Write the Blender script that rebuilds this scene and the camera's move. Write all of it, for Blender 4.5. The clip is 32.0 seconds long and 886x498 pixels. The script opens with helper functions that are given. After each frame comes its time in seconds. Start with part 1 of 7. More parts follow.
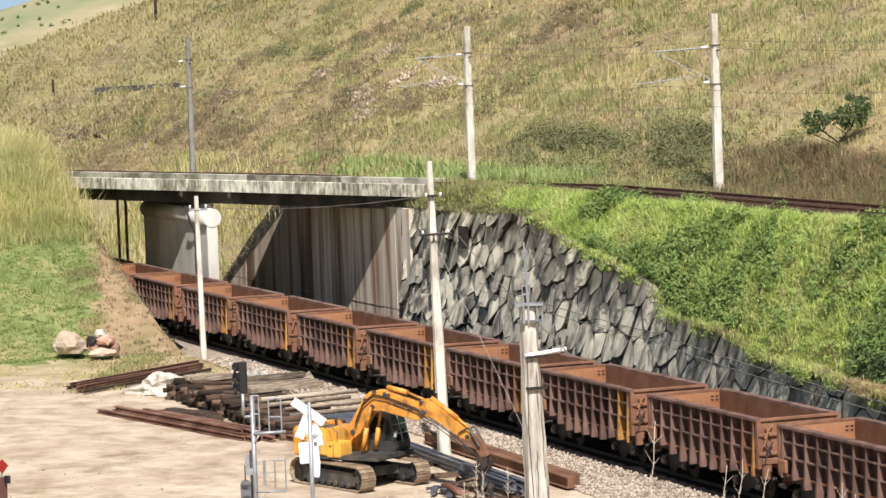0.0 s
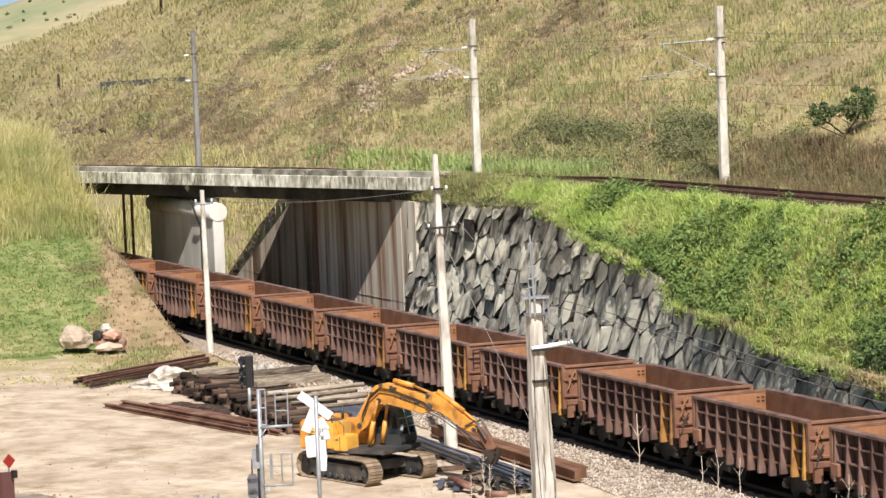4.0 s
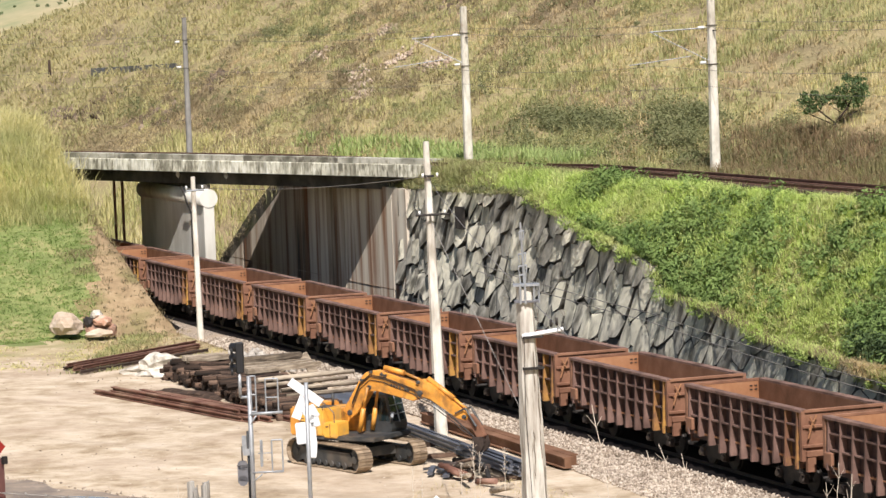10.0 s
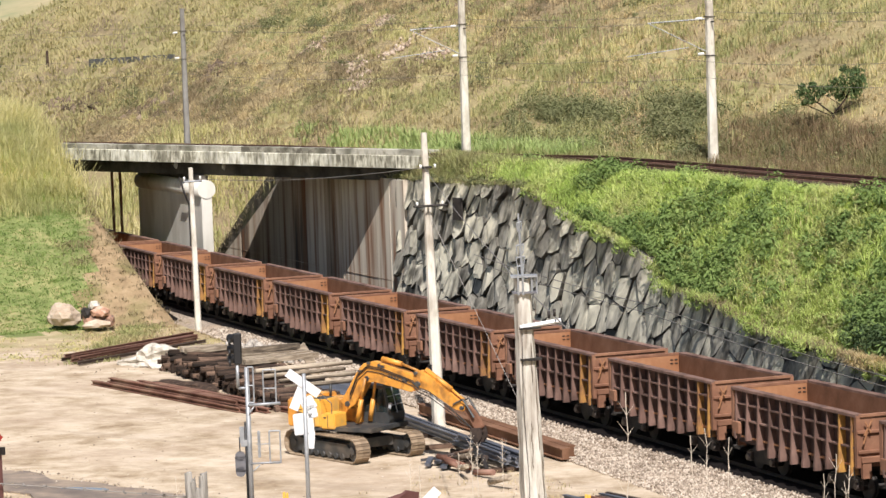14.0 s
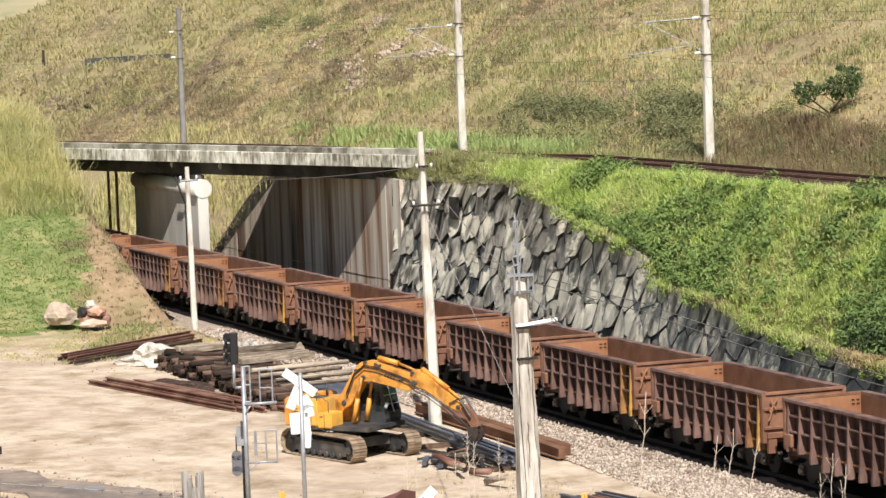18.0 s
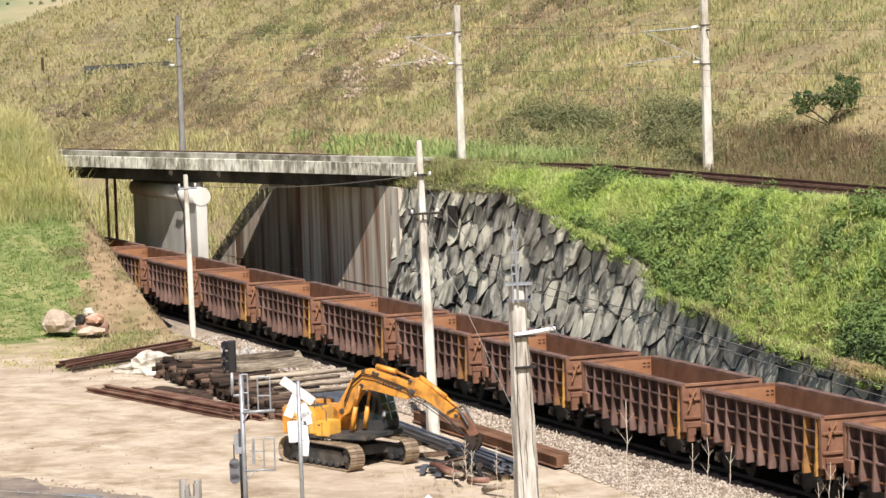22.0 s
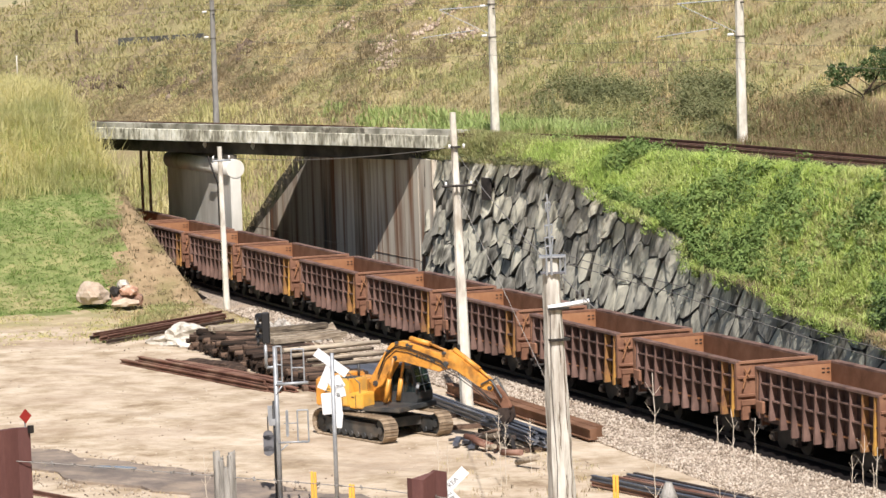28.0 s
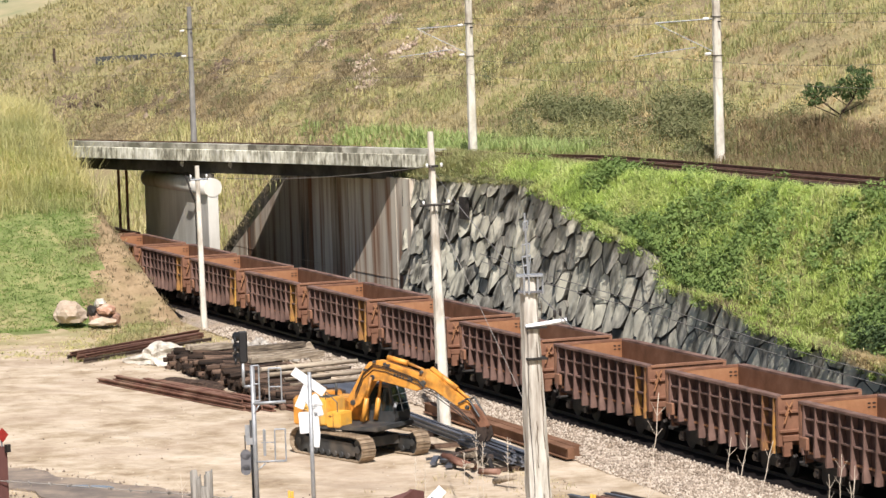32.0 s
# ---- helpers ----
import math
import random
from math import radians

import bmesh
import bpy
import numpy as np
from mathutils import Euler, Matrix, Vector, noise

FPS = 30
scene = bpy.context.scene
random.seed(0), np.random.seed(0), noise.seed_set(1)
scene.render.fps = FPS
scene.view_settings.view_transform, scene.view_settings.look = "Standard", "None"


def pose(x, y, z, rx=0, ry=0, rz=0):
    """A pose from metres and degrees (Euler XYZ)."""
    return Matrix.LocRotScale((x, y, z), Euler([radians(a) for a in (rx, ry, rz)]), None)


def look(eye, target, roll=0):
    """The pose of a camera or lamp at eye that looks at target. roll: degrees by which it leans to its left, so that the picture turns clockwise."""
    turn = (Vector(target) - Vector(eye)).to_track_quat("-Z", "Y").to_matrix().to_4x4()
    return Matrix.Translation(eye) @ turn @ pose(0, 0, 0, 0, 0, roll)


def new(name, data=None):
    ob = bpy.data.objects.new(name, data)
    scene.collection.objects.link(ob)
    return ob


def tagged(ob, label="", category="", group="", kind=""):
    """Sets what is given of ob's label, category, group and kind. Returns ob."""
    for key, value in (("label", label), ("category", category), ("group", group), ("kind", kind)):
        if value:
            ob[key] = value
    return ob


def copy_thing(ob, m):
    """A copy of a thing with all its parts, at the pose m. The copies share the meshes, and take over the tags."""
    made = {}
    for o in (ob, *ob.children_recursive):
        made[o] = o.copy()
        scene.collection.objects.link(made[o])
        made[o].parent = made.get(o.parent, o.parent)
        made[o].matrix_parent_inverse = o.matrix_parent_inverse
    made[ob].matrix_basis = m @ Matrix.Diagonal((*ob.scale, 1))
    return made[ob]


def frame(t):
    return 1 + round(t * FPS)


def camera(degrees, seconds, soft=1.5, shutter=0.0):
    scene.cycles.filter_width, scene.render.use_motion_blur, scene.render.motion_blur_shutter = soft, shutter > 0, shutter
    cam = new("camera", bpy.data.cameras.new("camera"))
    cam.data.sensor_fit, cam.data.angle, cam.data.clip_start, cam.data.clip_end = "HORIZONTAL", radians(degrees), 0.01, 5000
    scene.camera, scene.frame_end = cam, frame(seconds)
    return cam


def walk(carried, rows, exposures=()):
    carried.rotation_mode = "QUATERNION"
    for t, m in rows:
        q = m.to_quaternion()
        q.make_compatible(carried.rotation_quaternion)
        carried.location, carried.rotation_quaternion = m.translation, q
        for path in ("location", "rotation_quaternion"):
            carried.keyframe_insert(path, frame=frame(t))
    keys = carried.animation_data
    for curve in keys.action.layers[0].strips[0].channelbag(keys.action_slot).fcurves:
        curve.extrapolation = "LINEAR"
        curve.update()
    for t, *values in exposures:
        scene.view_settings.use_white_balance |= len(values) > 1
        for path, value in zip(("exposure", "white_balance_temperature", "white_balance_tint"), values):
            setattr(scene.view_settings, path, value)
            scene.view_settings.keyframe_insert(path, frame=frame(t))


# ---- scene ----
# World: x runs along the lower railway, which lies on y = 0 with its rail tops at z = 0; the train comes towards +x.

from itertools import product

EYE = Vector((81.758, -45.543, 15.428))


def aim(heading, dip, roll):
    """The pose of the held camera: heading from +x, degrees below level, and lean."""
    a, b = radians(heading), radians(dip)
    way = Vector((math.cos(a) * math.cos(b), math.sin(a) * math.cos(b), -math.sin(b)))
    return look(EYE, EYE + way, roll)


cam = camera(16.622, 32.0)
walk(cam, [
    (0, aim(159.372, 3.926, -2.056)), (0.5, aim(159.274, 3.815, -2.088)), (1, aim(159.199, 3.697, -1.980)), (1.5, aim(159.251, 3.769, -1.923)),
    (2, aim(159.325, 3.902, -1.986)), (2.5, aim(159.446, 4.047, -2.103)), (3, aim(159.354, 4.089, -2.170)), (3.5, aim(159.410, 4.071, -2.212)),
    (5.5, aim(159.635, 4.032, -2.294)), (6, aim(159.490, 3.977, -2.230)), (6.5, aim(159.464, 4.110, -2.169)), (7, aim(159.356, 4.190, -2.140)),
    (7.5, aim(159.409, 4.201, -2.095)), (8, aim(159.487, 4.170, -2.123)), (8.5, aim(159.382, 4.245, -2.120)), (9, aim(159.321, 4.230, -2.126)),
    (9.5, aim(159.167, 4.269, -2.104)), (10, aim(159.323, 4.298, -2.098)), (10.5, aim(159.449, 4.398, -2.040)), (11, aim(159.508, 4.654, -2.063)),
    (11.5, aim(159.533, 4.679, -2.159)), (12, aim(159.509, 4.559, -2.064)), (12.5, aim(159.656, 4.510, -2.156)), (13, aim(159.501, 4.516, -2.138)),
    (13.5, aim(159.308, 4.520, -2.081)), (14, aim(159.287, 4.467, -2.055)), (14.5, aim(159.311, 4.482, -2.181)), (16.5, aim(159.454, 4.518, -2.151)),
    (17, aim(159.490, 4.384, -2.137)), (17.5, aim(159.354, 4.349, -2.057)), (18, aim(159.219, 4.485, -2.084)), (18.5, aim(159.127, 4.532, -2.130)),
    (19, aim(159.031, 4.503, -2.088)), (19.5, aim(159.174, 4.557, -1.973)), (20, aim(159.230, 4.689, -1.845)),
    (20.5, aim(159.345, 4.716, -1.816)), (21, aim(159.405, 4.533, -1.860)), (21.5, aim(159.310, 4.421, -2.001)),
    (22, aim(159.184, 4.325, -1.903)), (22.5, aim(159.275, 4.200, -1.635)), (23, aim(159.399, 4.254, -1.806)), (23.5, aim(159.634, 4.534, -1.862)),
    (24, aim(159.576, 4.965, -2.036)), (24.5, aim(159.442, 5.149, -2.028)), (25, aim(159.411, 4.981, -2.059)), (25.5, aim(159.392, 4.736, -2.077)),
    (27.5, aim(159.640, 4.811, -1.900)), (28, aim(159.840, 4.827, -1.909)), (28.5, aim(159.810, 4.816, -1.855)), (29, aim(159.611, 4.716, -1.943)),
    (29.5, aim(159.610, 4.542, -1.881)), (30, aim(159.611, 4.249, -1.895)), (30.5, aim(159.444, 4.225, -1.849)), (31, aim(159.368, 4.387, -1.877)),
    (31.5, aim(159.357, 4.549, -1.877)), (32, aim(159.403, 4.481, -1.848)),
])

# ---- light ----
SUN_WAY = Vector((-0.60, 0.175, -0.755)).normalized()
world = bpy.data.worlds.new("sky")
scene.world = world
world.use_nodes = True
sky = world.node_tree.nodes.new("ShaderNodeTexSky")
sky.sky_type, sky.sun_disc = "NISHITA", False
sky.sun_elevation = math.asin(-SUN_WAY.z)
sky.sun_rotation = math.atan2(-SUN_WAY.x, -SUN_WAY.y)
sky.air_density, sky.dust_density = 1.0, 1.5
world.node_tree.nodes["Background"].inputs["Strength"].default_value = 0.052
world.node_tree.links.new(sky.outputs["Color"], world.node_tree.nodes["Background"].inputs["Color"])
sun = new("sun", bpy.data.lights.new("sun", "SUN"))
sun.data.energy, sun.data.angle, sun.data.color = 5.0, radians(0.55), (1.0, 0.942, 0.915)
sun.matrix_world = look((60, -20, 60), Vector((60, -20, 60)) + SUN_WAY)
scene.view_settings.exposure = 0.5

# ---- materials ----


def surface(name, stops, scale=1.0, detail=6.0, rough=0.85, metal=0.0, bump=0.2, bump_scale=8.0, streak=(1, 1, 1), heading=0.0, stain=None,
            stain_scale=0.25, stain_amount=0.5, spread=0.0, distance=0.03, island=0.0, slant=0.0, ruts=None):
    """A worn surface: a ramp of colours over noise at one scale, stains at another, grain in relief.
    stops: (place, colour) pairs; spread: how far single objects differ; island: how far loose pieces of one mesh differ."""
    m = bpy.data.materials.new(name)
    m.use_nodes = True
    t = m.node_tree
    n, l = t.nodes, t.links
    shader = n["Principled BSDF"]
    place = n.new("ShaderNodeTexCoord")
    bend = n.new("ShaderNodeMapping")
    bend.inputs["Scale"].default_value, bend.inputs["Rotation"].default_value = streak, (0, 0, radians(heading))
    if slant:
        bend.vector_type = "TEXTURE"
        bend.inputs["Scale"].default_value, bend.inputs["Rotation"].default_value = [1 / k for k in streak], (0, radians(slant), 0)
    l.new(place.outputs["Object"], bend.inputs["Vector"])
    one = n.new("ShaderNodeTexNoise")
    one.inputs["Scale"].default_value, one.inputs["Detail"].default_value, one.inputs["Roughness"].default_value = scale, detail, 0.68
    l.new(bend.outputs["Vector"], one.inputs["Vector"])
    value = one.outputs["Fac"]
    for amount, source in ((spread, "ShaderNodeObjectInfo"), (island, "ShaderNodeNewGeometry")):
        if amount:
            info = n.new(source)
            shift = n.new("ShaderNodeMath")
            shift.operation = "MULTIPLY_ADD"
            l.new(info.outputs["Random" if source == "ShaderNodeObjectInfo" else "Random Per Island"], shift.inputs[0])
            shift.inputs[1].default_value = amount
            less = n.new("ShaderNodeMath")
            less.operation = "SUBTRACT"
            l.new(value, less.inputs[0])
            less.inputs[1].default_value = amount / 2
            l.new(less.outputs[0], shift.inputs[2])
            value = shift.outputs[0]
    ramp = n.new("ShaderNodeValToRGB")
    l.new(value, ramp.inputs["Fac"])
    for i, (at, colour) in enumerate(stops):
        e = ramp.color_ramp.elements[i] if i < 2 else ramp.color_ramp.elements.new(at)
        e.position, e.color = at, (*colour, 1)
    colour = ramp.outputs["Color"]
    if stain:
        two = n.new("ShaderNodeTexNoise")
        two.inputs["Scale"].default_value, two.inputs["Detail"].default_value = stain_scale, 5.0
        l.new(bend.outputs["Vector"], two.inputs["Vector"])
        edge = n.new("ShaderNodeMapRange")
        edge.inputs["From Min"].default_value, edge.inputs["From Max"].default_value = 0.48, 0.66
        edge.inputs["To Max"].default_value = stain_amount
        l.new(two.outputs["Fac"], edge.inputs["Value"])
        mix = n.new("ShaderNodeMix")
        mix.data_type = "RGBA"
        l.new(edge.outputs["Result"], mix.inputs["Factor"])
        l.new(colour, mix.inputs["A"])
        mix.inputs["B"].default_value = (*stain, 1)
        colour = mix.outputs["Result"]
    if ruts:  # wheel-worn streaks in one direction: degrees, colour, amount
        lie = n.new("ShaderNodeMapping")
        lie.vector_type = "TEXTURE"
        lie.inputs["Rotation"].default_value, lie.inputs["Scale"].default_value = (0, 0, radians(ruts[0])), (14, 0.8, 1)
        l.new(place.outputs["Object"], lie.inputs["Vector"])
        for size, amount in ((0.7, 1.0), (2.6, 0.45)):
            worn = n.new("ShaderNodeTexNoise")
            worn.inputs["Scale"].default_value, worn.inputs["Detail"].default_value, worn.inputs["Distortion"].default_value = size, 4.0, 0.3
            l.new(lie.outputs["Vector"], worn.inputs["Vector"])
            line = n.new("ShaderNodeMapRange")
            line.inputs["From Min"].default_value, line.inputs["From Max"].default_value, line.inputs["To Max"].default_value = 0.54, 0.74, ruts[2] * amount
            l.new(worn.outputs["Fac"], line.inputs["Value"])
            over = n.new("ShaderNodeMix")
            over.data_type = "RGBA"
            l.new(line.outputs["Result"], over.inputs["Factor"])
            l.new(colour, over.inputs["A"])
            over.inputs["B"].default_value = (*ruts[1], 1)
            colour = over.outputs["Result"]
    l.new(colour, shader.inputs["Base Color"])
    shader.inputs["Roughness"].default_value, shader.inputs["Metallic"].default_value = rough, metal
    shader.inputs["Specular IOR Level"].default_value = 0.15 if rough >= 0.85 else 0.5  # dusty surfaces give hardly any sheen
    if bump:
        fine = n.new("ShaderNodeTexNoise")
        fine.inputs["Scale"].default_value, fine.inputs["Detail"].default_value = bump_scale, 8.0
        l.new(bend.outputs["Vector"], fine.inputs["Vector"])
        relief = n.new("ShaderNodeBump")
        relief.inputs["Strength"].default_value, relief.inputs["Distance"].default_value = bump, distance
        l.new(fine.outputs["Fac"], relief.inputs["Height"])
        l.new(relief.outputs["Normal"], shader.inputs["Normal"])
    return m


def plain(name, colour, rough=0.6, metal=0.0):
    return surface(name, [(0.3, [c * 0.85 for c in colour]), (0.7, [min(1, c * 1.1) for c in colour])], 6.0, 4.0, rough, metal, 0.08, 30.0)


RUST = surface("rusty_steel", [(0.25, (0.098, 0.055, 0.042)), (0.5, (0.165, 0.095, 0.073)), (0.75, (0.26, 0.162, 0.128))], 1.6, rough=0.8,
               bump=0.15, bump_scale=20, stain=(0.03, 0.014, 0.01), stain_scale=0.9, stain_amount=0.7, streak=(1, 1, 0.5), spread=0.12)
# Rust darkened for the panels and sill: shade between the ribs is coloured in.
RUST_SKIN = surface("shaded_side_plate", [(0.25, (0.036, 0.019, 0.016)), (0.5, (0.062, 0.033, 0.027)), (0.75, (0.1, 0.054, 0.044))], 1.1, rough=0.8, bump=0.15, bump_scale=16,
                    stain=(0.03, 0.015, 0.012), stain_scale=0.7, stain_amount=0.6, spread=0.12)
RUST_INSIDE = surface("ore_dusted_steel", [(0.25, (0.22, 0.105, 0.052)), (0.5, (0.31, 0.155, 0.08)), (0.75, (0.38, 0.205, 0.115))], 0.9, rough=0.85,
                      bump=0.12, bump_scale=14, stain=(0.2, 0.075, 0.03), stain_scale=0.5, stain_amount=0.45, spread=0.12)
# Inner sides coloured darker than the ends, for grazing light; the girders' rust too.
RUST_SIDE = surface("rust_and_shaded_side", [(0.25, (0.12, 0.062, 0.035)), (0.5, (0.19, 0.1, 0.06)), (0.75, (0.26, 0.15, 0.095))], 0.9, rough=0.85,
                    bump=0.12, bump_scale=14, stain=(0.1, 0.05, 0.028), stain_scale=0.5, stain_amount=0.5, spread=0.12)
RUST_END = surface("rusty_end_sheet", [(0.25, (0.15, 0.068, 0.038)), (0.5, (0.23, 0.11, 0.063)), (0.75, (0.3, 0.155, 0.09))], 1.2, rough=0.8,
                   bump=0.12, bump_scale=18, stain=(0.1, 0.04, 0.022), stain_scale=0.9, stain_amount=0.6, spread=0.12)
YELLOW_WORN = surface("worn_yellow_band", [(0.4, (0.15, 0.07, 0.04)), (0.58, (0.34, 0.17, 0.045)), (0.78, (0.58, 0.32, 0.05))], 3.0, rough=0.75,
                      streak=(1, 1, 0.4), spread=0.2)
BLACK_STEEL = surface("greasy_black_steel", [(0.3, (0.008, 0.007, 0.006)), (0.7, (0.032, 0.025, 0.02))], 3.0, rough=0.7)
WHEEL_STEEL = surface("wheel_steel", [(0.3, (0.05, 0.04, 0.035)), (0.7, (0.16, 0.13, 0.11))], 3.0, rough=0.5, metal=0.6)
RAIL_STEEL = surface("rail_steel", [(0.3, (0.09, 0.04, 0.028)), (0.7, (0.2, 0.1, 0.07))], 4.0, rough=0.65, metal=0.2)
CONCRETE = surface("weathered_concrete", [(0.3, (0.15, 0.135, 0.11)), (0.5, (0.3, 0.275, 0.225)), (0.7, (0.44, 0.41, 0.34))], 0.9, rough=0.9,
                   streak=(1, 1, 0.3), stain=(0.1, 0.085, 0.065), stain_scale=1.3, stain_amount=0.8, spread=0.15)
KERB_CONCRETE = surface("lichened_kerb_concrete", [(0.34, (0.13, 0.12, 0.095)), (0.46, (0.34, 0.325, 0.26)), (0.6, (0.52, 0.5, 0.42))], 2.0, 9.0, rough=0.9,
                        stain=(0.1, 0.1, 0.07), stain_scale=1.0, stain_amount=0.8, spread=0.2)
EDGE_CONCRETE = surface("streaked_edge_concrete", [(0.36, (0.16, 0.15, 0.115)), (0.45, (0.42, 0.4, 0.31)), (0.53, (0.64, 0.62, 0.5)), (0.64, (0.8, 0.79, 0.7))], 4.2, 9.0, rough=0.9,
                        streak=(1, 1, 0.34), stain=(0.16, 0.15, 0.11), stain_scale=1.6, stain_amount=0.75, spread=0.12)
PIER_CONCRETE = surface("pale_pier_concrete", [(0.25, (0.5, 0.48, 0.42)), (0.5, (0.64, 0.62, 0.55)), (0.75, (0.74, 0.72, 0.64))], 0.8, rough=0.9,
                        streak=(1, 1, 0.3), stain=(0.4, 0.37, 0.31), stain_scale=0.6, stain_amount=0.6)
GREY_MAST = surface("grey_mast_concrete", [(0.3, (0.15, 0.14, 0.125)), (0.5, (0.24, 0.23, 0.21)), (0.7, (0.33, 0.32, 0.295))], 2.6, rough=0.9, streak=(1, 1, 0.35))
POLE_CONCRETE = surface("pole_concrete", [(0.3, (0.36, 0.325, 0.265)), (0.46, (0.6, 0.565, 0.48)), (0.66, (0.78, 0.75, 0.67))], 2.6, rough=0.9,
                        streak=(1, 1, 0.35), stain=(0.24, 0.19, 0.14), stain_scale=1.4, stain_amount=0.7, spread=0.1)
WALL_CONCRETE = surface("stained_wall_concrete", [(0.26, (0.11, 0.085, 0.065)), (0.38, (0.42, 0.33, 0.24)), (0.5, (0.6, 0.52, 0.41)), (0.75, (0.74, 0.68, 0.56))], 0.5, rough=0.9,
                        streak=(1.8, 1, 0.1), stain=(0.24, 0.115, 0.06), stain_scale=0.8, stain_amount=0.9, spread=0.42)
WING_CONCRETE = surface("mossy_wing_concrete", [(0.3, (0.05, 0.045, 0.035)), (0.5, (0.13, 0.115, 0.09)), (0.72, (0.3, 0.26, 0.2))], 0.9, rough=0.95, bump=0.5, bump_scale=5,
                        stain=(0.1, 0.11, 0.05), stain_scale=0.7, stain_amount=0.6)
STONE = surface("grey_stone", [(0.28, (0.25, 0.235, 0.195)), (0.43, (0.52, 0.49, 0.405)), (0.62, (0.82, 0.77, 0.6))], 0.9, rough=0.9, bump=0.75,
                bump_scale=3.0, streak=(1.0, 1.0, 0.36), stain=(0.06, 0.056, 0.045), stain_scale=1.5, stain_amount=0.85, spread=0.42, distance=0.1, slant=36)
# Darker colour for stone sides, holding back the sun's brightness on them.
STONE_SIDE = surface("dulled_stone_side", [(0.3, (0.07, 0.066, 0.056)), (0.7, (0.2, 0.188, 0.155))], 1.5, rough=0.95, bump=0.5, bump_scale=5, distance=0.1)
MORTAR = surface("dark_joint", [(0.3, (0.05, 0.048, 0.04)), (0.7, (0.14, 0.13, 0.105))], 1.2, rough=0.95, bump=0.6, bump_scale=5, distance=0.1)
GALVANISED = surface("galvanised_steel", [(0.3, (0.26, 0.275, 0.29)), (0.7, (0.44, 0.455, 0.47))], 3.0, rough=0.5, metal=0.5)
# Dark, mottled concrete for deck, girders, cap beam and mast bands.
DARK_CONCRETE = surface("dark_concrete", [(0.3, (0.035, 0.032, 0.028)), (0.7, (0.1, 0.09, 0.075))], 0.8, rough=0.95, stain=(0.2, 0.18, 0.15), stain_scale=0.4, stain_amount=0.3)
SAND = surface("trodden_sand", [(0.33, (0.25, 0.18, 0.115)), (0.42, (0.37, 0.29, 0.195)), (0.5, (0.47, 0.38, 0.275)), (0.58, (0.55, 0.455, 0.34)), (0.7, (0.63, 0.535, 0.42))], 0.55, 10.0, rough=0.95, bump=0.8, bump_scale=2.5,
               stain=(0.4, 0.31, 0.23), stain_scale=0.2, stain_amount=0.45, distance=0.12, ruts=(34, (0.27, 0.21, 0.15), 0.5))
SOIL_GRASS = surface("short_green_grass", [(0.25, (0.11, 0.14, 0.045)), (0.5, (0.19, 0.22, 0.08)), (0.75, (0.36, 0.31, 0.15))], 0.7, rough=0.95, bump=0.6,
                     bump_scale=9.0, stain=(0.4, 0.32, 0.18), stain_scale=0.2, stain_amount=0.75, distance=0.1)
SLOPE_SOIL = surface("grass_shaded_soil", [(0.2, (0.1, 0.14, 0.025)), (0.5, (0.19, 0.25, 0.045)), (0.8, (0.32, 0.34, 0.09))], 0.8, rough=0.95, bump=0.6,
                     bump_scale=7.0, stain=(0.12, 0.1, 0.05), stain_scale=0.3, stain_amount=0.4, distance=0.1)
HILL_STOPS = [(0.34, (0.21, 0.165, 0.105)), (0.43, (0.31, 0.245, 0.145)), (0.5, (0.43, 0.345, 0.195)), (0.6, (0.4, 0.355, 0.17)), (0.7, (0.29, 0.285, 0.115))]
BLADE_STOPS = [(at, tuple(min(0.78, c * 1.44) for c in colour)) for at, colour in HILL_STOPS]
SOIL_STOPS = [(at, tuple(c * 0.8 for c in colour)) for at, colour in HILL_STOPS]
HILL_SOIL = surface("dry_hill_grass", SOIL_STOPS, 0.28, 12.0, rough=0.95, bump=0.8, bump_scale=6.0, stain=(0.27, 0.235, 0.115), stain_scale=0.12, stain_amount=0.6, distance=0.15, streak=(0.4, 1, 0.6))
# Dirty stone, taken near black to carry the shade under the train.
BED = surface("dirty_shaded_track_bed", [(0.3, (0.004, 0.003, 0.003)), (0.7, (0.012, 0.009, 0.008))], 2.0, rough=0.95, bump=0.6, bump_scale=12.0)
DRY_SOIL = surface("dry_yard_soil", [(0.25, (0.27, 0.205, 0.12)), (0.5, (0.41, 0.33, 0.205)), (0.75, (0.53, 0.44, 0.3))], 0.9, rough=0.95, bump=0.6, bump_scale=5.0, stain=(0.24, 0.24, 0.1), stain_scale=0.4, stain_amount=0.55, distance=0.1)
CUT = surface("bare_cut_bank", [(0.25, (0.2, 0.14, 0.08)), (0.5, (0.31, 0.225, 0.13)), (0.8, (0.43, 0.33, 0.21))], 0.9, rough=0.95, bump=0.6, bump_scale=5.0,
              stain=(0.12, 0.13, 0.04), stain_scale=0.5, stain_amount=0.55, distance=0.1)

# ---- building helpers ----


def box(bm, centre, size, turn=None, taper=1.0):
    """Adds a box; taper scales its top against its bottom."""
    cx, cy, cz = centre
    sx, sy, sz = (s / 2 for s in size)
    vs = []
    for dz in (-1, 1):
        k = taper if dz > 0 else 1.0
        for dx, dy in ((-1, -1), (1, -1), (1, 1), (-1, 1)):
            p = Vector((dx * sx * k, dy * sy * k, dz * sz))
            if turn is not None:
                p = turn @ p
            vs.append(bm.verts.new(p + Vector((cx, cy, cz))))
    for f in ((3, 2, 1, 0), (4, 5, 6, 7), (0, 1, 5, 4), (1, 2, 6, 5), (2, 3, 7, 6), (3, 0, 4, 7)):
        bm.faces.new([vs[i] for i in f])
    return vs


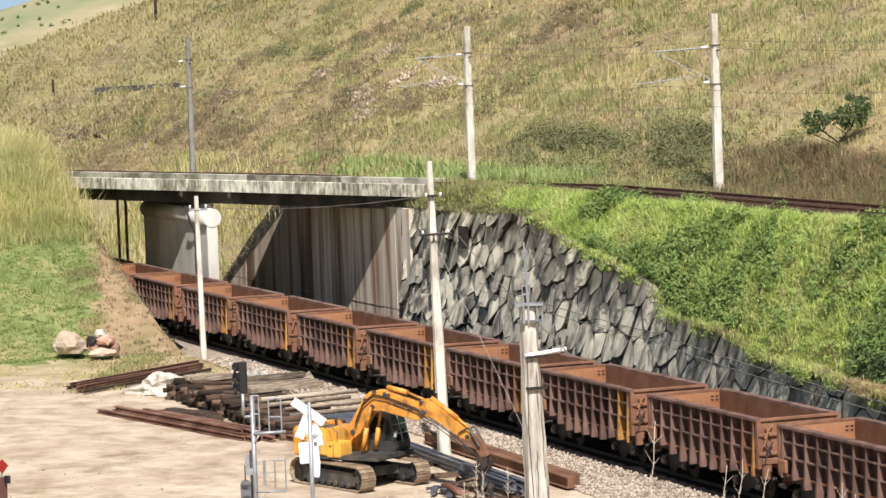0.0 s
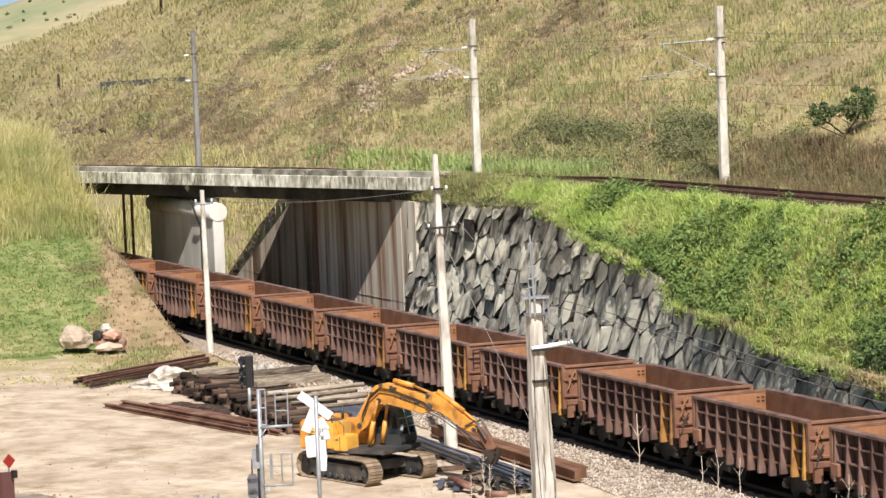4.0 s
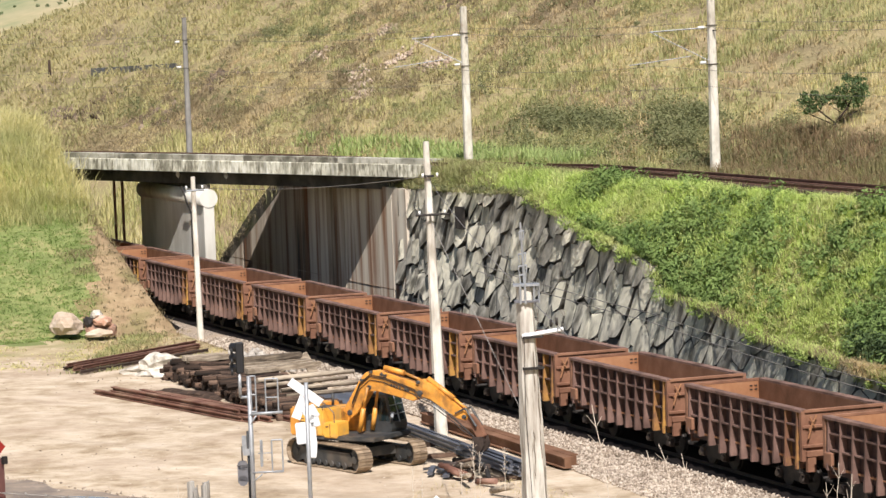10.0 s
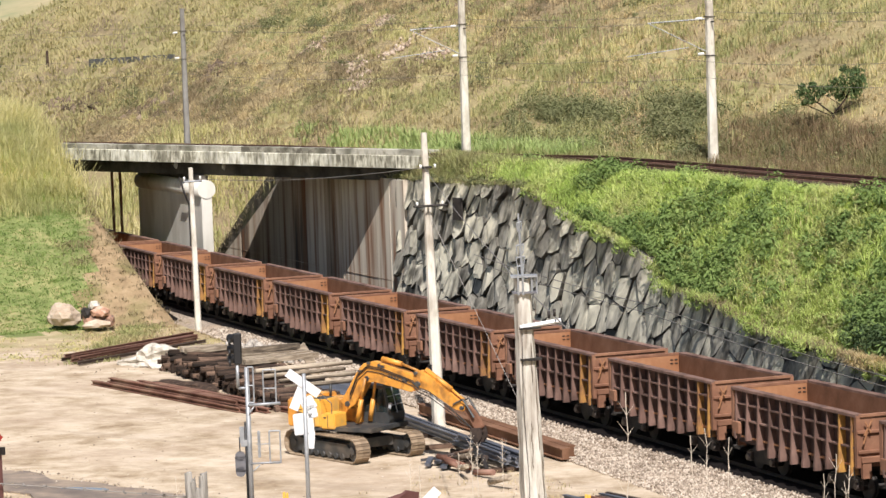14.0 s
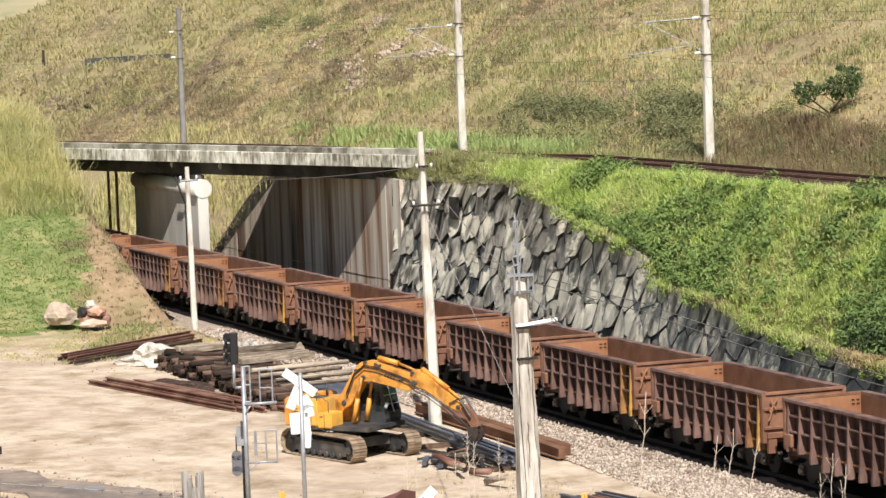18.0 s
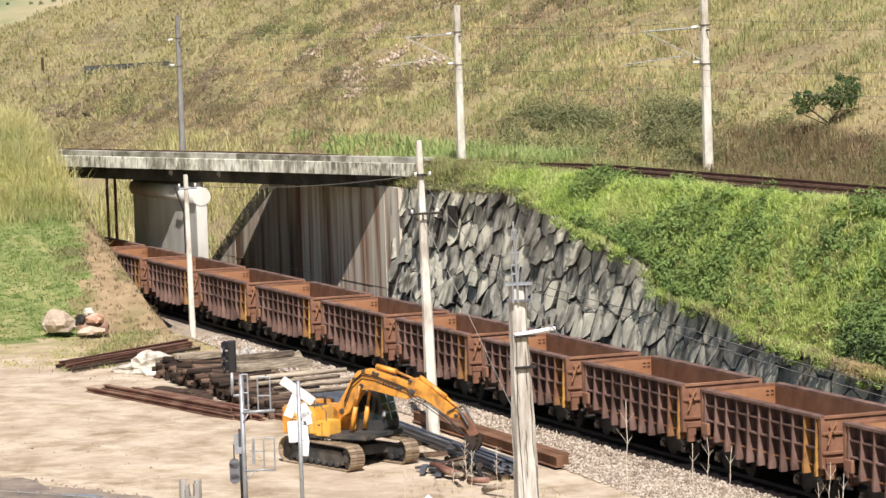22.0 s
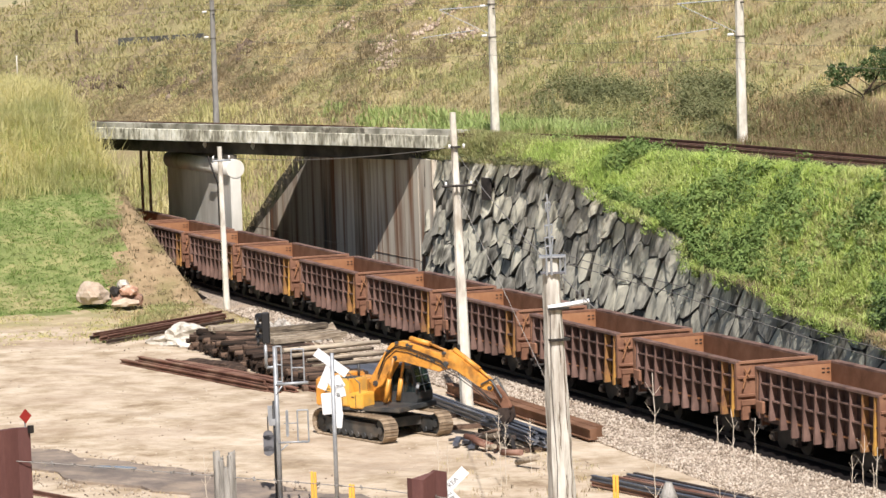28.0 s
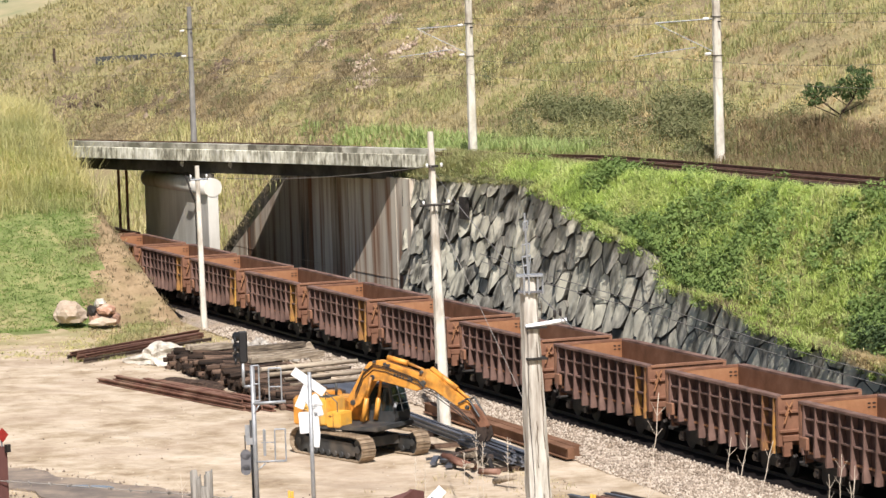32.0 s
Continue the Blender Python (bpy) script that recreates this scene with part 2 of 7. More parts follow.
def rod(bm, a, b, r, r2=None, sides=8, caps=True):
    """Adds a tapered rod from a to b."""
    a, b = Vector(a), Vector(b)
    r2 = r if r2 is None else r2
    w = (b - a).normalized()
    u = w.orthogonal().normalized()
    v = w.cross(u)
    rings = []
    for p, q in ((a, r), (b, r2)):
        rings.append([bm.verts.new(p + (u * math.cos(k * math.tau / sides) + v * math.sin(k * math.tau / sides)) * q) for k in range(sides)])
    for k in range(sides):
        bm.faces.new((rings[0][k], rings[0][(k + 1) % sides], rings[1][(k + 1) % sides], rings[1][k])).smooth = sides > 6
    if caps:
        bm.faces.new(rings[0][::-1])
        bm.faces.new(rings[1])


def tube(bm, line, r, sides=5):
    """Adds one bent, unbroken rod along a line of points."""
    rings = []
    for i, p in enumerate(line):
        p = Vector(p)
        w = (Vector(line[min(i + 1, len(line) - 1)]) - Vector(line[max(i - 1, 0)])).normalized()
        u = w.cross(Vector((0.31, 0.17, 0.93))).normalized()
        v = w.cross(u)
        rings.append([bm.verts.new(p + (u * math.cos(k * math.tau / sides) + v * math.sin(k * math.tau / sides)) * r) for k in range(sides)])
    for a, b in zip(rings[:-1], rings[1:]):
        for k in range(sides):
            bm.faces.new((a[k], a[(k + 1) % sides], b[(k + 1) % sides], b[k]))
    bm.faces.new(rings[0][::-1])
    bm.faces.new(rings[-1])


def slab(bm, outline, axis, lo, hi):
    """Adds a prism: an outline in the two other axes, drawn out along axis from lo to hi."""
    def at(p, h):
        q = list(p)
        q.insert("xyz".index(axis), h)
        return bm.verts.new(q)
    a, b = [at(p, lo) for p in outline], [at(p, hi) for p in outline]
    n = len(outline)
    faces = [bm.faces.new(a[::-1]), bm.faces.new(b)]
    for k in range(n):
        faces.append(bm.faces.new((a[k], a[(k + 1) % n], b[(k + 1) % n], b[k])))
    bmesh.ops.recalc_face_normals(bm, faces=faces)


def part(name, bm, material, parent=None, label="", at=None):
    """Links a bmesh as one mesh object under a thing or a part."""
    mesh = bpy.data.meshes.new(name)
    bm.to_mesh(mesh)
    bm.free()
    mesh.materials.append(material)
    ob = new(name, mesh)
    ob.parent = parent
    if at is not None:
        ob.matrix_basis = at
    return tagged(ob, label) if label else ob


def piece(name, mesh, parent, m):
    """A further object on a mesh that is there already."""
    ob = new(name, mesh)
    ob.parent = parent
    ob.matrix_basis = m
    return ob


def thing(name, label, category, m=None, group="", kind=""):
    ob = new(name)
    if m is not None:
        ob.matrix_basis = m
    return tagged(ob, label, category, group, kind)


def boxed(name, centre, size, material, parent, label="", turn=None, taper=1.0, bevel=0.0):
    bm = bmesh.new()
    box(bm, centre, size, turn, taper)
    if bevel:
        bmesh.ops.bevel(bm, geom=bm.edges[:], offset=bevel, segments=1, affect="EDGES")
    return part(name, bm, material, parent, label)


def rodded(name, runs, material, parent, label="", sides=8):
    """One part made of rods: runs of (a, b, r) or (a, b, r, r2)."""
    bm = bmesh.new()
    for a, b, *r in runs:
        rod(bm, a, b, r[0], r[-1], sides)
    return part(name, bm, material, parent, label)


def table(x, xs, vs):
    return float(np.interp(x, xs, vs))


def bulk(name, verts, faces, material, label="", category="", parent=None, normals=None):
    """One mesh of many loose pieces, from arrays; faces are all triangles."""
    mesh = bpy.data.meshes.new(name)
    mesh.vertices.add(len(verts))
    mesh.vertices.foreach_set("co", np.asarray(verts, np.float32).ravel())
    mesh.loops.add(len(faces) * 3)
    mesh.loops.foreach_set("vertex_index", np.asarray(faces, np.int32).ravel())
    mesh.polygons.add(len(faces))
    mesh.polygons.foreach_set("loop_start", np.arange(0, len(faces) * 3, 3, dtype=np.int32))
    mesh.polygons.foreach_set("loop_total", np.full(len(faces), 3, dtype=np.int32))
    mesh.update(calc_edges=True)
    if normals is not None:
        mesh.normals_split_custom_set_from_vertices(np.asarray(normals, np.float32))
    mesh.materials.append(material)
    ob = new(name, mesh)
    ob.parent = parent
    return tagged(ob, label, category, kind="stuff")


# ---- the ground, one sheet ----
WALL_Y = ((-2000, -107, -101, -94, -67, -60, -47, -30, -20, -10, 20, 300), (4, 4, 8.47, 8.47, 8.4, 8.0, 7.1, 6.0, 5.0, 4.2, 3.6, 3.6))
WALL_TOP = ((-107, -101, -94.2, -87.8, -67, -58, -48.5, -47, -44.4, -41.2, -36, -31.5, -29.4, -23.5, -18.8, -12.8, -10, 20),
            (-0.4, 0.6, 3.5, 6.2, 6.75, 6.95, 7.25, 7.15, 6.8, 6.2, 5.7, 5.05, 3.95, 3.75, 3.1, 3.0, 2.8, 1.6))
UPPER_Y = ((-130, -98, -82, -66, -48, -20, 20, 300), (-11.0, 0.9, 6.6, 10.0, 10.8, 10.7, 10.4, 10.0))


def fuzz(x, y, size, seed=0.0):
    return noise.noise((x / size, y / size, seed))


def smooth(a, b, x):
    k = min(1.0, max(0.0, (x - a) / (b - a)))
    return k * k * (3 - 2 * k)


def near_height(x, y):
    """The yard before the track, the grass bank in which it ends, and the rise from which one looks on."""
    z = -0.36 + 0.05 * fuzz(x, y, 5) + 0.02 * fuzz(x, y, 1.3, 4)
    edge = -72.0 + 0.9 * fuzz(x, y, 6, 2) + 0.12 * (y + 3)
    d = max(0.0, edge - x)
    bank = table(d, (0, 2.5, 5, 8, 11, 14, 18, 22, 28, 40, 80), (0, 0.9, 2.1, 3.3, 4.2, 5.2, 6.9, 8.6, 10.2, 10.5, 10.5))
    bank *= 0.25 + 0.75 * smooth(-2.3, -3.2, y)
    bank *= smooth(-120, -60, y)
    away = (81.76 - x) * 0.94 + (y + 45.54) * 0.34
    rise = max(0.0, min(14.0, 14.98 - 0.178 * away)) * smooth(-5, -13, y)
    return z + max(bank, rise) + (0.25 * fuzz(x, y, 4, 7) if d > 1 else 0)


def far_height(x, y):
    """Behind the wall: the grass slope, the upper line's formation, and the hill."""
    y0, top = table(x, *WALL_Y) + 0.5, table(x, *WALL_TOP)
    y1 = table(x, (-104, -91, -75, -69, -60, -47, -20, 20), (14.2, 14.0, 12.0, 10.2, 9.2, 8.6, 8.6, 8.4))
    z1 = table(x, (-110, -100, -95, -70, -65), (8.05, 7.0, 6.5, 6.5, 8.05))
    toe = table(x, (-104, -91, -66, -45), (15.0, 15.5, 15.0, 14.5))
    if y <= y1:
        return top + (z1 - top) * (y - y0) / max(0.01, y1 - y0) + 0.12 * fuzz(x, y, 1.5) * min(1, y - y0)
    if y <= toe:
        return z1 + (8.1 - z1) * (y - y1) / (toe - y1) + 0.05 * fuzz(x, y, 2)
    d = y - toe
    z = 8.1 + 0.62 * d + 0.9 * fuzz(x, y, 11) * min(1, d / 4) + 0.35 * fuzz(x, y, 3.7, 3) * min(1, d / 2)
    crest = 15.4 + 0.12 * (x + 250) + 0.6 * fuzz(x, y, 14, 5)
    z = min(z, max(crest, 4 + 0.5 * fuzz(x, y, 20)))
    return z if x > -260 else 2 + (z - 2) * smooth(-340, -260, x)


def ground_sheet():
    xs = [-4000, -2500, -1600, -1000, -700, -500, -400] + list(range(-340, -150, 10)) + list(range(-150, -112, 2)) + list(np.arange(-112, 14, 0.75)) + \
        [16, 19, 22, 26, 30, 34, 39, 44, 49, 54, 60, 66, 72, 80, 88, 96, 110, 160, 240, 400, 800, 2000, 4000]
    front = [-4000, -1500, -600, -300, -180, -120, -90, -70, -60, -55, -50, -47, -44, -41, -38, -36] + list(np.arange(-34, -4, 1.0)) + [-4.2, -3.6, -3.1, -2.7, -2.4]
    hill = list(np.arange(0, 14, 0.7)) + list(np.arange(14, 40, 1.3)) + [44, 50, 58, 70, 90, 120, 170, 260, 500, 1200, 3900]
    bm = bmesh.new()
    rows, kinds = [], []
    for x in xs:
        wy = table(x, *WALL_Y)
        toe = table(x, (-104, -91, -66, -45), (15.0, 15.5, 15.0, 14.5))
        row = [(y, near_height(x, y)) for y in front] + [(y, -0.42) for y in (-2.0, 0.0, 2.0, wy - 0.7, wy + 0.45)]
        ys = [wy + 0.5 + (toe - wy - 0.5) * k / 12 for k in range(12)] + [toe + d for d in hill]
        row += [(y, far_height(x, y)) for y in ys]
        rows.append([bm.verts.new((x, y, z)) for y, z in row])
    nf = len(front)
    for i in range(len(rows) - 1):
        x = (xs[i] + xs[i + 1]) / 2
        for j in range(len(rows[0]) - 1):
            f = bm.faces.new((rows[i][j], rows[i + 1][j], rows[i + 1][j + 1], rows[i][j + 1]))
            f.smooth = True
            c = f.calc_center_median()
            rag = fuzz(c.x, c.y, 2.5, 9) * 2.5 + fuzz(c.x, c.y, 0.9, 3)
            if j >= nf + 4 + 12:
                f.material_index = 3
            elif j >= nf + 4:
                f.material_index = 3 if x < -80 + 3 * rag else 2
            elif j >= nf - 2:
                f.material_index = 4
            elif x < -70.6 + 0.18 * (c.y + 8) + 0.8 * rag:
                f.material_index = 5 if c.y > -3.6 - 0.26 * (x + 86) + 0.5 * rag and x > -86 else (1 if x > -88 else 2)
            elif x < -61.5 + 0.3 * (c.y + 8) + 2.2 * rag:
                f.material_index = 6
            else:
                f.material_index = 0
    mesh = bpy.data.meshes.new("ground")
    bm.to_mesh(mesh)
    bm.free()
    for m in (SAND, SOIL_GRASS, SLOPE_SOIL, HILL_SOIL, BED, CUT, DRY_SOIL):
        mesh.materials.append(m)
    return tagged(new("ground", mesh), "sandy yard, grassy bank and dry grass hill beside the railway", "ground", kind="structure")


ground = ground_sheet()

# ---- lower and upper railway ----


def rail_profile(bm, points, gauge_side):
    """A rail drawn along points at z of its head."""
    prof = ((-0.035, 0), (0.035, 0), (0.035, -0.04), (0.01, -0.05), (0.01, -0.13), (0.07, -0.15), (0.07, -0.17), (-0.07, -0.17), (-0.07, -0.15), (-0.01, -0.13),
            (-0.01, -0.05), (-0.035, -0.04))
    rings = []
    for i, p in enumerate(points):
        a, b = Vector(points[max(0, i - 1)]), Vector(points[min(len(points) - 1, i + 1)])
        d = (b - a).normalized()
        side = Vector((-d.y, d.x, 0))
        rings.append([bm.verts.new(Vector(p) + side * (gauge_side + u) + Vector((0, 0, v))) for u, v in prof])
    n = len(prof)
    for a, b in zip(rings[:-1], rings[1:]):
        for k in range(n):
            bm.faces.new((a[k], b[k], b[(k + 1) % n], a[(k + 1) % n]))
    bmesh.ops.recalc_face_normals(bm, faces=bm.faces[:])


SLEEPER = surface("weathered_sleeper", [(0.3, (0.04, 0.03, 0.022)), (0.7, (0.12, 0.09, 0.065))], 2.0, rough=0.9, streak=(4, 0.5, 4), spread=0.2)


def railway(name, label, points, sleepers, steel=RAIL_STEEL):
    track = thing(name, label, "railway track", kind="structure")
    for s in (-0.835, 0.835):
        bm = bmesh.new()
        rail_profile(bm, points, s)
        part("rail", bm, steel, track)
    bm = bmesh.new()
    box(bm, (0, 0, 0), (0.24, 2.8, 0.18))
    tie = part("sleeper", bm, SLEEPER, track)
    first = True
    for m in sleepers:
        if first:
            tie.matrix_basis, first = m, False
        else:
            piece("sleeper", tie.data, track, m)
    return track


# Rail steel of the lower line, its colour darkened for the train's shade.
SHADED_RAIL = surface("shaded_rail_steel", [(0.3, (0.02, 0.014, 0.011)), (0.7, (0.06, 0.04, 0.03))], 4.0, rough=0.6, metal=0.2)
railway("track_lower", "railway track under the passing ore train", [(x, 0, 0) for x in range(-420, 81, 20)],
        [pose(x, 0, -0.26) for x in np.arange(-30, 12, 0.62)], SHADED_RAIL)
UPPER_Z = ((-150, -64, -56, -47), (8.2, 8.2, 8.3, 8.5))
UPPER_PATH = [(x, table(x, *UPPER_Y), table(x, *UPPER_Z)) for x in (-150, -130, -114, -98, -90, -82, -74, -66, -60, -54, -48, -40, -30, -20, -10, 0, 20, 60)]
railway("track_upper", "rust-brown railway track on the embankment and bridge", UPPER_PATH,
        [pose(x, table(x, *UPPER_Y), table(x, *UPPER_Z) - 0.26, 0, 0, 0) for x in np.arange(-52, -6, 0.62)])

# ---- bridge ----
DECK_R, DECK_L = Vector((-64.2, 9.55, 0)), Vector((-101, -3.1, 0))
ALONG = (DECK_L - DECK_R).normalized()
BACK = Vector((ALONG.y, -ALONG.x, 0))
if BACK.y < 0:
    BACK = -BACK
SPAN = (DECK_L - DECK_R).length


def bridge_part(name, outline, lo, hi, material, parent, label=""):
    """A prism drawn along the bridge; its outline is in metres behind the near edge and height."""
    bm = bmesh.new()
    a = [bm.verts.new(DECK_R + ALONG * lo + BACK * y + Vector((0, 0, z))) for y, z in outline]
    b = [bm.verts.new(DECK_R + ALONG * hi + BACK * y + Vector((0, 0, z))) for y, z in outline]
    n = len(outline)
    bm.faces.new(a)
    bm.faces.new(b[::-1])
    for k in range(n):
        bm.faces.new((a[k], b[k], b[(k + 1) % n], a[(k + 1) % n]))
    bmesh.ops.recalc_face_normals(bm, faces=bm.faces[:])
    return part(name, bm, material, parent, label)


bridge = thing("railway_bridge", "skewed concrete railway bridge with streaked pale edge beams", "bridge")
bridge_part("deck", ((0.3, 7.5), (0.3, 7.86), (5.5, 7.86), (5.5, 7.5)), 0, SPAN, DARK_CONCRETE, bridge)
for i in range(9):
    a, b = SPAN * i / 9, SPAN * (i + 1) / 9 - 0.02
    bridge_part("edge_beam", ((0, 7.36), (0, 8.0), (0.04, 8.03), (0.34, 8.03), (0.34, 7.42)), a, b, EDGE_CONCRETE, bridge, "pale edge beam with dark and white streaks")
    bridge_part("kerb", ((0.07, 8.03), (0.07, 8.33), (0.34, 8.36), (0.34, 8.03)), a, b, KERB_CONCRETE, bridge, "grey weathered kerb")
bridge_part("edge_beam", ((5.46, 7.42), (5.46, 7.84), (5.8, 7.84), (5.8, 7.36)), 0, SPAN, CONCRETE, bridge)
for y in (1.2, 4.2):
    bridge_part("girder", ((y - 0.3, 6.62), (y - 0.3, 7.5), (y + 0.3, 7.5), (y + 0.3, 6.62)), 0, SPAN, DARK_CONCRETE, bridge)


def pier():
    p = thing("bridge_pier", "pale concrete wall pier with rounded ends and bulging head", "pier")
    x0, x1, yc = -97.6, -83.9, 2.86
    bm = bmesh.new()
    box(bm, ((x0 + x1) / 2, yc, 2.6), (x1 - x0, 0.62, 6.2))
    bmesh.ops.bevel(bm, geom=bm.edges[:], offset=0.02, segments=1, affect="EDGES")
    part("shaft", bm, PIER_CONCRETE, p)
    bm = bmesh.new()
    rod(bm, (x0 - 0.04, yc, 5.86), (x1 + 0.04, yc, 5.86), 0.53, sides=28)
    part("round_head", bm, PIER_CONCRETE, p, "rounded concrete head running along the pier")
    boxed("cap_beam", ((x0 + x1) / 2 - 0.3, yc + 0.05, 6.4), (x1 - x0 - 0.6, 0.5, 0.44), DARK_CONCRETE, p)
    bm = bmesh.new()
    tube(bm, [(-86.1, 2.45, -0.3), (-86.1, 2.45, 4.9), (-86.15, 2.2, 5.6), (-86.4, 2.0, 6.5)], 0.06, 8)
    part("drain_pipe", bm, BLACK_STEEL, p)


pier()


def abutment():
    a = thing("abutment_wall", "tall stained concrete abutment beneath the bridge", "abutment", kind="structure")
    xs = [-66.6]
    rnd = random.Random(5)
    while xs[-1] > -100.2:
        xs.append(max(-100.8, xs[-1] - rnd.choice((1.2, 1.8, 2.2, 2.6))))
    for x1, x0 in zip(xs[:-1], xs[1:]):
        out = rnd.choice((0.0, 0.015, 0.03))
        top = 6.9 if x1 < -69.3 else 6.75
        t0, t1 = (min(top, 5.95 + 0.43 * (x + 87.8)) for x in (x0, x1))
        bm = bmesh.new()
        slab(bm, [(x0 + 0.015, -0.5), (x1 - 0.015, -0.5), (x1 - 0.015, t1), (x0 + 0.015, t0)], "y", 8.47 - out, 9.47 - out)
        part("wall_panel", bm, WALL_CONCRETE, a)
    boxed("bearing_shelf", (-77.5, 9.97, 6.3), (20.2, 1.4, 0.6), WALL_CONCRETE, a)
    bm = bmesh.new()
    slab(bm, [(-87.4, 6.15), (-94.1, 3.25), (-100.6, 0.5), (-101.4, 0.9), (-94.6, 4.2), (-88.4, 6.8), (-87.4, 6.8)], "y", 8.5, 9.7)
    part("coping", bm, WING_CONCRETE, a, "dark, mossy coping along the sloping end")
    for x1, x0 in zip(xs[:-1], xs[1:]):
        boxed("pour_joint", ((x0 + x1) / 2, 8.455, 1.35), (abs(x1 - x0) - 0.06, 0.02, 0.02), WALL_CONCRETE, a)



abutment()


for x in (-99.75, -101.7):
    column = thing("steel_column", "thin rusty steel column under the bridge", "column", pose(x, 2.0, -0.4), group="rusty columns")
    boxed("stem", (0, 0, 3.5), (0.13, 0.15, 7.0), RUST_END, column)
    boxed("base_plate", (0, 0, 0.04), (0.5, 0.5, 0.08), RAIL_STEEL, column)

for x, y in ((-88.0, 2.3), (-83.5, 3.85)):
    bell = thing("bell_insulator", "pale bell-shaped insulator hung from the bridge deck", "insulator", pose(x, y, 7.42), group="insulators below the deck")
    rodded("hanger", [((0, 0, 0), (0, 0, -0.2), 0.03)], BLACK_STEEL, bell, sides=6)
    rodded("bell", [((0, 0, -0.12), (0, 0, -0.3), 0.07, 0.15), ((0, 0, -0.3), (0, 0, -0.42), 0.15, 0.1), ((0, 0, -0.42), (0, 0, -0.5), 0.05, 0.04)], PIER_CONCRETE, bell, sides=12)

# ---- rough stone retaining wall ----


def stone_wall():
    """Tall, split-faced stones in uneven courses, most of them single parts."""
    wall = thing("wall_stone", "retaining wall of rough grey split stones with dark joints", "retaining wall", kind="structure")
    bm = bmesh.new()
    xs = [-68.1 + 1.2 * k for k in range(int((68.1 + 14) / 1.2) + 1)]
    rows = []
    for x in xs:
        y, top = table(x, *WALL_Y), table(x, *WALL_TOP)
        rows.append([bm.verts.new(p) for p in ((x, y + 0.02, -0.5), (x, y + 0.04 + 0.055 * top, top), (x, y + 0.8, top), (x, y + 0.8, -0.5))])
    for a, b in zip(rows[:-1], rows[1:]):
        for k in range(4):
            bm.faces.new((a[k], b[k], b[(k + 1) % 4], a[(k + 1) % 4]))
    bm.faces.new(rows[0])
    bm.faces.new(rows[-1][::-1])
    bmesh.ops.recalc_face_normals(bm, faces=bm.faces[:])
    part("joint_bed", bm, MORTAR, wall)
    rnd = random.Random(11)
    # leaning, many-cornered stones that lock into one another: each is the ground nearest to its own middle
    middles = []
    odd, z = 0, -0.6
    while z < 8.2:
        x = -76.0 + 0.55 * odd
        while x < 14:
            middles.append((x + rnd.uniform(-0.44, 0.44), z + rnd.uniform(-0.6, 0.6)))
            x += 1.1
        z += 1.36
        odd = 1 - odd
    LEAN = 0.55
    for cx, cz in middles:
        sx = cx + LEAN * (cz - 3)
        if not (-68.4 < sx < 9 and cz - 0.45 < table(sx, *WALL_TOP)):
            continue
        cell = [(-1.5, -1.5), (1.5, -1.5), (1.5, 1.5), (-1.5, 1.5)]
        for ox, oz in middles:
            dx, dz = ox - cx, oz - cz
            if (dx, dz) == (0, 0) or abs(dx) > 3 or abs(dz) > 3:
                continue
            far, kept = (dx * dx + dz * dz) / 2, []
            for a, b in zip(cell, cell[1:] + cell[:1]):
                da, db = a[0] * dx + a[1] * dz - far, b[0] * dx + b[1] * dz - far
                if da <= 0:
                    kept.append(a)
                if da * db < 0:
                    k = da / (da - db)
                    kept.append((a[0] + (b[0] - a[0]) * k, a[1] + (b[1] - a[1]) * k))
            cell = kept
        # blunt the corners and open the joint
        joint = rnd.uniform(0.94, 1.0) + table(sx, (-48, -30), (0, 0.025))
        chip = table(sx, (-48, -30), (0.08, 0.025))
        corner = []
        for (ax, az), (bx, bz) in zip(cell, cell[1:] + cell[:1]):
            for k in (0.14, 0.86):
                corner.append(((ax + (bx - ax) * k) * joint + rnd.uniform(-chip, chip), (az + (bz - az) * k) * joint + rnd.uniform(-chip, chip)))
        n = len(corner)
        rough = table(sx, (-67, -48, -36, -28, -10), (0.17, 0.15, 0.1, 0.06, 0.035))
        # two split planes meet in a ridge across the face
        proud = rough * rnd.uniform(0.45, 1.9)
        planes = [(proud, -rough * rnd.uniform(0.3, 2.2), rough * rnd.uniform(-1.5, 0.0)), (proud + rough * rnd.uniform(0.1, 0.9), rough * rnd.uniform(0.3, 2.0), rough * rnd.uniform(-0.6, 1.0))]
        if rnd.random() < table(sx, (-48, -30), (0.13, 0.04)):  # stones set far back, in shade between their neighbours
            planes = [(0.015, 0.0, 0.0)]
        spin = rnd.uniform(0, 9)
        pts = []
        for depth, shrink in ((0, 1.0), (0.75, 1.0), (1, 0.94), (1, 0.5), (1, 0.0)):
            for u, v in corner if shrink else [(0.0, 0.0)]:
                uu, vv = u * shrink, v * shrink
                xx = max(sx + uu + LEAN * vv, -67.75)
                zz = min(cz + vv, table(xx, *WALL_TOP) + 0.05 + 0.04 * rnd.random())
                out = min(b + tu * uu + tv * vv for b, tu, tv in planes) + 0.2 * rough * noise.noise(Vector((uu * 3, vv * 3, spin)))
                yw = table(xx, *WALL_Y) + 0.03 + 0.055 * max(0, zz)
                pts.append((xx, yw - max(out, 0.02) * depth if depth else yw + 0.1, zz))
        tris = []
        for ring in range(3):
            for k in range(n):
                a, b = ring * n + k, ring * n + (k + 1) % n
                tris += [(a, b, b + n), (a, b + n, a + n)]
        tris += [(3 * n + k, 3 * n + (k + 1) % n, 4 * n) for k in range(n)]
        mesh = bpy.data.meshes.new("stone")
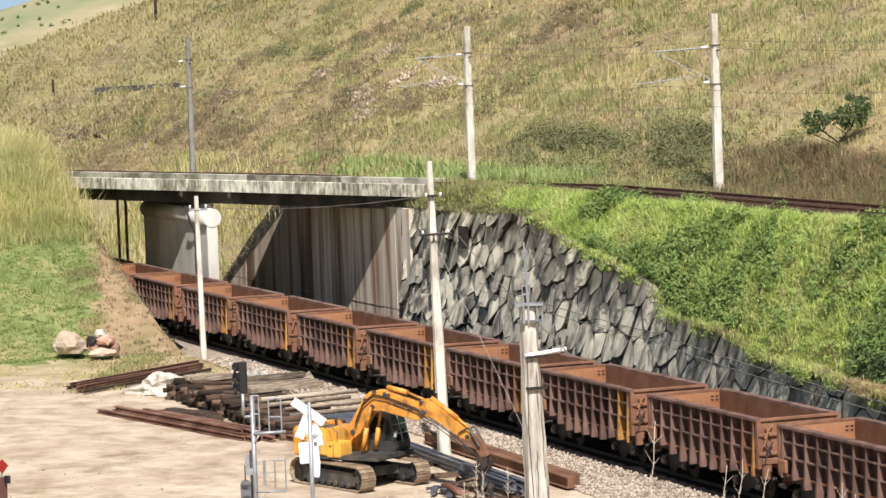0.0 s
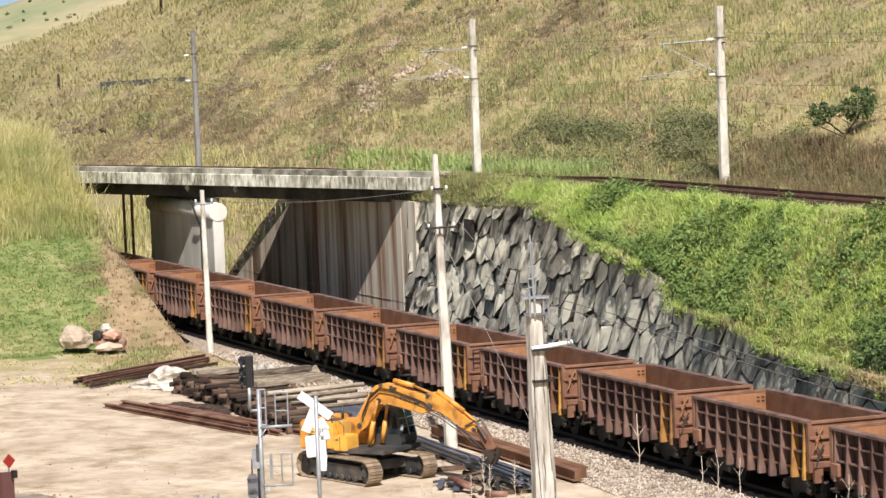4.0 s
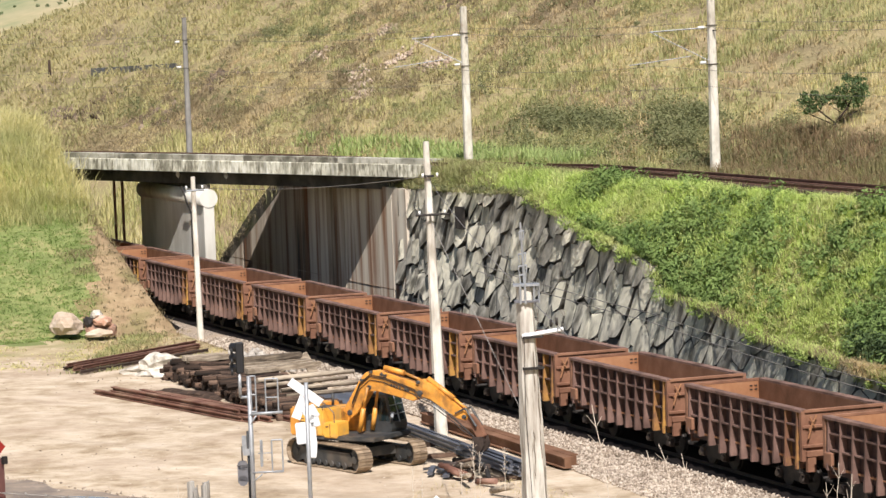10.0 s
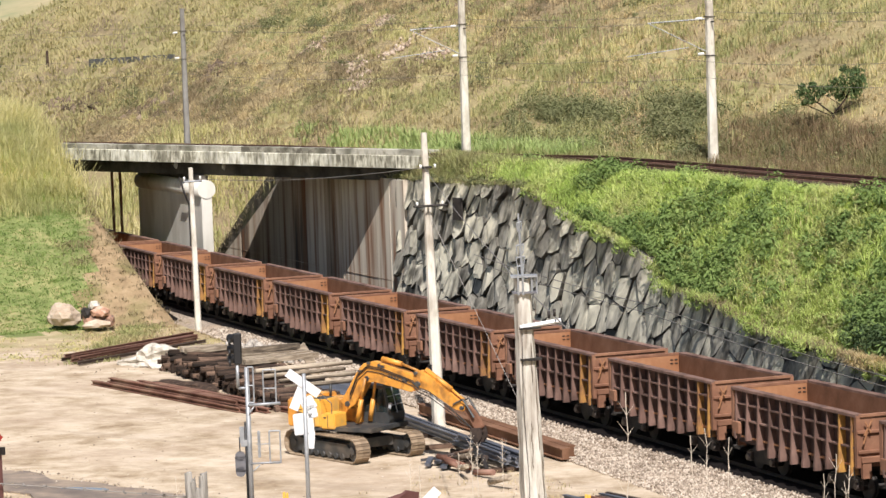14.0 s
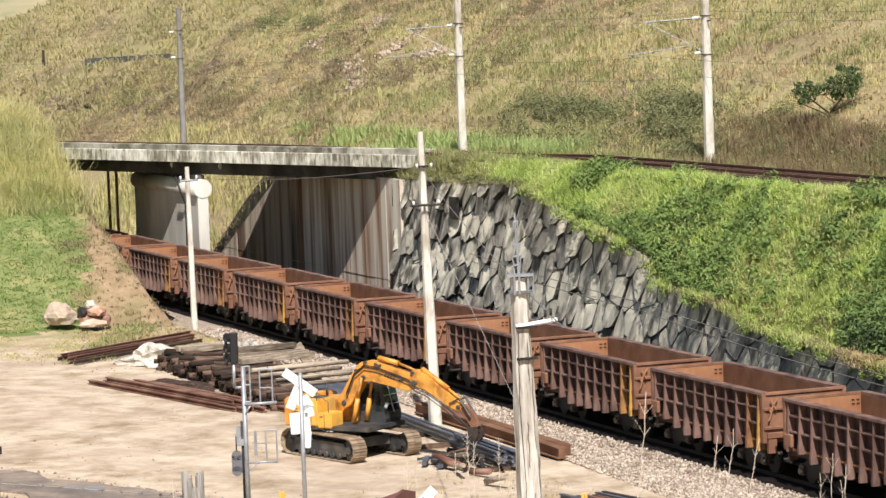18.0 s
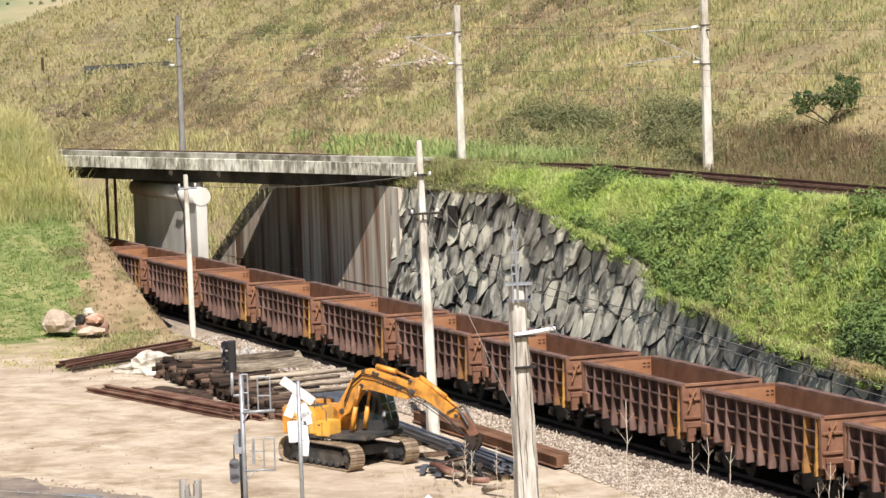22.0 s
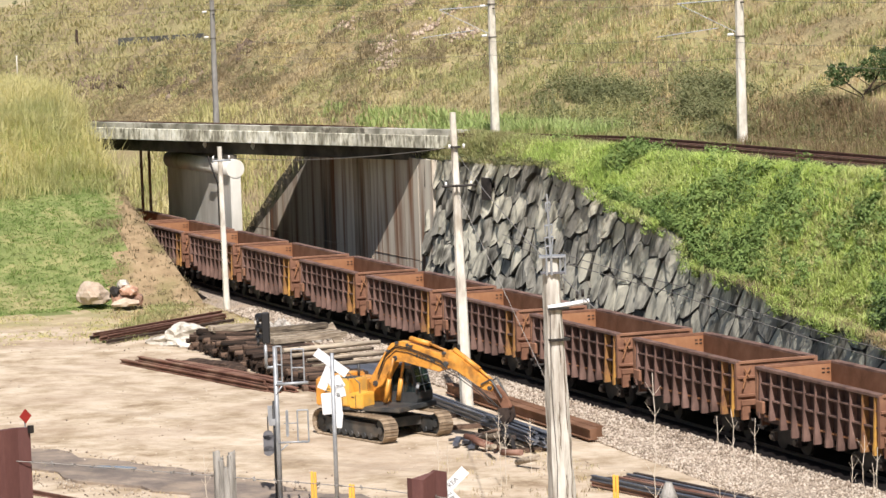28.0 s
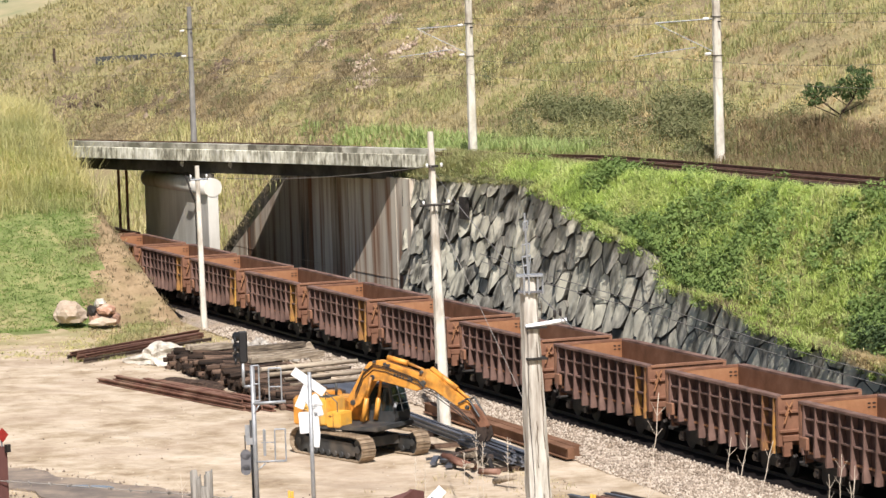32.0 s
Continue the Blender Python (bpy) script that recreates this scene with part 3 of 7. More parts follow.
        mesh.from_pydata(pts, [], tris)
        mesh.materials.append(STONE)
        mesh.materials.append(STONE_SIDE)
        for poly in mesh.polygons[:4 * n]:  # sides and edges coloured darker, so sunlit rims stay dull
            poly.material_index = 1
        new("stone", mesh).parent = wall


stone_wall()
grille = thing("drain_grille", "dark square drain grille set in the stone wall", "grille", pose(-57.2, 7.75, 5.75))
boxed("backing", (0, 0.12, 0), (1.05, 0.1, 1.1), BLACK_STEEL, grille)
for k in range(6):
    boxed("bar", (-0.45 + 0.18 * k, 0.04, 0), (0.05, 0.05, 1.1), BLACK_STEEL, grille)

# ---- poles and wires ----
WIRE = plain("dull_wire", (0.2, 0.185, 0.165), 0.6, 0.3)
PORCELAIN = plain("white_porcelain", (0.75, 0.74, 0.7), 0.3)


NEAR_POLE = surface("cracked_pole_concrete", [(0.34, (0.22, 0.19, 0.15)), (0.45, (0.46, 0.43, 0.37)), (0.62, (0.64, 0.61, 0.54))], 3.2, 7.0, rough=0.9, streak=(2.6, 2.6, 0.3), bump=0.5, bump_scale=9,
                    stain=(0.2, 0.155, 0.12), stain_scale=2.2, stain_amount=0.6)


def tapered_pole(parent, base, top, w0, w1, material=POLE_CONCRETE, wear=0.02):
    """A square pole with blunted, chipped corners."""
    bm = bmesh.new()
    b, t = Vector(base), Vector(top)
    rings = []
    for i in range(29):
        q = i / 28
        p, w = b.lerp(t, q), w0 + (w1 - w0) * q
        ring = []
        for k, (sx, sy, c, d) in enumerate(((-1, -1, 1, 0.6), (-1, -1, 0.6, 1), (1, -1, 0.6, 1), (1, -1, 1, 0.6), (1, 1, 1, 0.6), (1, 1, 0.6, 1), (-1, 1, 0.6, 1), (-1, 1, 1, 0.6))):
            chip = 1 + wear * (noise.noise(Vector((k * 3.1, p.z * 2.3, w0 * 40))) + 0.8 * noise.noise(Vector((k * 5.3, p.z * 7.0, w0 * 90))))
            ring.append(bm.verts.new(p + Vector((sx * w / 2 * c * chip + 0.2 * wear * noise.noise(Vector((p.z, w0, 0))), sy * w / 2 * d * chip, 0))))
        rings.append(ring)
    for a, c in zip(rings[:-1], rings[1:]):
        for k in range(8):
            bm.faces.new((a[k], a[(k + 1) % 8], c[(k + 1) % 8], c[k]))
    bm.faces.new(rings[-1])
    bm.faces.new(rings[0][::-1])
    return part("shaft", bm, material, parent)


def catenary_pole(base, height, w0, reach, label, bracket=True, material=POLE_CONCRETE):
    """A mast of the upper line with its bracket over the track."""
    p = thing("catenary_pole", label, "pole", pose(*base), group="masts of the upper line")
    tapered_pole(p, (0, 0, -0.6), (0.0, 0, height), w0, w0 * 0.72, material)
    for z in (height * 0.62, height * 0.83):
        boxed("band", (0, 0, z), (w0 * 0.95, w0 * 0.95, 0.04), DARK_CONCRETE, p)
    z1, z2 = height * 0.82, height * 0.63
    arm = Vector(reach)
    if bracket:
        rodded("bracket", [((0, 0, z1), (arm.x, arm.y, z1 - 0.12), 0.022), ((0, 0, z2), (arm.x, arm.y, z1 - 0.12), 0.018),
                       ((arm.x * 0.35, arm.y * 0.35, z2 + 0.3), (arm.x * 1.35, arm.y * 1.35, z2 - 0.02), 0.018)], GALVANISED, p, "thin galvanised bracket arms", 6)
    for z, k in ((z1, 0.12), (z2, 0.1)):
        rodded("insulator", [((arm.x * k, arm.y * k, z), (arm.x * (k + 0.1), arm.y * (k + 0.1), z - 0.02), 0.07)], PORCELAIN, p)
    rodded("cross_arm", [((-0.45, 0, z1 - 0.15), (0.45, 0.0, z1 - 0.15), 0.035)], BLACK_STEEL, p, sides=6)
    return p


catenary_pole((-67.2, 12.3, 7.95), 8.2, 0.44, (-0.9, -2.6, 0), "weathered concrete mast beside the upper track")
catenary_pole((-40.2, 13.6, 8.0), 8.2, 0.42, (-0.9, -2.6, 0), "weathered concrete mast beside the upper track")
catenary_pole((-94.5, 4.9, 8.2), 8.0, 0.34, (-0.9, -2.6, 0), "slender grey mast behind the bridge deck", False, GREY_MAST)


def wire(points, r=0.012, name="wire", label="thin dark overhead wire between the masts", sag=0.0):
    line = [Vector(points[0])]
    for a, b in zip(points[:-1], points[1:]):
        a, b = Vector(a), Vector(b)
        line += [a.lerp(b, k / 8) - Vector((0, 0, sag * k / 2 * (1 - k / 8))) for k in range(1, 9)]
    bm = bmesh.new()
    tube(bm, line, r, 4)
    return tagged(part(name, bm, WIRE), label, "wire")


for h, dy, sag in ((6.7, 0, 0.25), (5.1, -2.6, 0.3), (4.1, -0.2, 0.3), (7.0, 0.4, 0.2)):
    wire([(-140, -14 + dy, 8 + h), (-94.5, 4.9 + dy, 8.2 + h), (-67.2, 12.3 + dy, 8 + h), (-40.2, 13.6 + dy, 8 + h), (-14, 13.6 + dy, 8 + h), (14, 13.4 + dy, 8 + h)], 0.009, sag=sag)


def line_pole(name, base, top, w0, w1, label, wear=0.02, material=POLE_CONCRETE):
    p = thing(name, label, "pole", pose(*base))
    tapered_pole(p, (0, 0, -0.5), Vector(top) - Vector(base), w0, w1, material, wear)
    return p


POLE_ONE = line_pole("line_pole", (-66.8, -2.86, -0.3), (-66.9, -2.9, 8.0), 0.3, 0.2, "slim whitish concrete pole beside the lower track")
POLE_TWO = line_pole("line_pole", (-25.6, -5.36, -0.36), (-25.9, -5.45, 10.9), 0.46, 0.2, "tall whitish concrete pole beside the steel pile")
POLE_THREE = line_pole("line_pole", (28.53, -23.7, near_height(28.5, -23.7) - 0.1), (28.47, -23.82, 10.32), 0.54, 0.27, "worn square concrete pole with cracked faces", 0.09, NEAR_POLE)
POLE_THREE_Z = POLE_THREE.location.z

# ---- the yard: excavator, stacks and piles ----
ORANGE = surface("excavator_orange", [(0.25, (0.48, 0.2, 0.03)), (0.5, (0.68, 0.3, 0.045)), (0.75, (0.78, 0.4, 0.1))], 1.6, rough=0.45, bump=0.05, stain=(0.1, 0.055, 0.03),
                 stain_scale=2.4, stain_amount=0.62)
YELLOW = surface("bright_yellow_paint", [(0.25, (0.66, 0.32, 0.035)), (0.75, (0.82, 0.47, 0.09))], 2.0, rough=0.5, bump=0.05, stain=(0.48, 0.3, 0.12), stain_scale=1.6, stain_amount=0.6)
DARK_PAINT = surface("dark_machine_paint", [(0.3, (0.02, 0.022, 0.024)), (0.7, (0.06, 0.062, 0.06))], 2.0, rough=0.55, stain=(0.2, 0.15, 0.1), stain_scale=1.0, stain_amount=0.35)
DUSTY_STEEL = surface("dusty_track_steel", [(0.25, (0.13, 0.095, 0.065)), (0.5, (0.27, 0.2, 0.13)), (0.75, (0.4, 0.31, 0.21))], 2.5, rough=0.75, metal=0.2, spread=0.2)
BLUE_STEEL = surface("blue_grey_rail_steel", [(0.25, (0.051, 0.055, 0.067)), (0.5, (0.123, 0.133, 0.157)), (0.75, (0.261, 0.273, 0.304))], 1.4, rough=0.45, metal=0.4, streak=(0.3, 3, 3), spread=0.25)
BROWN_BEAM = surface("rust_brown_beam", [(0.25, (0.1, 0.048, 0.034)), (0.5, (0.19, 0.096, 0.068)), (0.75, (0.29, 0.17, 0.13))], 1.0, rough=0.85, spread=0.2, stain=(0.34, 0.25, 0.17), stain_scale=0.6, stain_amount=0.4)
GREASY_BROWN = surface("greasy_brown_iron", [(0.3, (0.025, 0.017, 0.013)), (0.7, (0.09, 0.06, 0.045))], 3.0, rough=0.7, spread=0.3)
OLD_WOOD = surface("old_sleeper_wood", [(0.25, (0.014, 0.011, 0.009)), (0.55, (0.058, 0.039, 0.029)), (0.85, (0.23, 0.15, 0.105))], 2.2, rough=0.9, streak=(5, 0.6, 5), bump=0.4, bump_scale=10, spread=0.45)
PALE_WOOD = surface("pale_grey_pole_wood", [(0.3, (0.06, 0.048, 0.038)), (0.5, (0.2, 0.16, 0.115)), (0.7, (0.44, 0.37, 0.28))], 2.0, rough=0.9, streak=(5, 0.6, 5), bump=0.3, bump_scale=10, spread=0.35)
WHITE_HEAP = surface("white_plaster_rubble", [(0.3, (0.24, 0.21, 0.17)), (0.45, (0.46, 0.42, 0.35)), (0.6, (0.62, 0.58, 0.5)), (0.75, (0.7, 0.67, 0.6))], 2.0, rough=0.95, bump=0.6, bump_scale=6)
BOULDER = surface("tan_boulder", [(0.25, (0.3, 0.22, 0.15)), (0.5, (0.45, 0.36, 0.27)), (0.75, (0.58, 0.5, 0.4))], 1.6, rough=0.95, bump=0.6, bump_scale=5, distance=0.08)
BRICKY = surface("broken_brick_rubble", [(0.25, (0.14, 0.1, 0.08)), (0.5, (0.42, 0.24, 0.16)), (0.75, (0.6, 0.48, 0.39))], 2.4, rough=0.95, bump=0.6, bump_scale=6, spread=0.5)
GLASS = bpy.data.materials.new("cab_glass")
GLASS.use_nodes = True
pane = GLASS.node_tree.nodes["Principled BSDF"]
pane.inputs["Base Color"].default_value = (0.02, 0.034, 0.037, 1)
pane.inputs["Roughness"].default_value, pane.inputs["Transmission Weight"].default_value, pane.inputs["IOR"].default_value = 0.05, 0.35, 1.45


def excavator():
    ex = thing("excavator", "orange crawler excavator with dusty tracks, parked with its arm down", "excavator", pose(-20.85, -10.43, -0.36, 0, 0, 16))
    # undercarriage
    bm = bmesh.new()
    box(bm, (0, 0, 0.55), (2.2, 1.9, 0.34))
    rod(bm, (0, 0, 0.6), (0, 0, 1.0), 0.62, sides=20)
    part("carbody", bm, DARK_PAINT, ex)
    shoe = None
    for s in (-1, 1):
        y = s * 1.2
        bm = bmesh.new()
        slab(bm, [(-1.6, 0.2), (1.6, 0.2), (1.72, 0.42), (1.5, 0.66), (-1.5, 0.66), (-1.72, 0.42)], "y", y - 0.16, y + 0.16)
        track = part("track_frame", bm, DARK_PAINT, ex)
        for x, r, n in ((-1.83, 0.37, "sprocket"), (1.83, 0.36, "idler")):
            bm = bmesh.new()
            rod(bm, (x, y - 0.12, 0.46), (x, y + 0.12, 0.46), r, sides=22)
            rod(bm, (x, y - 0.2, 0.46), (x, y + 0.2, 0.46), 0.14, sides=12)
            part(n, bm, DARK_PAINT, track)
        for k in range(7):
            bm = bmesh.new()
            rod(bm, (-1.2 + 0.4 * k, y - 0.2, 0.2), (-1.2 + 0.4 * k, y + 0.2, 0.2), 0.11, sides=12)
            part("roller", bm, DARK_PAINT, track)
        straight, r = 3.66, 0.43
        round_trip = 2 * straight + math.tau * r
        n = 48
        for k in range(n):
            d = round_trip * k / n
            if d < straight:
                x, z, a = -1.83 + d, 0.89, 0
            elif d < straight + math.pi * r:
                a = (d - straight) / r
                x, z = 1.83 + math.sin(a) * r, 0.46 + math.cos(a) * r
            elif d < 2 * straight + math.pi * r:
                x, z, a = 1.83 - (d - straight - math.pi * r), 0.04, math.pi
            else:
                a = math.pi + (d - 2 * straight - math.pi * r) / r
                x, z = -1.83 + math.sin(a) * r, 0.46 + math.cos(a) * r
            m = Matrix.Translation((x, y, z)) @ Matrix.Rotation(a, 4, "Y")
            if shoe is None:
                bm = bmesh.new()
                box(bm, (0, 0, 0), (0.195, 0.6, 0.035))
                box(bm, (-0.05, 0, 0.03), (0.025, 0.58, 0.035))
                shoe = part("track_shoe", bm, DUSTY_STEEL, track, at=m)
            else:
                piece("track_shoe", shoe.data, track, m)
    # the house, turned against the tracks
    turn = pose(0, 0, 0, 0, 0, 20.4)

    def on(name, bm, material, label="", bevel=0.0):
        if bevel:
            bmesh.ops.bevel(bm, geom=bm.edges[:], offset=bevel, segments=2, affect="EDGES")
        return part(name, bm, material, ex, label, turn)

    def block(name, centre, size, material, label="", bevel=0.03, taper=1.0):
        bm = bmesh.new()
        box(bm, centre, size, taper=taper)
        return on(name, bm, material, label, bevel)

    block("turntable_frame", (-0.1, 0, 1.08), (3.4, 2.4, 0.16), DARK_PAINT)
    bm = bmesh.new()
    slab(bm, [(-2.22, -0.8), (-2.02, -1.2), (-1.55, -1.27), (-1.55, 1.27), (-2.02, 1.2), (-2.22, 0.8)], "z", 1.12, 2.1)
    on("counterweight", bm, ORANGE, "rounded orange counterweight", 0.05)
    block("engine_hood", (-1.05, -0.63, 1.62), (0.98, 1.24, 0.96), YELLOW, "dusty yellow engine hood", 0.05)
    block("radiator_hood", (-1.05, 0.63, 1.55), (0.98, 1.24, 0.84), ORANGE, "", 0.05)
    block("side_hood", (-0.25, -0.86, 1.36), (0.6, 0.78, 0.56), YELLOW, "low yellow tool box", 0.04)
    block("side_panel", (-0.17, 0.8, 1.45), (0.84, 0.9, 0.66), ORANGE, "", 0.04)
    for x, z0, z1 in ((-1.28, 1.2, 2.02), (-0.82, 1.2, 2.02)):
        block("panel_seam", (x, -1.252, (z0 + z1) / 2), (0.018, 0.012, z1 - z0), DARK_PAINT, "", 0.0)
    block("panel_seam", (-0.25, -1.253, 1.36), (0.018, 0.012, 0.46), DARK_PAINT, "", 0.0)
    for k in range(4):
        block("vent_slat", (-1.46, -1.256, 1.45 + 0.1 * k), (0.2, 0.014, 0.03), DARK_PAINT, "", 0.0)
    rodded("latch", [((-0.42, -1.26, 1.5), (-0.32, -1.26, 1.5), 0.02)], DARK_PAINT, ex, sides=6).matrix_basis = turn
    block("hood_step", (-0.95, -0.5, 2.09), (0.5, 0.7, 0.05), DARK_PAINT, "dark non-slip step on the hood", 0.0)
    rodded("exhaust_pipe", [((-1.3, 0.5, 2.0), (-1.3, 0.5, 2.45), 0.05)], DARK_PAINT, ex).matrix_basis = turn
    rodded("handrail", [((-0.1, -1.18, 1.62), (-0.1, -1.18, 2.0), 0.018), ((-0.1, -1.18, 2.0), (-0.6, -1.18, 2.38), 0.018), ((-0.6, -1.18, 2.38), (-0.6, -1.18, 2.08), 0.018)],
           DARK_PAINT, ex, sides=6).matrix_basis = turn
    # cab: a dark frame with panes
    x0, x1, y0, y1, z0, z1 = 0.28, 1.42, 0.25, 1.22, 1.0, 2.52
    bm = bmesh.new()
    slab(bm, [(x0, z0), (x1 - 0.1, z0), (x1, z0 + 0.3), (x1, z0 + 0.55), (x0, z0 + 0.55)], "y", y0, y1)
    cab = on("cab", bm, DARK_PAINT, "dark operator's cab with grey-green glass")
    bm = bmesh.new()
    slab(bm, [(x0, z1 - 0.12), (x1 - 0.22, z1 - 0.12), (x1 - 0.28, z1), (x0 + 0.05, z1)], "y", y0, y1)
    part("cab_roof", bm, DARK_PAINT, cab)
    for x, xt in ((x0 + 0.04, x0 + 0.04), (0.8, 0.8), (x1 - 0.04, x1 - 0.26)):
        for y in (y0 + 0.04, y1 - 0.04):
            rodded("pillar", [((x, y, z0 + 0.5), (xt, y, z1 - 0.08), 0.045)], DARK_PAINT, cab, sides=6)
    for name, corners in (("pane", ((x0 + 0.06, y0 + 0.01, z0 + 0.55), (x1 - 0.05, y0 + 0.01, z0 + 0.55), (x1 - 0.26, y0 + 0.01, z1 - 0.12), (x0 + 0.06, y0 + 0.01, z1 - 0.12))),
                          ("windscreen", ((x1 - 0.02, y0 + 0.06, z0 + 0.55), (x1 - 0.02, y1 - 0.06, z0 + 0.55), (x1 - 0.24, y1 - 0.06, z1 - 0.12), (x1 - 0.24, y0 + 0.06, z1 - 0.12))),
                          ("pane", ((x0 + 0.06, y1 - 0.01, z0 + 0.55), (x1 - 0.05, y1 - 0.01, z0 + 0.55), (x1 - 0.26, y1 - 0.01, z1 - 0.12), (x0 + 0.06, y1 - 0.01, z1 - 0.12)))):
        bm = bmesh.new()
        vs = [bm.verts.new(c) for c in corners]
        f = bm.faces.new(vs)
        thick = bmesh.ops.extrude_face_region(bm, geom=[f])["geom"]
        bmesh.ops.translate(bm, verts=[v for v in thick if isinstance(v, bmesh.types.BMVert)], vec=(0.012, 0.012, 0))
        bmesh.ops.recalc_face_normals(bm, faces=bm.faces[:])
        part(name, bm, GLASS, cab)
    bm = bmesh.new()
    box(bm, (0.75, 0.74, 1.6), (0.45, 0.45, 0.14))
    box(bm, (0.55, 0.74, 1.9), (0.12, 0.45, 0.6))
    part("seat", bm, BLACK_STEEL, cab)
    rodded("mirror_arm", [((1.38, y0, 1.9), (1.5, y0 - 0.1, 1.75), 0.015), ((1.5, y0 - 0.14, 1.72), (1.5, y0 - 0.02, 1.9), 0.06)], GALVANISED, cab, sides=6)
    # bars before the windscreen, and a wiper
    for y in (y0 + 0.06, (y0 + y1) / 2, y1 - 0.06):
        rodded("screen_bar", [((x1 + 0.02, y, z0 + 0.5), (x1 - 0.22, y, z1 - 0.1), 0.018)], GALVANISED if y == (y0 + y1) / 2 else DARK_PAINT, cab, sides=6)
    for q in (0.3, 0.62):
        rodded("screen_bar", [((x1 + 0.02 - 0.24 * q, y0 + 0.05, z0 + 0.5 + q), (x1 + 0.02 - 0.24 * q, y1 - 0.05, z0 + 0.5 + q), 0.014)], GALVANISED, cab, sides=6)
    # boom, stick, tool
    bm = bmesh.new()
    slab(bm, [(-0.3, 1.95), (0.05, 1.68), (0.3, 1.85), (0.86, 2.68), (1.2, 2.72), (2.75, 2.42), (3.12, 2.55), (3.15, 2.85), (2.8, 3.05), (1.5, 3.4), (1.1, 3.46), (0.75, 3.38), (0.48, 3.1)], "y", -0.34, 0.06)
    boom = on("boom", bm, ORANGE, "cranked orange boom", 0.025)
    for k in range(7):
        if k != 4:
            boxed("lettering_bar", (1.85 + 0.12 * k, -0.346, 2.96 - 0.03 * k), (0.07, 0.012, 0.11), DARK_PAINT, boom, "dark worn lettering", Matrix.Rotation(0.25, 3, "Y"))
    bm = bmesh.new()
    slab(bm, [(2.85, 2.75), (2.9, 3.17), (3.15, 3.2), (3.55, 3.0), (4.75, 2.16), (5.0, 1.95), (4.88, 1.8), (4.55, 1.86), (3.4, 2.5), (3.0, 2.55)], "y", -0.28, 0.0)
    stick = on("stick", bm, ORANGE, "orange stick reaching down", 0.02)
    for name, runs in (("boom_cylinder", [((0.5, -0.48, 1.25), (0.7, -0.46, 2.1), 0.09), ((0.7, -0.46, 2.1), (0.88, -0.44, 2.85), 0.055)]),
                       ("boom_cylinder", [((0.6, 0.2, 1.25), (0.78, 0.18, 2.05), 0.09), ((0.78, 0.18, 2.05), (0.93, 0.16, 2.75), 0.055)]),
                       ("stick_cylinder", [((1.45, -0.14, 3.55), (2.3, -0.14, 3.38), 0.095), ((2.3, -0.14, 3.38), (2.98, -0.14, 3.16), 0.05)]),
                       ("tool_cylinder", [((3.3, -0.14, 3.22), (4.35, -0.14, 2.55), 0.095), ((4.35, -0.14, 2.55), (4.85, -0.14, 2.2), 0.05)])):
        rodded(name, runs, ORANGE, ex, sides=10).matrix_basis = turn
    for dy, dz in ((-0.37, 0.0), (-0.375, 0.06), (-0.36, -0.12), (0.0, 0.14)):
        line = [(0.15, dy, 2.2 + dz), (0.5, dy, 2.9 + dz), (0.95, dy, 3.24 + dz), (1.5, dy, 3.18 + dz), (2.3, dy, 2.95 + dz), (2.85, dy, 2.78 + dz), (3.1, dy, 2.55 + dz), (3.5, dy + 0.06, 2.4 + dz), (4.4, dy + 0.06, 1.86 + dz),
                (4.8, dy + 0.06, 1.55 + dz), (5.2, dy + 0.1, 1.25)]
        bm = bmesh.new()
        tube(bm, line, 0.017, 6)
        part("hose", bm, BLACK_STEEL, ex, "black hydraulic hose", turn)
    # link arms and pins beside the stick, bolted gusset plates on the boom
    for yy in (-0.33, 0.05):
        rodded("link_arm", [((4.5, yy, 2.05), (4.92, yy, 2.25), 0.035), ((4.92, yy, 2.25), (5.35, yy, 1.62), 0.04)], DARK_PAINT, ex, sides=6).matrix_basis = turn
    for x, z, rr in ((0.02, 1.9, 0.1), (0.9, 2.84, 0.09), (3.05, 2.72, 0.1), (2.98, 3.1, 0.06), (4.86, 1.94, 0.07), (1.45, 3.34, 0.06)):
        rodded("pivot_pin", [((x, -0.385, z), (x, 0.1, z), rr)], DARK_PAINT, ex, sides=12).matrix_basis = turn
    for x, z in ((1.0, 3.4), (1.6, 3.3), (2.5, 2.85), (0.6, 3.1)):
        boxed("hose_clamp", (x, -0.34, z), (0.14, 0.1, 0.08), DARK_PAINT, ex).matrix_basis = turn
    bm = bmesh.new()
    slab(bm, [(4.82, 1.85), (5.05, 2.05), (5.36, 1.75), (5.62, 1.3), (5.46, 1.12), (5.3, 1.2), (5.1, 1.52)], "y", -0.24, -0.04)
    on("grapple_link", bm, RUST_END, "rust-brown linkage with worn orange paint", 0.02)
    bm = bmesh.new()
    for y in (-0.36, 0.0):
        slab(bm, [(5.2, 1.24), (5.62, 1.28), (5.68, 0.95), (5.52, 0.72), (5.42, 0.69), (5.36, 0.75), (5.24, 0.95)], "y", y - 0.06, y + 0.06)
    box(bm, (5.42, -0.18, 1.12), (0.3, 0.46, 0.12))
    on("grapple", bm, GREASY_BROWN, "greasy brown grapple at the end of the stick", 0.015)


excavator()


def rest(name, bm, material, label, category, m=None, group=""):
    """A single loose thing of one mesh."""
    ob = part(name, bm, material, None, "", m)
    return tagged(ob, label, category, group)


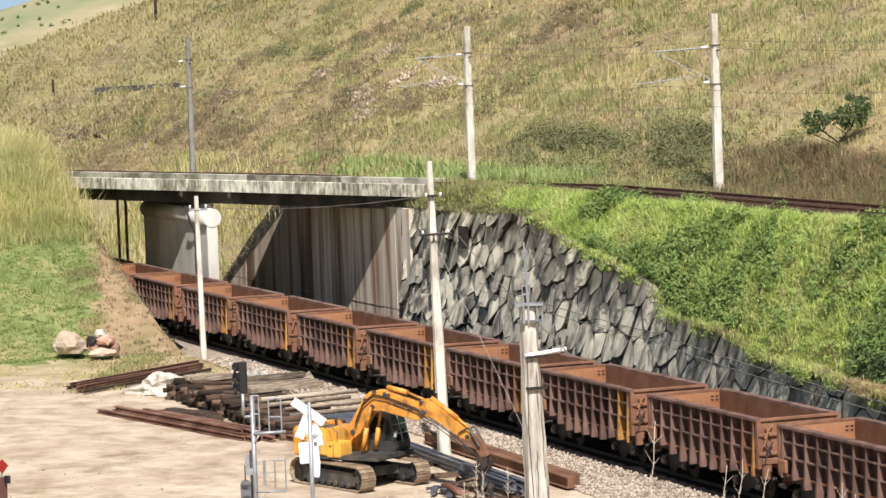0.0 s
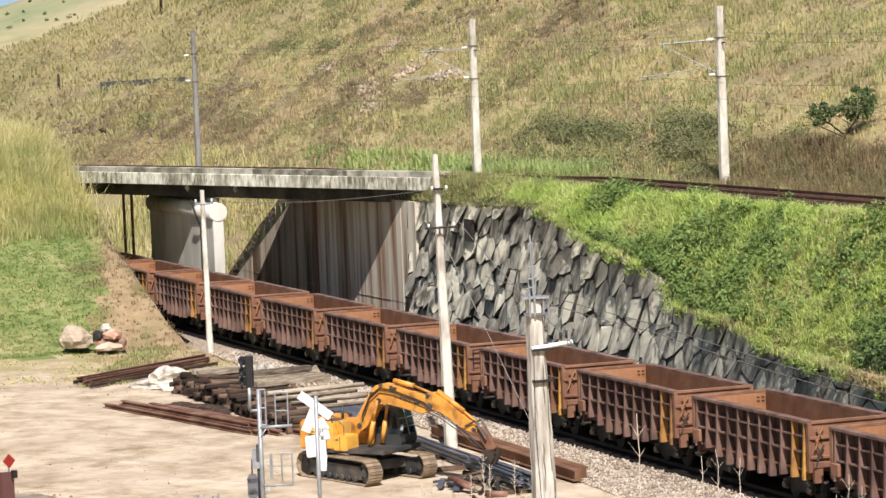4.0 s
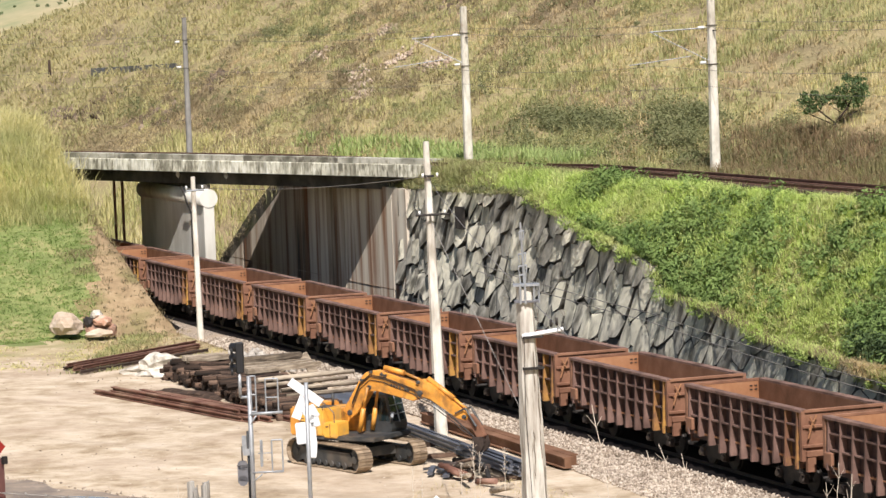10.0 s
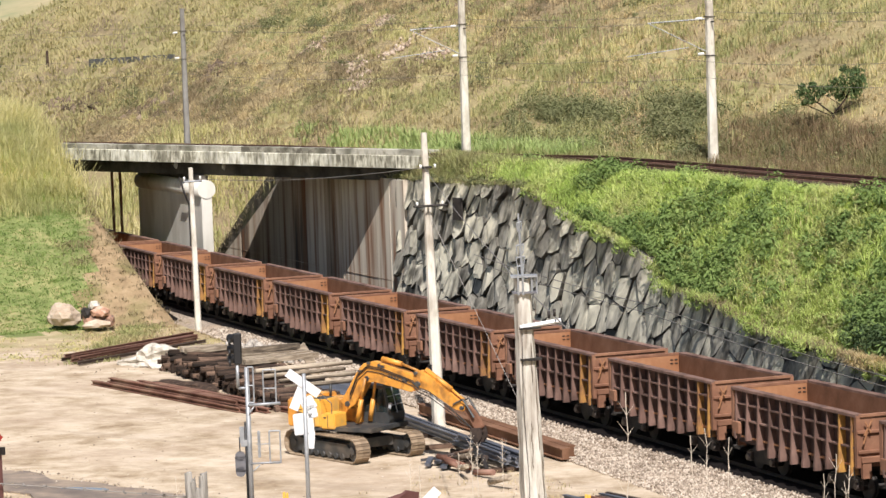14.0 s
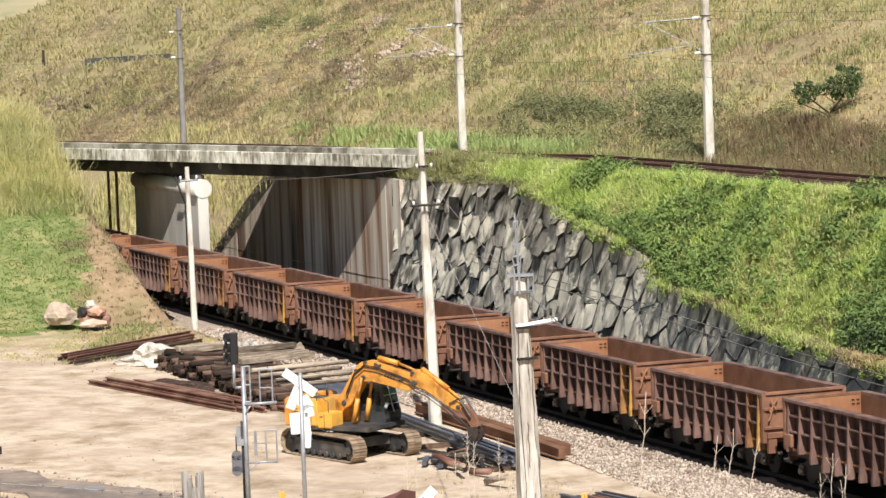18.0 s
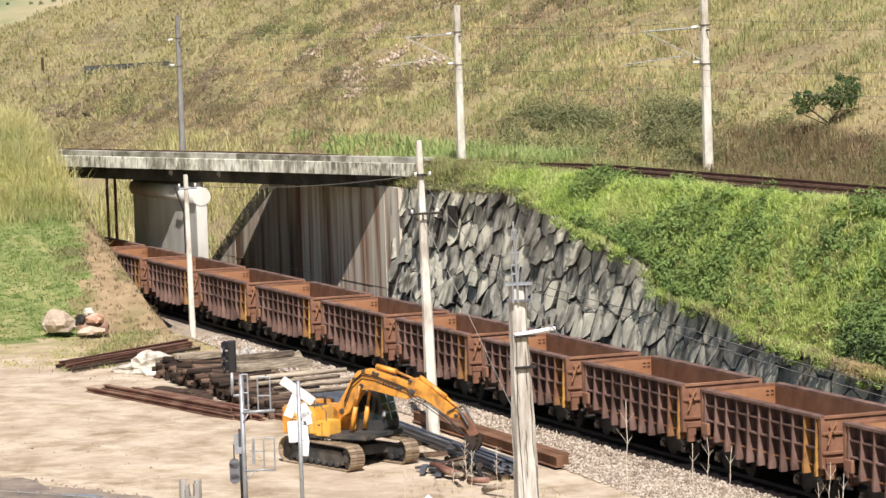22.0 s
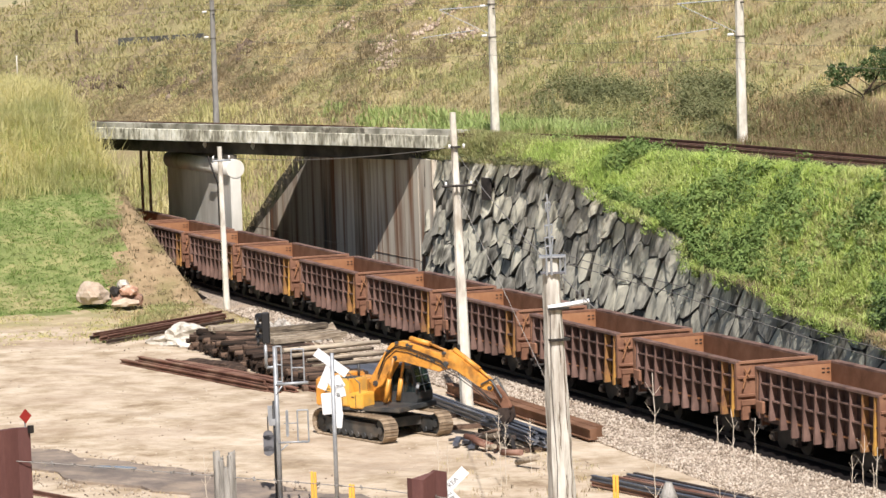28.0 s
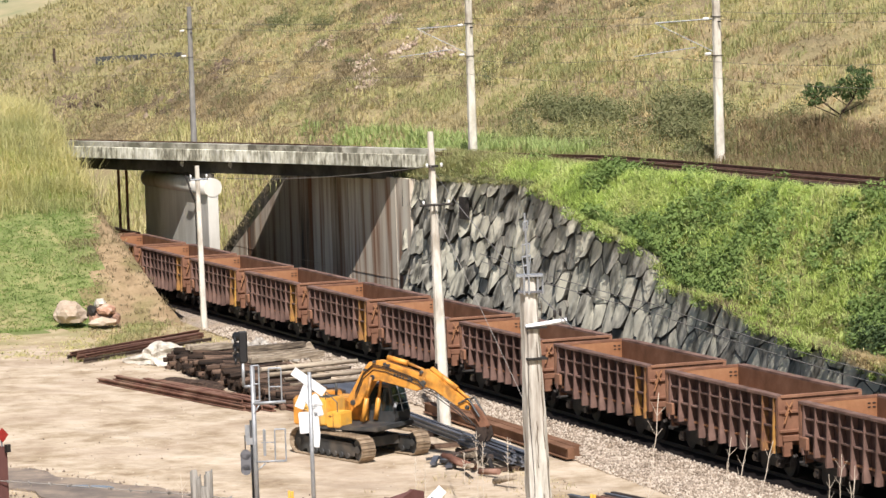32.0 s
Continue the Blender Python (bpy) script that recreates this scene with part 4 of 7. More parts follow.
def old_sleepers():
    """Rough stacks of old wooden sleepers, ends towards the yard."""
    rnd = random.Random(21)
    bm = bmesh.new()
    box(bm, (0, 0, 0), (0.25, 2.5, 0.2))
    bmesh.ops.bevel(bm, geom=bm.edges[:], offset=0.008, segments=1, affect="EDGES")
    one = rest("railway_sleeper", bm, OLD_WOOD, "old grey-brown wooden sleeper in a rough stack", "sleeper", pose(-53, -7.2, -0.24), "stacked old sleepers")
    x = -51.4
    while x < -37.3:
        for k in range(4 if x < -38.7 else 3):
            if k == 3 and rnd.random() < 0.45:
                continue
            copy_thing(one, pose(x + rnd.uniform(-0.07, 0.07), -7.57 + rnd.uniform(-0.55, 0.55), -0.25 + 0.21 * k + 0.02, rnd.uniform(-5, 5),
                                 rnd.uniform(-38, 38) if k > 1 else rnd.uniform(-8, 8), rnd.uniform(-16, 16)))
        x += 0.29
    # timbers across the top
    for i, (x, z, long) in enumerate(((-46.1, 0.66, 1.15), (-45.2, 0.66, 1.2), (-44.3, 0.66, 1.15), (-43.5, 0.66, 1.25), (-50.3, 0.62, 0.7), (-49.6, 0.62, 0.7), (-45.6, 0.9, 1.1))):
        bm = bmesh.new()
        box(bm, (0, 0, 0), (0.34, 2.9 * long, 0.24))
        bmesh.ops.bevel(bm, geom=bm.edges[:], offset=0.01, segments=1, affect="EDGES")
        rest("timber", bm, PALE_WOOD, "pale weathered timber laid across the sleeper stack", "timber", pose(x, -5.9 if long > 1 else -7.5, z, rnd.uniform(-2, 2), 0, rnd.uniform(4, 12)), "stacked timbers")
    for i in range(8):
        x = -40.6 + 0.55 * i + rnd.uniform(-0.1, 0.1)
        bm = bmesh.new()
        r = rnd.uniform(0.06, 0.12)
        rod(bm, (0, -1.9, 0), (0, 1.9, 0), r, r * 0.85, 10)
        rest("wooden_pole", bm, PALE_WOOD, "grey weathered wooden pole lying on the stack", "pole", pose(x, -6.0 + rnd.uniform(-0.4, 0.4), 0.6 - 0.06 * i + 0.1 * (i % 2), 0, 0, rnd.uniform(0, 16)), "stacked poles")
    for x in np.arange(-38.0, -33.6, 0.5):
        for k in range(3):
            copy_thing(one, pose(x + rnd.uniform(-0.1, 0.1), -7.9 + rnd.uniform(-0.2, 0.2), -0.25 + 0.21 * k, 0, 0, rnd.uniform(-4, 4)))
    # short sawn-off ends that lean against the stack's open side
    for i in range(46):
        x = rnd.uniform(-51.2, -38.2)
        bm = bmesh.new()
        box(bm, (0, 0, 0), (rnd.uniform(0.13, 0.22), rnd.uniform(0.12, 0.2), rnd.uniform(0.35, 0.75)))
        rest("sleeper_end", bm, OLD_WOOD, "dark sawn-off end of a sleeper leaning on the stack", "sleeper end",
             pose(x, -8.95 + rnd.uniform(-0.1, 0.15), -0.06 + rnd.uniform(-0.02, 0.06), rnd.uniform(-30, -8), rnd.uniform(-22, 22), rnd.uniform(-20, 20)), "sawn-off sleeper ends")
    ties = thing("tie_plate_heap", "dark heap of old tie plates and bolts by the sleepers", "scrap", pose(-36.2, -8.9, -0.36))
    for i in range(60):
        r, a = 0.9 * math.sqrt(rnd.random()), rnd.uniform(0, math.tau)
        c = Vector((r * 2.0 * math.cos(a), r * math.sin(a), 0.06 + (0.95 - r) * rnd.uniform(0.0, 0.9)))
        boxed("tie_plate", c, (rnd.uniform(0.15, 0.4), rnd.uniform(0.1, 0.22), rnd.uniform(0.05, 0.16)), (OLD_WOOD, BLACK_STEEL, GREASY_BROWN, PALE_WOOD)[i % 4 if i % 8 < 7 else 0], ties, "",
              Matrix.Rotation(rnd.uniform(-1.2, 1.2), 3, "X") @ Matrix.Rotation(rnd.uniform(0, 3), 3, "Z"))
    bm = bmesh.new()
    box(bm, (0, 0, 0), (4.3, 1.8, 0.56))
    bmesh.ops.bevel(bm, geom=bm.edges[:], offset=0.03, segments=1, affect="EDGES")
    box(bm, (2.16, 0.3, 0.05), (0.02, 0.6, 0.08))
    box(bm, (0.6, 0.0, 0.29), (1.4, 0.5, 0.03))
    rest("steel_box", bm, BLUE_STEEL, "blue-grey steel trough beside the sleeper stack", "steel box", pose(-34.7, -5.65, -0.08, 0, 0, 4))
    bm = bmesh.new()
    box(bm, (0, 0, 0.5), (0.16, 0.4, 1.2), Matrix.Rotation(0.5, 3, "X"))
    rest("plank", bm, PALE_WOOD, "pale plank leaning on rubble beside the track", "plank", pose(-47.5, -3.4, -0.3))


old_sleepers()


def beam_profile(bm, a, b, wide, high, web=0.03):
    a, b = Vector(a), Vector(b)
    d = (b - a).normalized()
    side = Vector((-d.y, d.x, 0))
    h, w = high / 2, wide / 2
    prof = ((-w, -h), (w, -h), (w, -h + 0.04), (web, -h + 0.05), (web, h - 0.05), (w, h - 0.04), (w, h), (-w, h), (-w, h - 0.04), (-web, h - 0.05), (-web, -h + 0.05), (-w, -h + 0.04))
    rings = [[bm.verts.new(p + side * u + Vector((0, 0, v))) for u, v in prof] for p in (a, b)]
    for k in range(12):
        bm.faces.new((rings[0][k], rings[1][k], rings[1][(k + 1) % 12], rings[0][(k + 1) % 12]))
    bm.faces.new(rings[0])
    bm.faces.new(rings[1][::-1])
    bmesh.ops.recalc_face_normals(bm, faces=bm.faces[:])


def steel_piles():
    rnd = random.Random(8)
    for i, (start, end, o, z) in enumerate(((-47.6, -34.6, 0.0, -0.24), (-47.0, -33.9, 0.27, -0.24), (-45.9, -34.3, 0.54, -0.24), (-45.2, -33.6, 0.8, -0.23), (-44.2, -34.8, 1.05, -0.24),
                                            (-46.3, -35.2, 0.2, -0.02), (-44.6, -34.1, 0.5, -0.02), (-43.4, -35.6, 0.78, -0.01), (-35.9, -31.6, 1.5, -0.24), (-35.5, -31.2, 1.76, -0.24))):
        bm = bmesh.new()
        skew = rnd.uniform(-0.12, 0.12)
        beam_profile(bm, (start, -13.2 + 0.2 * (start + 47.6) + o + skew, z), (end, -13.2 + 0.2 * (end + 47.6) + o - skew, z), 0.24, 0.2)
        rest("steel_beam", bm, BROWN_BEAM, "long rust-brown steel beam lying on the sand", "beam", group="steel beams on the sand")
    for i in range(10):
        bm = bmesh.new()
        o = i * 0.3
        beam_profile(bm, (-55.4 - o + rnd.uniform(-0.5, 0.5), -12.0 + rnd.uniform(-0.3, 0.3), -0.24 + 0.08 * (i % 3)), (-60.2 - o + rnd.uniform(-0.5, 0.5), -4.6 + rnd.uniform(-0.4, 0.4), -0.2 + 0.1 * (i % 3)), 0.13, 0.16, 0.012)
        rest("old_rail", bm, (GREASY_BROWN, BROWN_BEAM, RAIL_STEEL)[i % 3], "dark old rail in a loose pile by the grass", "rail", group="loose pile of old rails")
    for i in range(5):
        bm = bmesh.new()
        lay, o = divmod(i, 4)
        beam_profile(bm, (-28.3 + rnd.uniform(-0.8, 0.8), -6.4 + 0.19 * o, -0.12 + 0.17 * lay), (-14.4 + rnd.uniform(-0.8, 0.8), -7.0 + 0.24 * o, -0.12 + 0.17 * lay), 0.14, 0.17, 0.015)
        rest("new_rail", bm, BLUE_STEEL, "blue-grey steel rail stacked by the track", "rail", group="stacked steel rails")
    for i in range(8):
        bm = bmesh.new()
        lay, o = divmod(i, 5)
        beam_profile(bm, (-19.0 + rnd.uniform(-0.9, 0.9), -7.3 + 0.25 * o, 0.06 + 0.17 * lay), (-13.6 + rnd.uniform(-0.5, 0.5), -7.5 + 0.27 * o, 0.06 + 0.17 * lay), 0.14, 0.17, 0.015)
        rest("new_rail", bm, BLUE_STEEL, "blue-grey steel rail stacked by the track", "rail", group="stacked steel rails")
    scrap = thing("scrap_heap", "tangled dark heap of scrap bars and old wood", "scrap", pose(-14.6, -8.5, -0.36))
    for i in range(26):
        x, y = rnd.gauss(-0.6, 1.7), rnd.gauss(0, 0.35)
        y -= 0.13 * x
        a, tilt, long = rnd.uniform(-0.6, 0.5), rnd.uniform(-0.2, 0.25), rnd.uniform(0.6, 1.7)
        d = Vector((math.cos(a) * math.cos(tilt), math.sin(a) * math.cos(tilt), math.sin(tilt))) * long / 2
        c = Vector((x, y, 0.12 + abs(d.z) + 0.25 * rnd.random() * max(0, 1 - abs(x) / 2.5)))
        bm = bmesh.new()
        if i % 3:
            rod(bm, c - d, c + d, rnd.uniform(0.05, 0.11), sides=8)
        else:
            box(bm, c, (long, rnd.uniform(0.12, 0.25), 0.1), Matrix.Rotation(a, 3, "Z") @ Matrix.Rotation(-tilt, 3, "Y"))
        part("scrap_bar", bm, (BLACK_STEEL, GREASY_BROWN, OLD_WOOD, BLUE_STEEL, BROWN_BEAM, PALE_WOOD)[i % 6], scrap)
    for x in (-27, -23.5, -20.5, -17, -14):
        bm = bmesh.new()
        box(bm, (0, 0, 0), (0.2, 2.4, 0.16))
        rest("bearer", bm, OLD_WOOD, "dark wooden bearer beneath the stacked rails", "bearer", pose(x, -6.6 - 0.045 * (x + 30), -0.28, 0, 0, rnd.uniform(-6, 6)), "bearers")
    for y, z, l in ((-4.7, -0.08, 0), (-4.28, -0.08, 0.5)):
        bm = bmesh.new()
        beam_profile(bm, (-29.5 + l, y + 0.1, z), (-14.9 - l, y, z), 0.38, 0.4, 0.12)
        rest("girder", bm, RUST_SIDE, "thick rust-brown steel girder beside the ballast", "girder", group="steel girders")
    for i in range(12):
        bm = bmesh.new()
        lay, o = divmod(i, 6)
        beam_profile(bm, (-5.8 + rnd.uniform(-0.4, 0.8), -8.5 + 0.27 * o, -0.22 + 0.18 * lay), (2.6 + rnd.uniform(-0.8, 0.8), -6.8 + 0.27 * o + rnd.uniform(-0.22, 0.22), -0.22 + 0.18 * lay), 0.14, 0.17, 0.015)
        rest("old_rail", bm, (BROWN_BEAM, GREASY_BROWN, BLUE_STEEL, RUST)[(i * 7) % 4], "rusty rail in a pile beside the ballast", "rail", group="rusty rails beside the ballast")


steel_piles()


def lump(bm, centre, size, seed, detail=2, rough=0.28):
    """A boulder: a ball pushed in and out, flattened below."""
    made = bmesh.ops.create_icosphere(bm, subdivisions=detail, radius=1.0)["verts"]
    for v in made:
        p = v.co.copy()
        k = 1 + rough * noise.noise(p * 1.3 + Vector((seed * 7.1, seed, 0))) + rough * 0.5 * noise.noise(p * 3.1 + Vector((0, seed * 3.3, seed)))
        p *= k
        v.co = Vector((p.x * size[0], p.y * size[1], max(p.z, -0.6) * size[2])) + Vector(centre)


bm = bmesh.new()
lump(bm, (0, 0, 0.45), (0.9, 0.85, 0.68), 3, 3)
rest("boulder", bm, BOULDER, "pale tan boulder at the foot of the bank", "boulder", pose(-72.0, -8.6, -0.1))
heap = thing("rubble_heap", "heap of broken brick and stone with a white lump on top", "rubble", pose(-70.6, -7.2, -0.2))
for i, (c, s, m) in enumerate((((0, 0, 0.35), (0.55, 0.7, 0.5), BRICKY), ((0.2, 0.5, 0.3), (0.5, 0.4, 0.4), BRICKY), ((-0.2, -0.4, 0.7), (0.45, 0.4, 0.4), BLACK_STEEL),
                               ((0, -0.1, 1.15), (0.32, 0.34, 0.3), WHITE_HEAP), ((0.3, 0.1, 0.8), (0.45, 0.5, 0.3), BRICKY), ((0.5, -0.2, 0.2), (0.4, 0.7, 0.25), BOULDER))):
    bm = bmesh.new()
    lump(bm, c, s, 11 + i, 2, 0.5)
    part("chunk", bm, m, heap)
bm = bmesh.new()
lump(bm, (0.3, -0.2, 0.2), (1.7, 1.1, 0.62), 31, 4, 0.6)
rest("lime_mound", bm, WHITE_HEAP, "whitish mound of dumped lime on the sand", "mound", pose(-53.6, -8.6, -0.35, 0, 0, 30))
bm = bmesh.new()
lump(bm, (0, 0, 0.1), (2.2, 0.6, 0.25), 41, 3, 0.4)
rest("dark_log", bm, OLD_WOOD, "dark half-buried log on the sand", "log", pose(-43.6, -10.2, -0.36, 0, 0, 20))
RUBBLE = surface("pale_rubble", [(0.25, (0.28, 0.25, 0.21)), (0.75, (0.55, 0.51, 0.45))], 2.0, rough=0.95, spread=0.2, island=0.4)
PINK_BALLAST = surface("pinkish_ballast", [(0.2, (0.15, 0.115, 0.085)), (0.45, (0.345, 0.28, 0.215)), (0.75, (0.57, 0.495, 0.405))], 1.5, rough=0.95, bump=0.3, island=0.6)
STONE_BED = surface("crushed_stone_bed", [(0.36, (0.075, 0.057, 0.042)), (0.48, (0.25, 0.2, 0.152)), (0.62, (0.5, 0.43, 0.35))], 12.0, rough=0.95, bump=0.8, bump_scale=9.0, stain=(0.4, 0.31, 0.22),
                    stain_scale=0.5, stain_amount=0.5)


def scatter_stones(name, places, sizes, material, label, category, seed):
    """Loose stones as one mesh: squashed, turned eight-sided lumps."""
    rnd = np.random.RandomState(seed)
    base = np.array([(1, 0, 0), (-1, 0, 0), (0, 1, 0), (0, -1, 0), (0, 0, 1), (0, 0, -1)], float)
    tris = np.array([(0, 2, 4), (2, 1, 4), (1, 3, 4), (3, 0, 4), (2, 0, 5), (1, 2, 5), (3, 1, 5), (0, 3, 5)])
    n = len(places)
    v = base[None] * (1 + rnd.uniform(-0.35, 0.35, (n, 6, 1))) * sizes[:, None, None] * rnd.uniform(0.6, 1.2, (n, 1, 3))
    a = rnd.uniform(0, math.tau, n)
    b = rnd.uniform(-0.8, 0.8, n)
    x, y, z = v[..., 0], v[..., 1], v[..., 2]
    x, z = x * np.cos(b)[:, None] - z * np.sin(b)[:, None], x * np.sin(b)[:, None] + z * np.cos(b)[:, None]
    x, y = x * np.cos(a)[:, None] - y * np.sin(a)[:, None], x * np.sin(a)[:, None] + y * np.cos(a)[:, None]
    v = np.stack((x, y, z), -1) + np.asarray(places)[:, None, :]
    f = tris[None] + (np.arange(n) * 6)[:, None, None]
    return bulk(name, v.reshape(-1, 3), f.reshape(-1, 3), material, label, category)


def ballast():
    """The stone bed: a ridge beneath the sleepers, with loose stones on the shoulder that faces the yard."""
    bm = bmesh.new()
    rows = []
    for x in [-420, -200] + list(np.arange(-112, 14, 1.0)) + [40, 80]:
        wide = table(x, (-70, -45, -15, 10), (-2.9, -3.5, -4.35, -5.3)) + 0.35 * fuzz(x, 0, 3)
        rows.append([bm.verts.new((x, y, z)) for y, z in ((wide, -0.42), (wide * 0.7 - 0.75, -0.3), (-1.85, -0.2), (-1.62, -0.18))])
    for a, b in zip(rows[:-1], rows[1:]):
        for k in range(3):
            bm.faces.new((a[k], b[k], b[k + 1], a[k + 1])).smooth = True
    ob = part("ballast", bm, STONE_BED)
    tagged(ob, "bed of pinkish crushed stone under the railway", "ballast", kind="structure")
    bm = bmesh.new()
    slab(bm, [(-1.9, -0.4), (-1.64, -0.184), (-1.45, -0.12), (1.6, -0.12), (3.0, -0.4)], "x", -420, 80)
    tagged(part("track_bed", bm, BED), "bed of stone under the train, coloured near-black for its shade", "track bed", kind="structure")
    rnd = np.random.RandomState(4)
    n = 30000
    x = -66 + 78 * rnd.rand(n) ** 0.8
    wide = np.interp(x, (-70, -45, -15, 10), (-3.1, -3.7, -4.6, -5.7))
    y = -1.6 + (wide + 1.6) * rnd.rand(n) ** 0.8
    z = np.interp(-y, (1.4, 1.9, 3.5, 6), (-0.13, -0.17, -0.29, -0.36))
    scatter_stones("ballast_stones", np.stack((x, y, z), -1), rnd.uniform(0.028, 0.066, n), PINK_BALLAST, "loose pinkish ballast stones beside the track", "ballast", 6)
    n = 260
    p = np.stack((rnd.uniform(-58, -49, n), rnd.uniform(-4.6, -2.6, n), rnd.uniform(-0.35, -0.1, n)), -1)
    scatter_stones("rubble_stones", p, rnd.uniform(0.06, 0.26, n), RUBBLE, "pale broken rubble beside the track", "rubble", 7)
    n = 1300
    p = np.stack((rnd.uniform(-66, 2, n), rnd.uniform(-24, -6, n), np.full(n, -0.36)), -1)
    scatter_stones("yard_pebbles", p, rnd.uniform(0.015, 0.05, n), PINK_BALLAST, "small stones strewn over the sand", "pebbles", 9)


ballast()

# ---- signals, signs and fence ----
SIGNAL_BLACK = plain("signal_black", (0.012, 0.012, 0.013), 0.5)
SIGN_WHITE = plain("sign_white", (0.7, 0.71, 0.71), 0.5)
DISC_GREY = plain("back_of_disc_grey", (0.13, 0.13, 0.14), 0.6)
MAROON = surface("maroon_rusted_steel", [(0.25, (0.055, 0.02, 0.016)), (0.5, (0.098, 0.036, 0.03)), (0.75, (0.16, 0.07, 0.056))], 5.0, rough=0.7, bump=0.2, bump_scale=40,
                 streak=(1, 1, 0.3), stain=(0.05, 0.015, 0.012), stain_scale=3.0, stain_amount=0.6, distance=0.01)
GREY_WOOD = surface("grey_split_post", [(0.25, (0.07, 0.062, 0.052)), (0.45, (0.24, 0.225, 0.2)), (0.7, (0.45, 0.43, 0.39))], 9.0, rough=0.95, bump=0.7, bump_scale=30, streak=(2.5, 2.5, 0.25), distance=0.02)
RED_REFLECTOR = plain("red_reflector", (0.28, 0.02, 0.016), 0.3)


def frame_of_tubes(name, x, y0, y1, z0, z1, parent, bars=(0.5,)):
    runs = [((x, y0, z0), (x, y0, z1), 0.025), ((x, y1, z0), (x, y1, z1), 0.025), ((x, y0, z1), (x, y1, z1), 0.025), ((x, y0, z0), (x, y1, z0), 0.025)]
    runs += [((x, y0, z0 + (z1 - z0) * k), (x, y1, z0 + (z1 - z0) * k), 0.02) for k in bars]
    return rodded(name, runs, GALVANISED, parent, sides=6)


def signal_mast():
    s = thing("signal_mast", "galvanised signal mast with black lamps and ladder cages", "signal", pose(-7.33, -18.47, -0.36, 0, 0, -20))
    rodded("post", [((0, 0, 0), (0, 0, 5.1), 0.085, 0.07)], GALVANISED, s, sides=12)
    bm = bmesh.new()
    box(bm, (0, 0, 0.04), (0.5, 0.5, 0.06))
    rod(bm, (0, 0, 0.06), (0, 0, 0.35), 0.2, 0.09, 12)
    part("foot", bm, GALVANISED, s)
    head = boxed("signal_head", (0, -0.25, 5.68), (0.2, 0.25, 0.96), SIGNAL_BLACK, s, "black three-lamp signal head", bevel=0.03)
    for z in (5.36, 5.68, 6.0):
        bm = bmesh.new()
        rod(bm, (-0.1, -0.3, z), (-0.28, -0.5, z - 0.02), 0.13, 0.14, 14, False)
        rod(bm, (-0.1, -0.3, z), (-0.14, -0.34, z), 0.13, sides=14)
        part("hood", bm, SIGNAL_BLACK, head)
        bm = bmesh.new()
        rod(bm, (0.14, -0.45, z - 0.1), (0.14, -0.52, z - 0.1), 0.1, 0.12, 12)
        part("lamp_case", bm, SIGNAL_BLACK, head)
    rodded("head_bracket", [((0, -0.28, 5.2), (0, -0.28, 4.45), 0.05), ((0, -0.28, 4.45), (0, 0, 4.45), 0.045)], GALVANISED, s)
    frame_of_tubes("cage", 0.05, 0.02, 0.2, 4.0, 5.1, s, (0.48,))
    frame_of_tubes("cage", 0.05, 0.5, 0.88, 3.95, 5.0, s, (0.45,))
    rodded("platform_bar", [((0.05, 0, 3.92), (0.05, 1.0, 3.95), 0.05)], GALVANISED, s)
    rodded("brace", [((0.05, 0.2, 3.9), (0.05, 0.0, 3.6), 0.025)], GALVANISED, s)
    frame_of_tubes("cage", 0.05, 0.28, 0.32, 2.3, 3.1, s)
    frame_of_tubes("cage", 0.05, 0.62, 0.95, 2.1, 3.1, s, ())
    rodded("platform_bar", [((0.05, 0, 2.1), (0.05, 0.95, 2.12), 0.03)], GALVANISED, s)
    rodded("brace", [((0.05, 0.3, 2.05), (0.05, 0, 1.8), 0.02)], GALVANISED, s)
    rodded("tie_bar", [((0.05, 0.2, 2.7), (0.05, 0.65, 2.7), 0.015)], GALVANISED, s)
    bm = bmesh.new()
    rod(bm, (0, -0.3, 1.86), (0.05, -0.3, 1.86), 0.16, sides=16)
    rod(bm, (0, -0.3, 2.34), (0.05, -0.3, 2.34), 0.16, sides=16)
    box(bm, (0.025, -0.3, 2.1), (0.05, 0.32, 0.5))
    part("shunting_disc", bm, DISC_GREY, s, "dark grey rounded back plate")
    bm = bmesh.new()
    box(bm, (0, -0.22, 3.0), (0.14, 0.14, 0.5))
    box(bm, (0, -0.16, 2.75), (0.2, 0.2, 0.2))
    part("relay_box", bm, GALVANISED, s)
    rodded("cable", [((0.06, -0.3, 2.5), (0.06, -0.3, 2.95), 0.02), ((0.0, -0.11, 0.3), (0.0, -0.11, 3.4), 0.035)], SIGNAL_BLACK, s)


signal_mast()


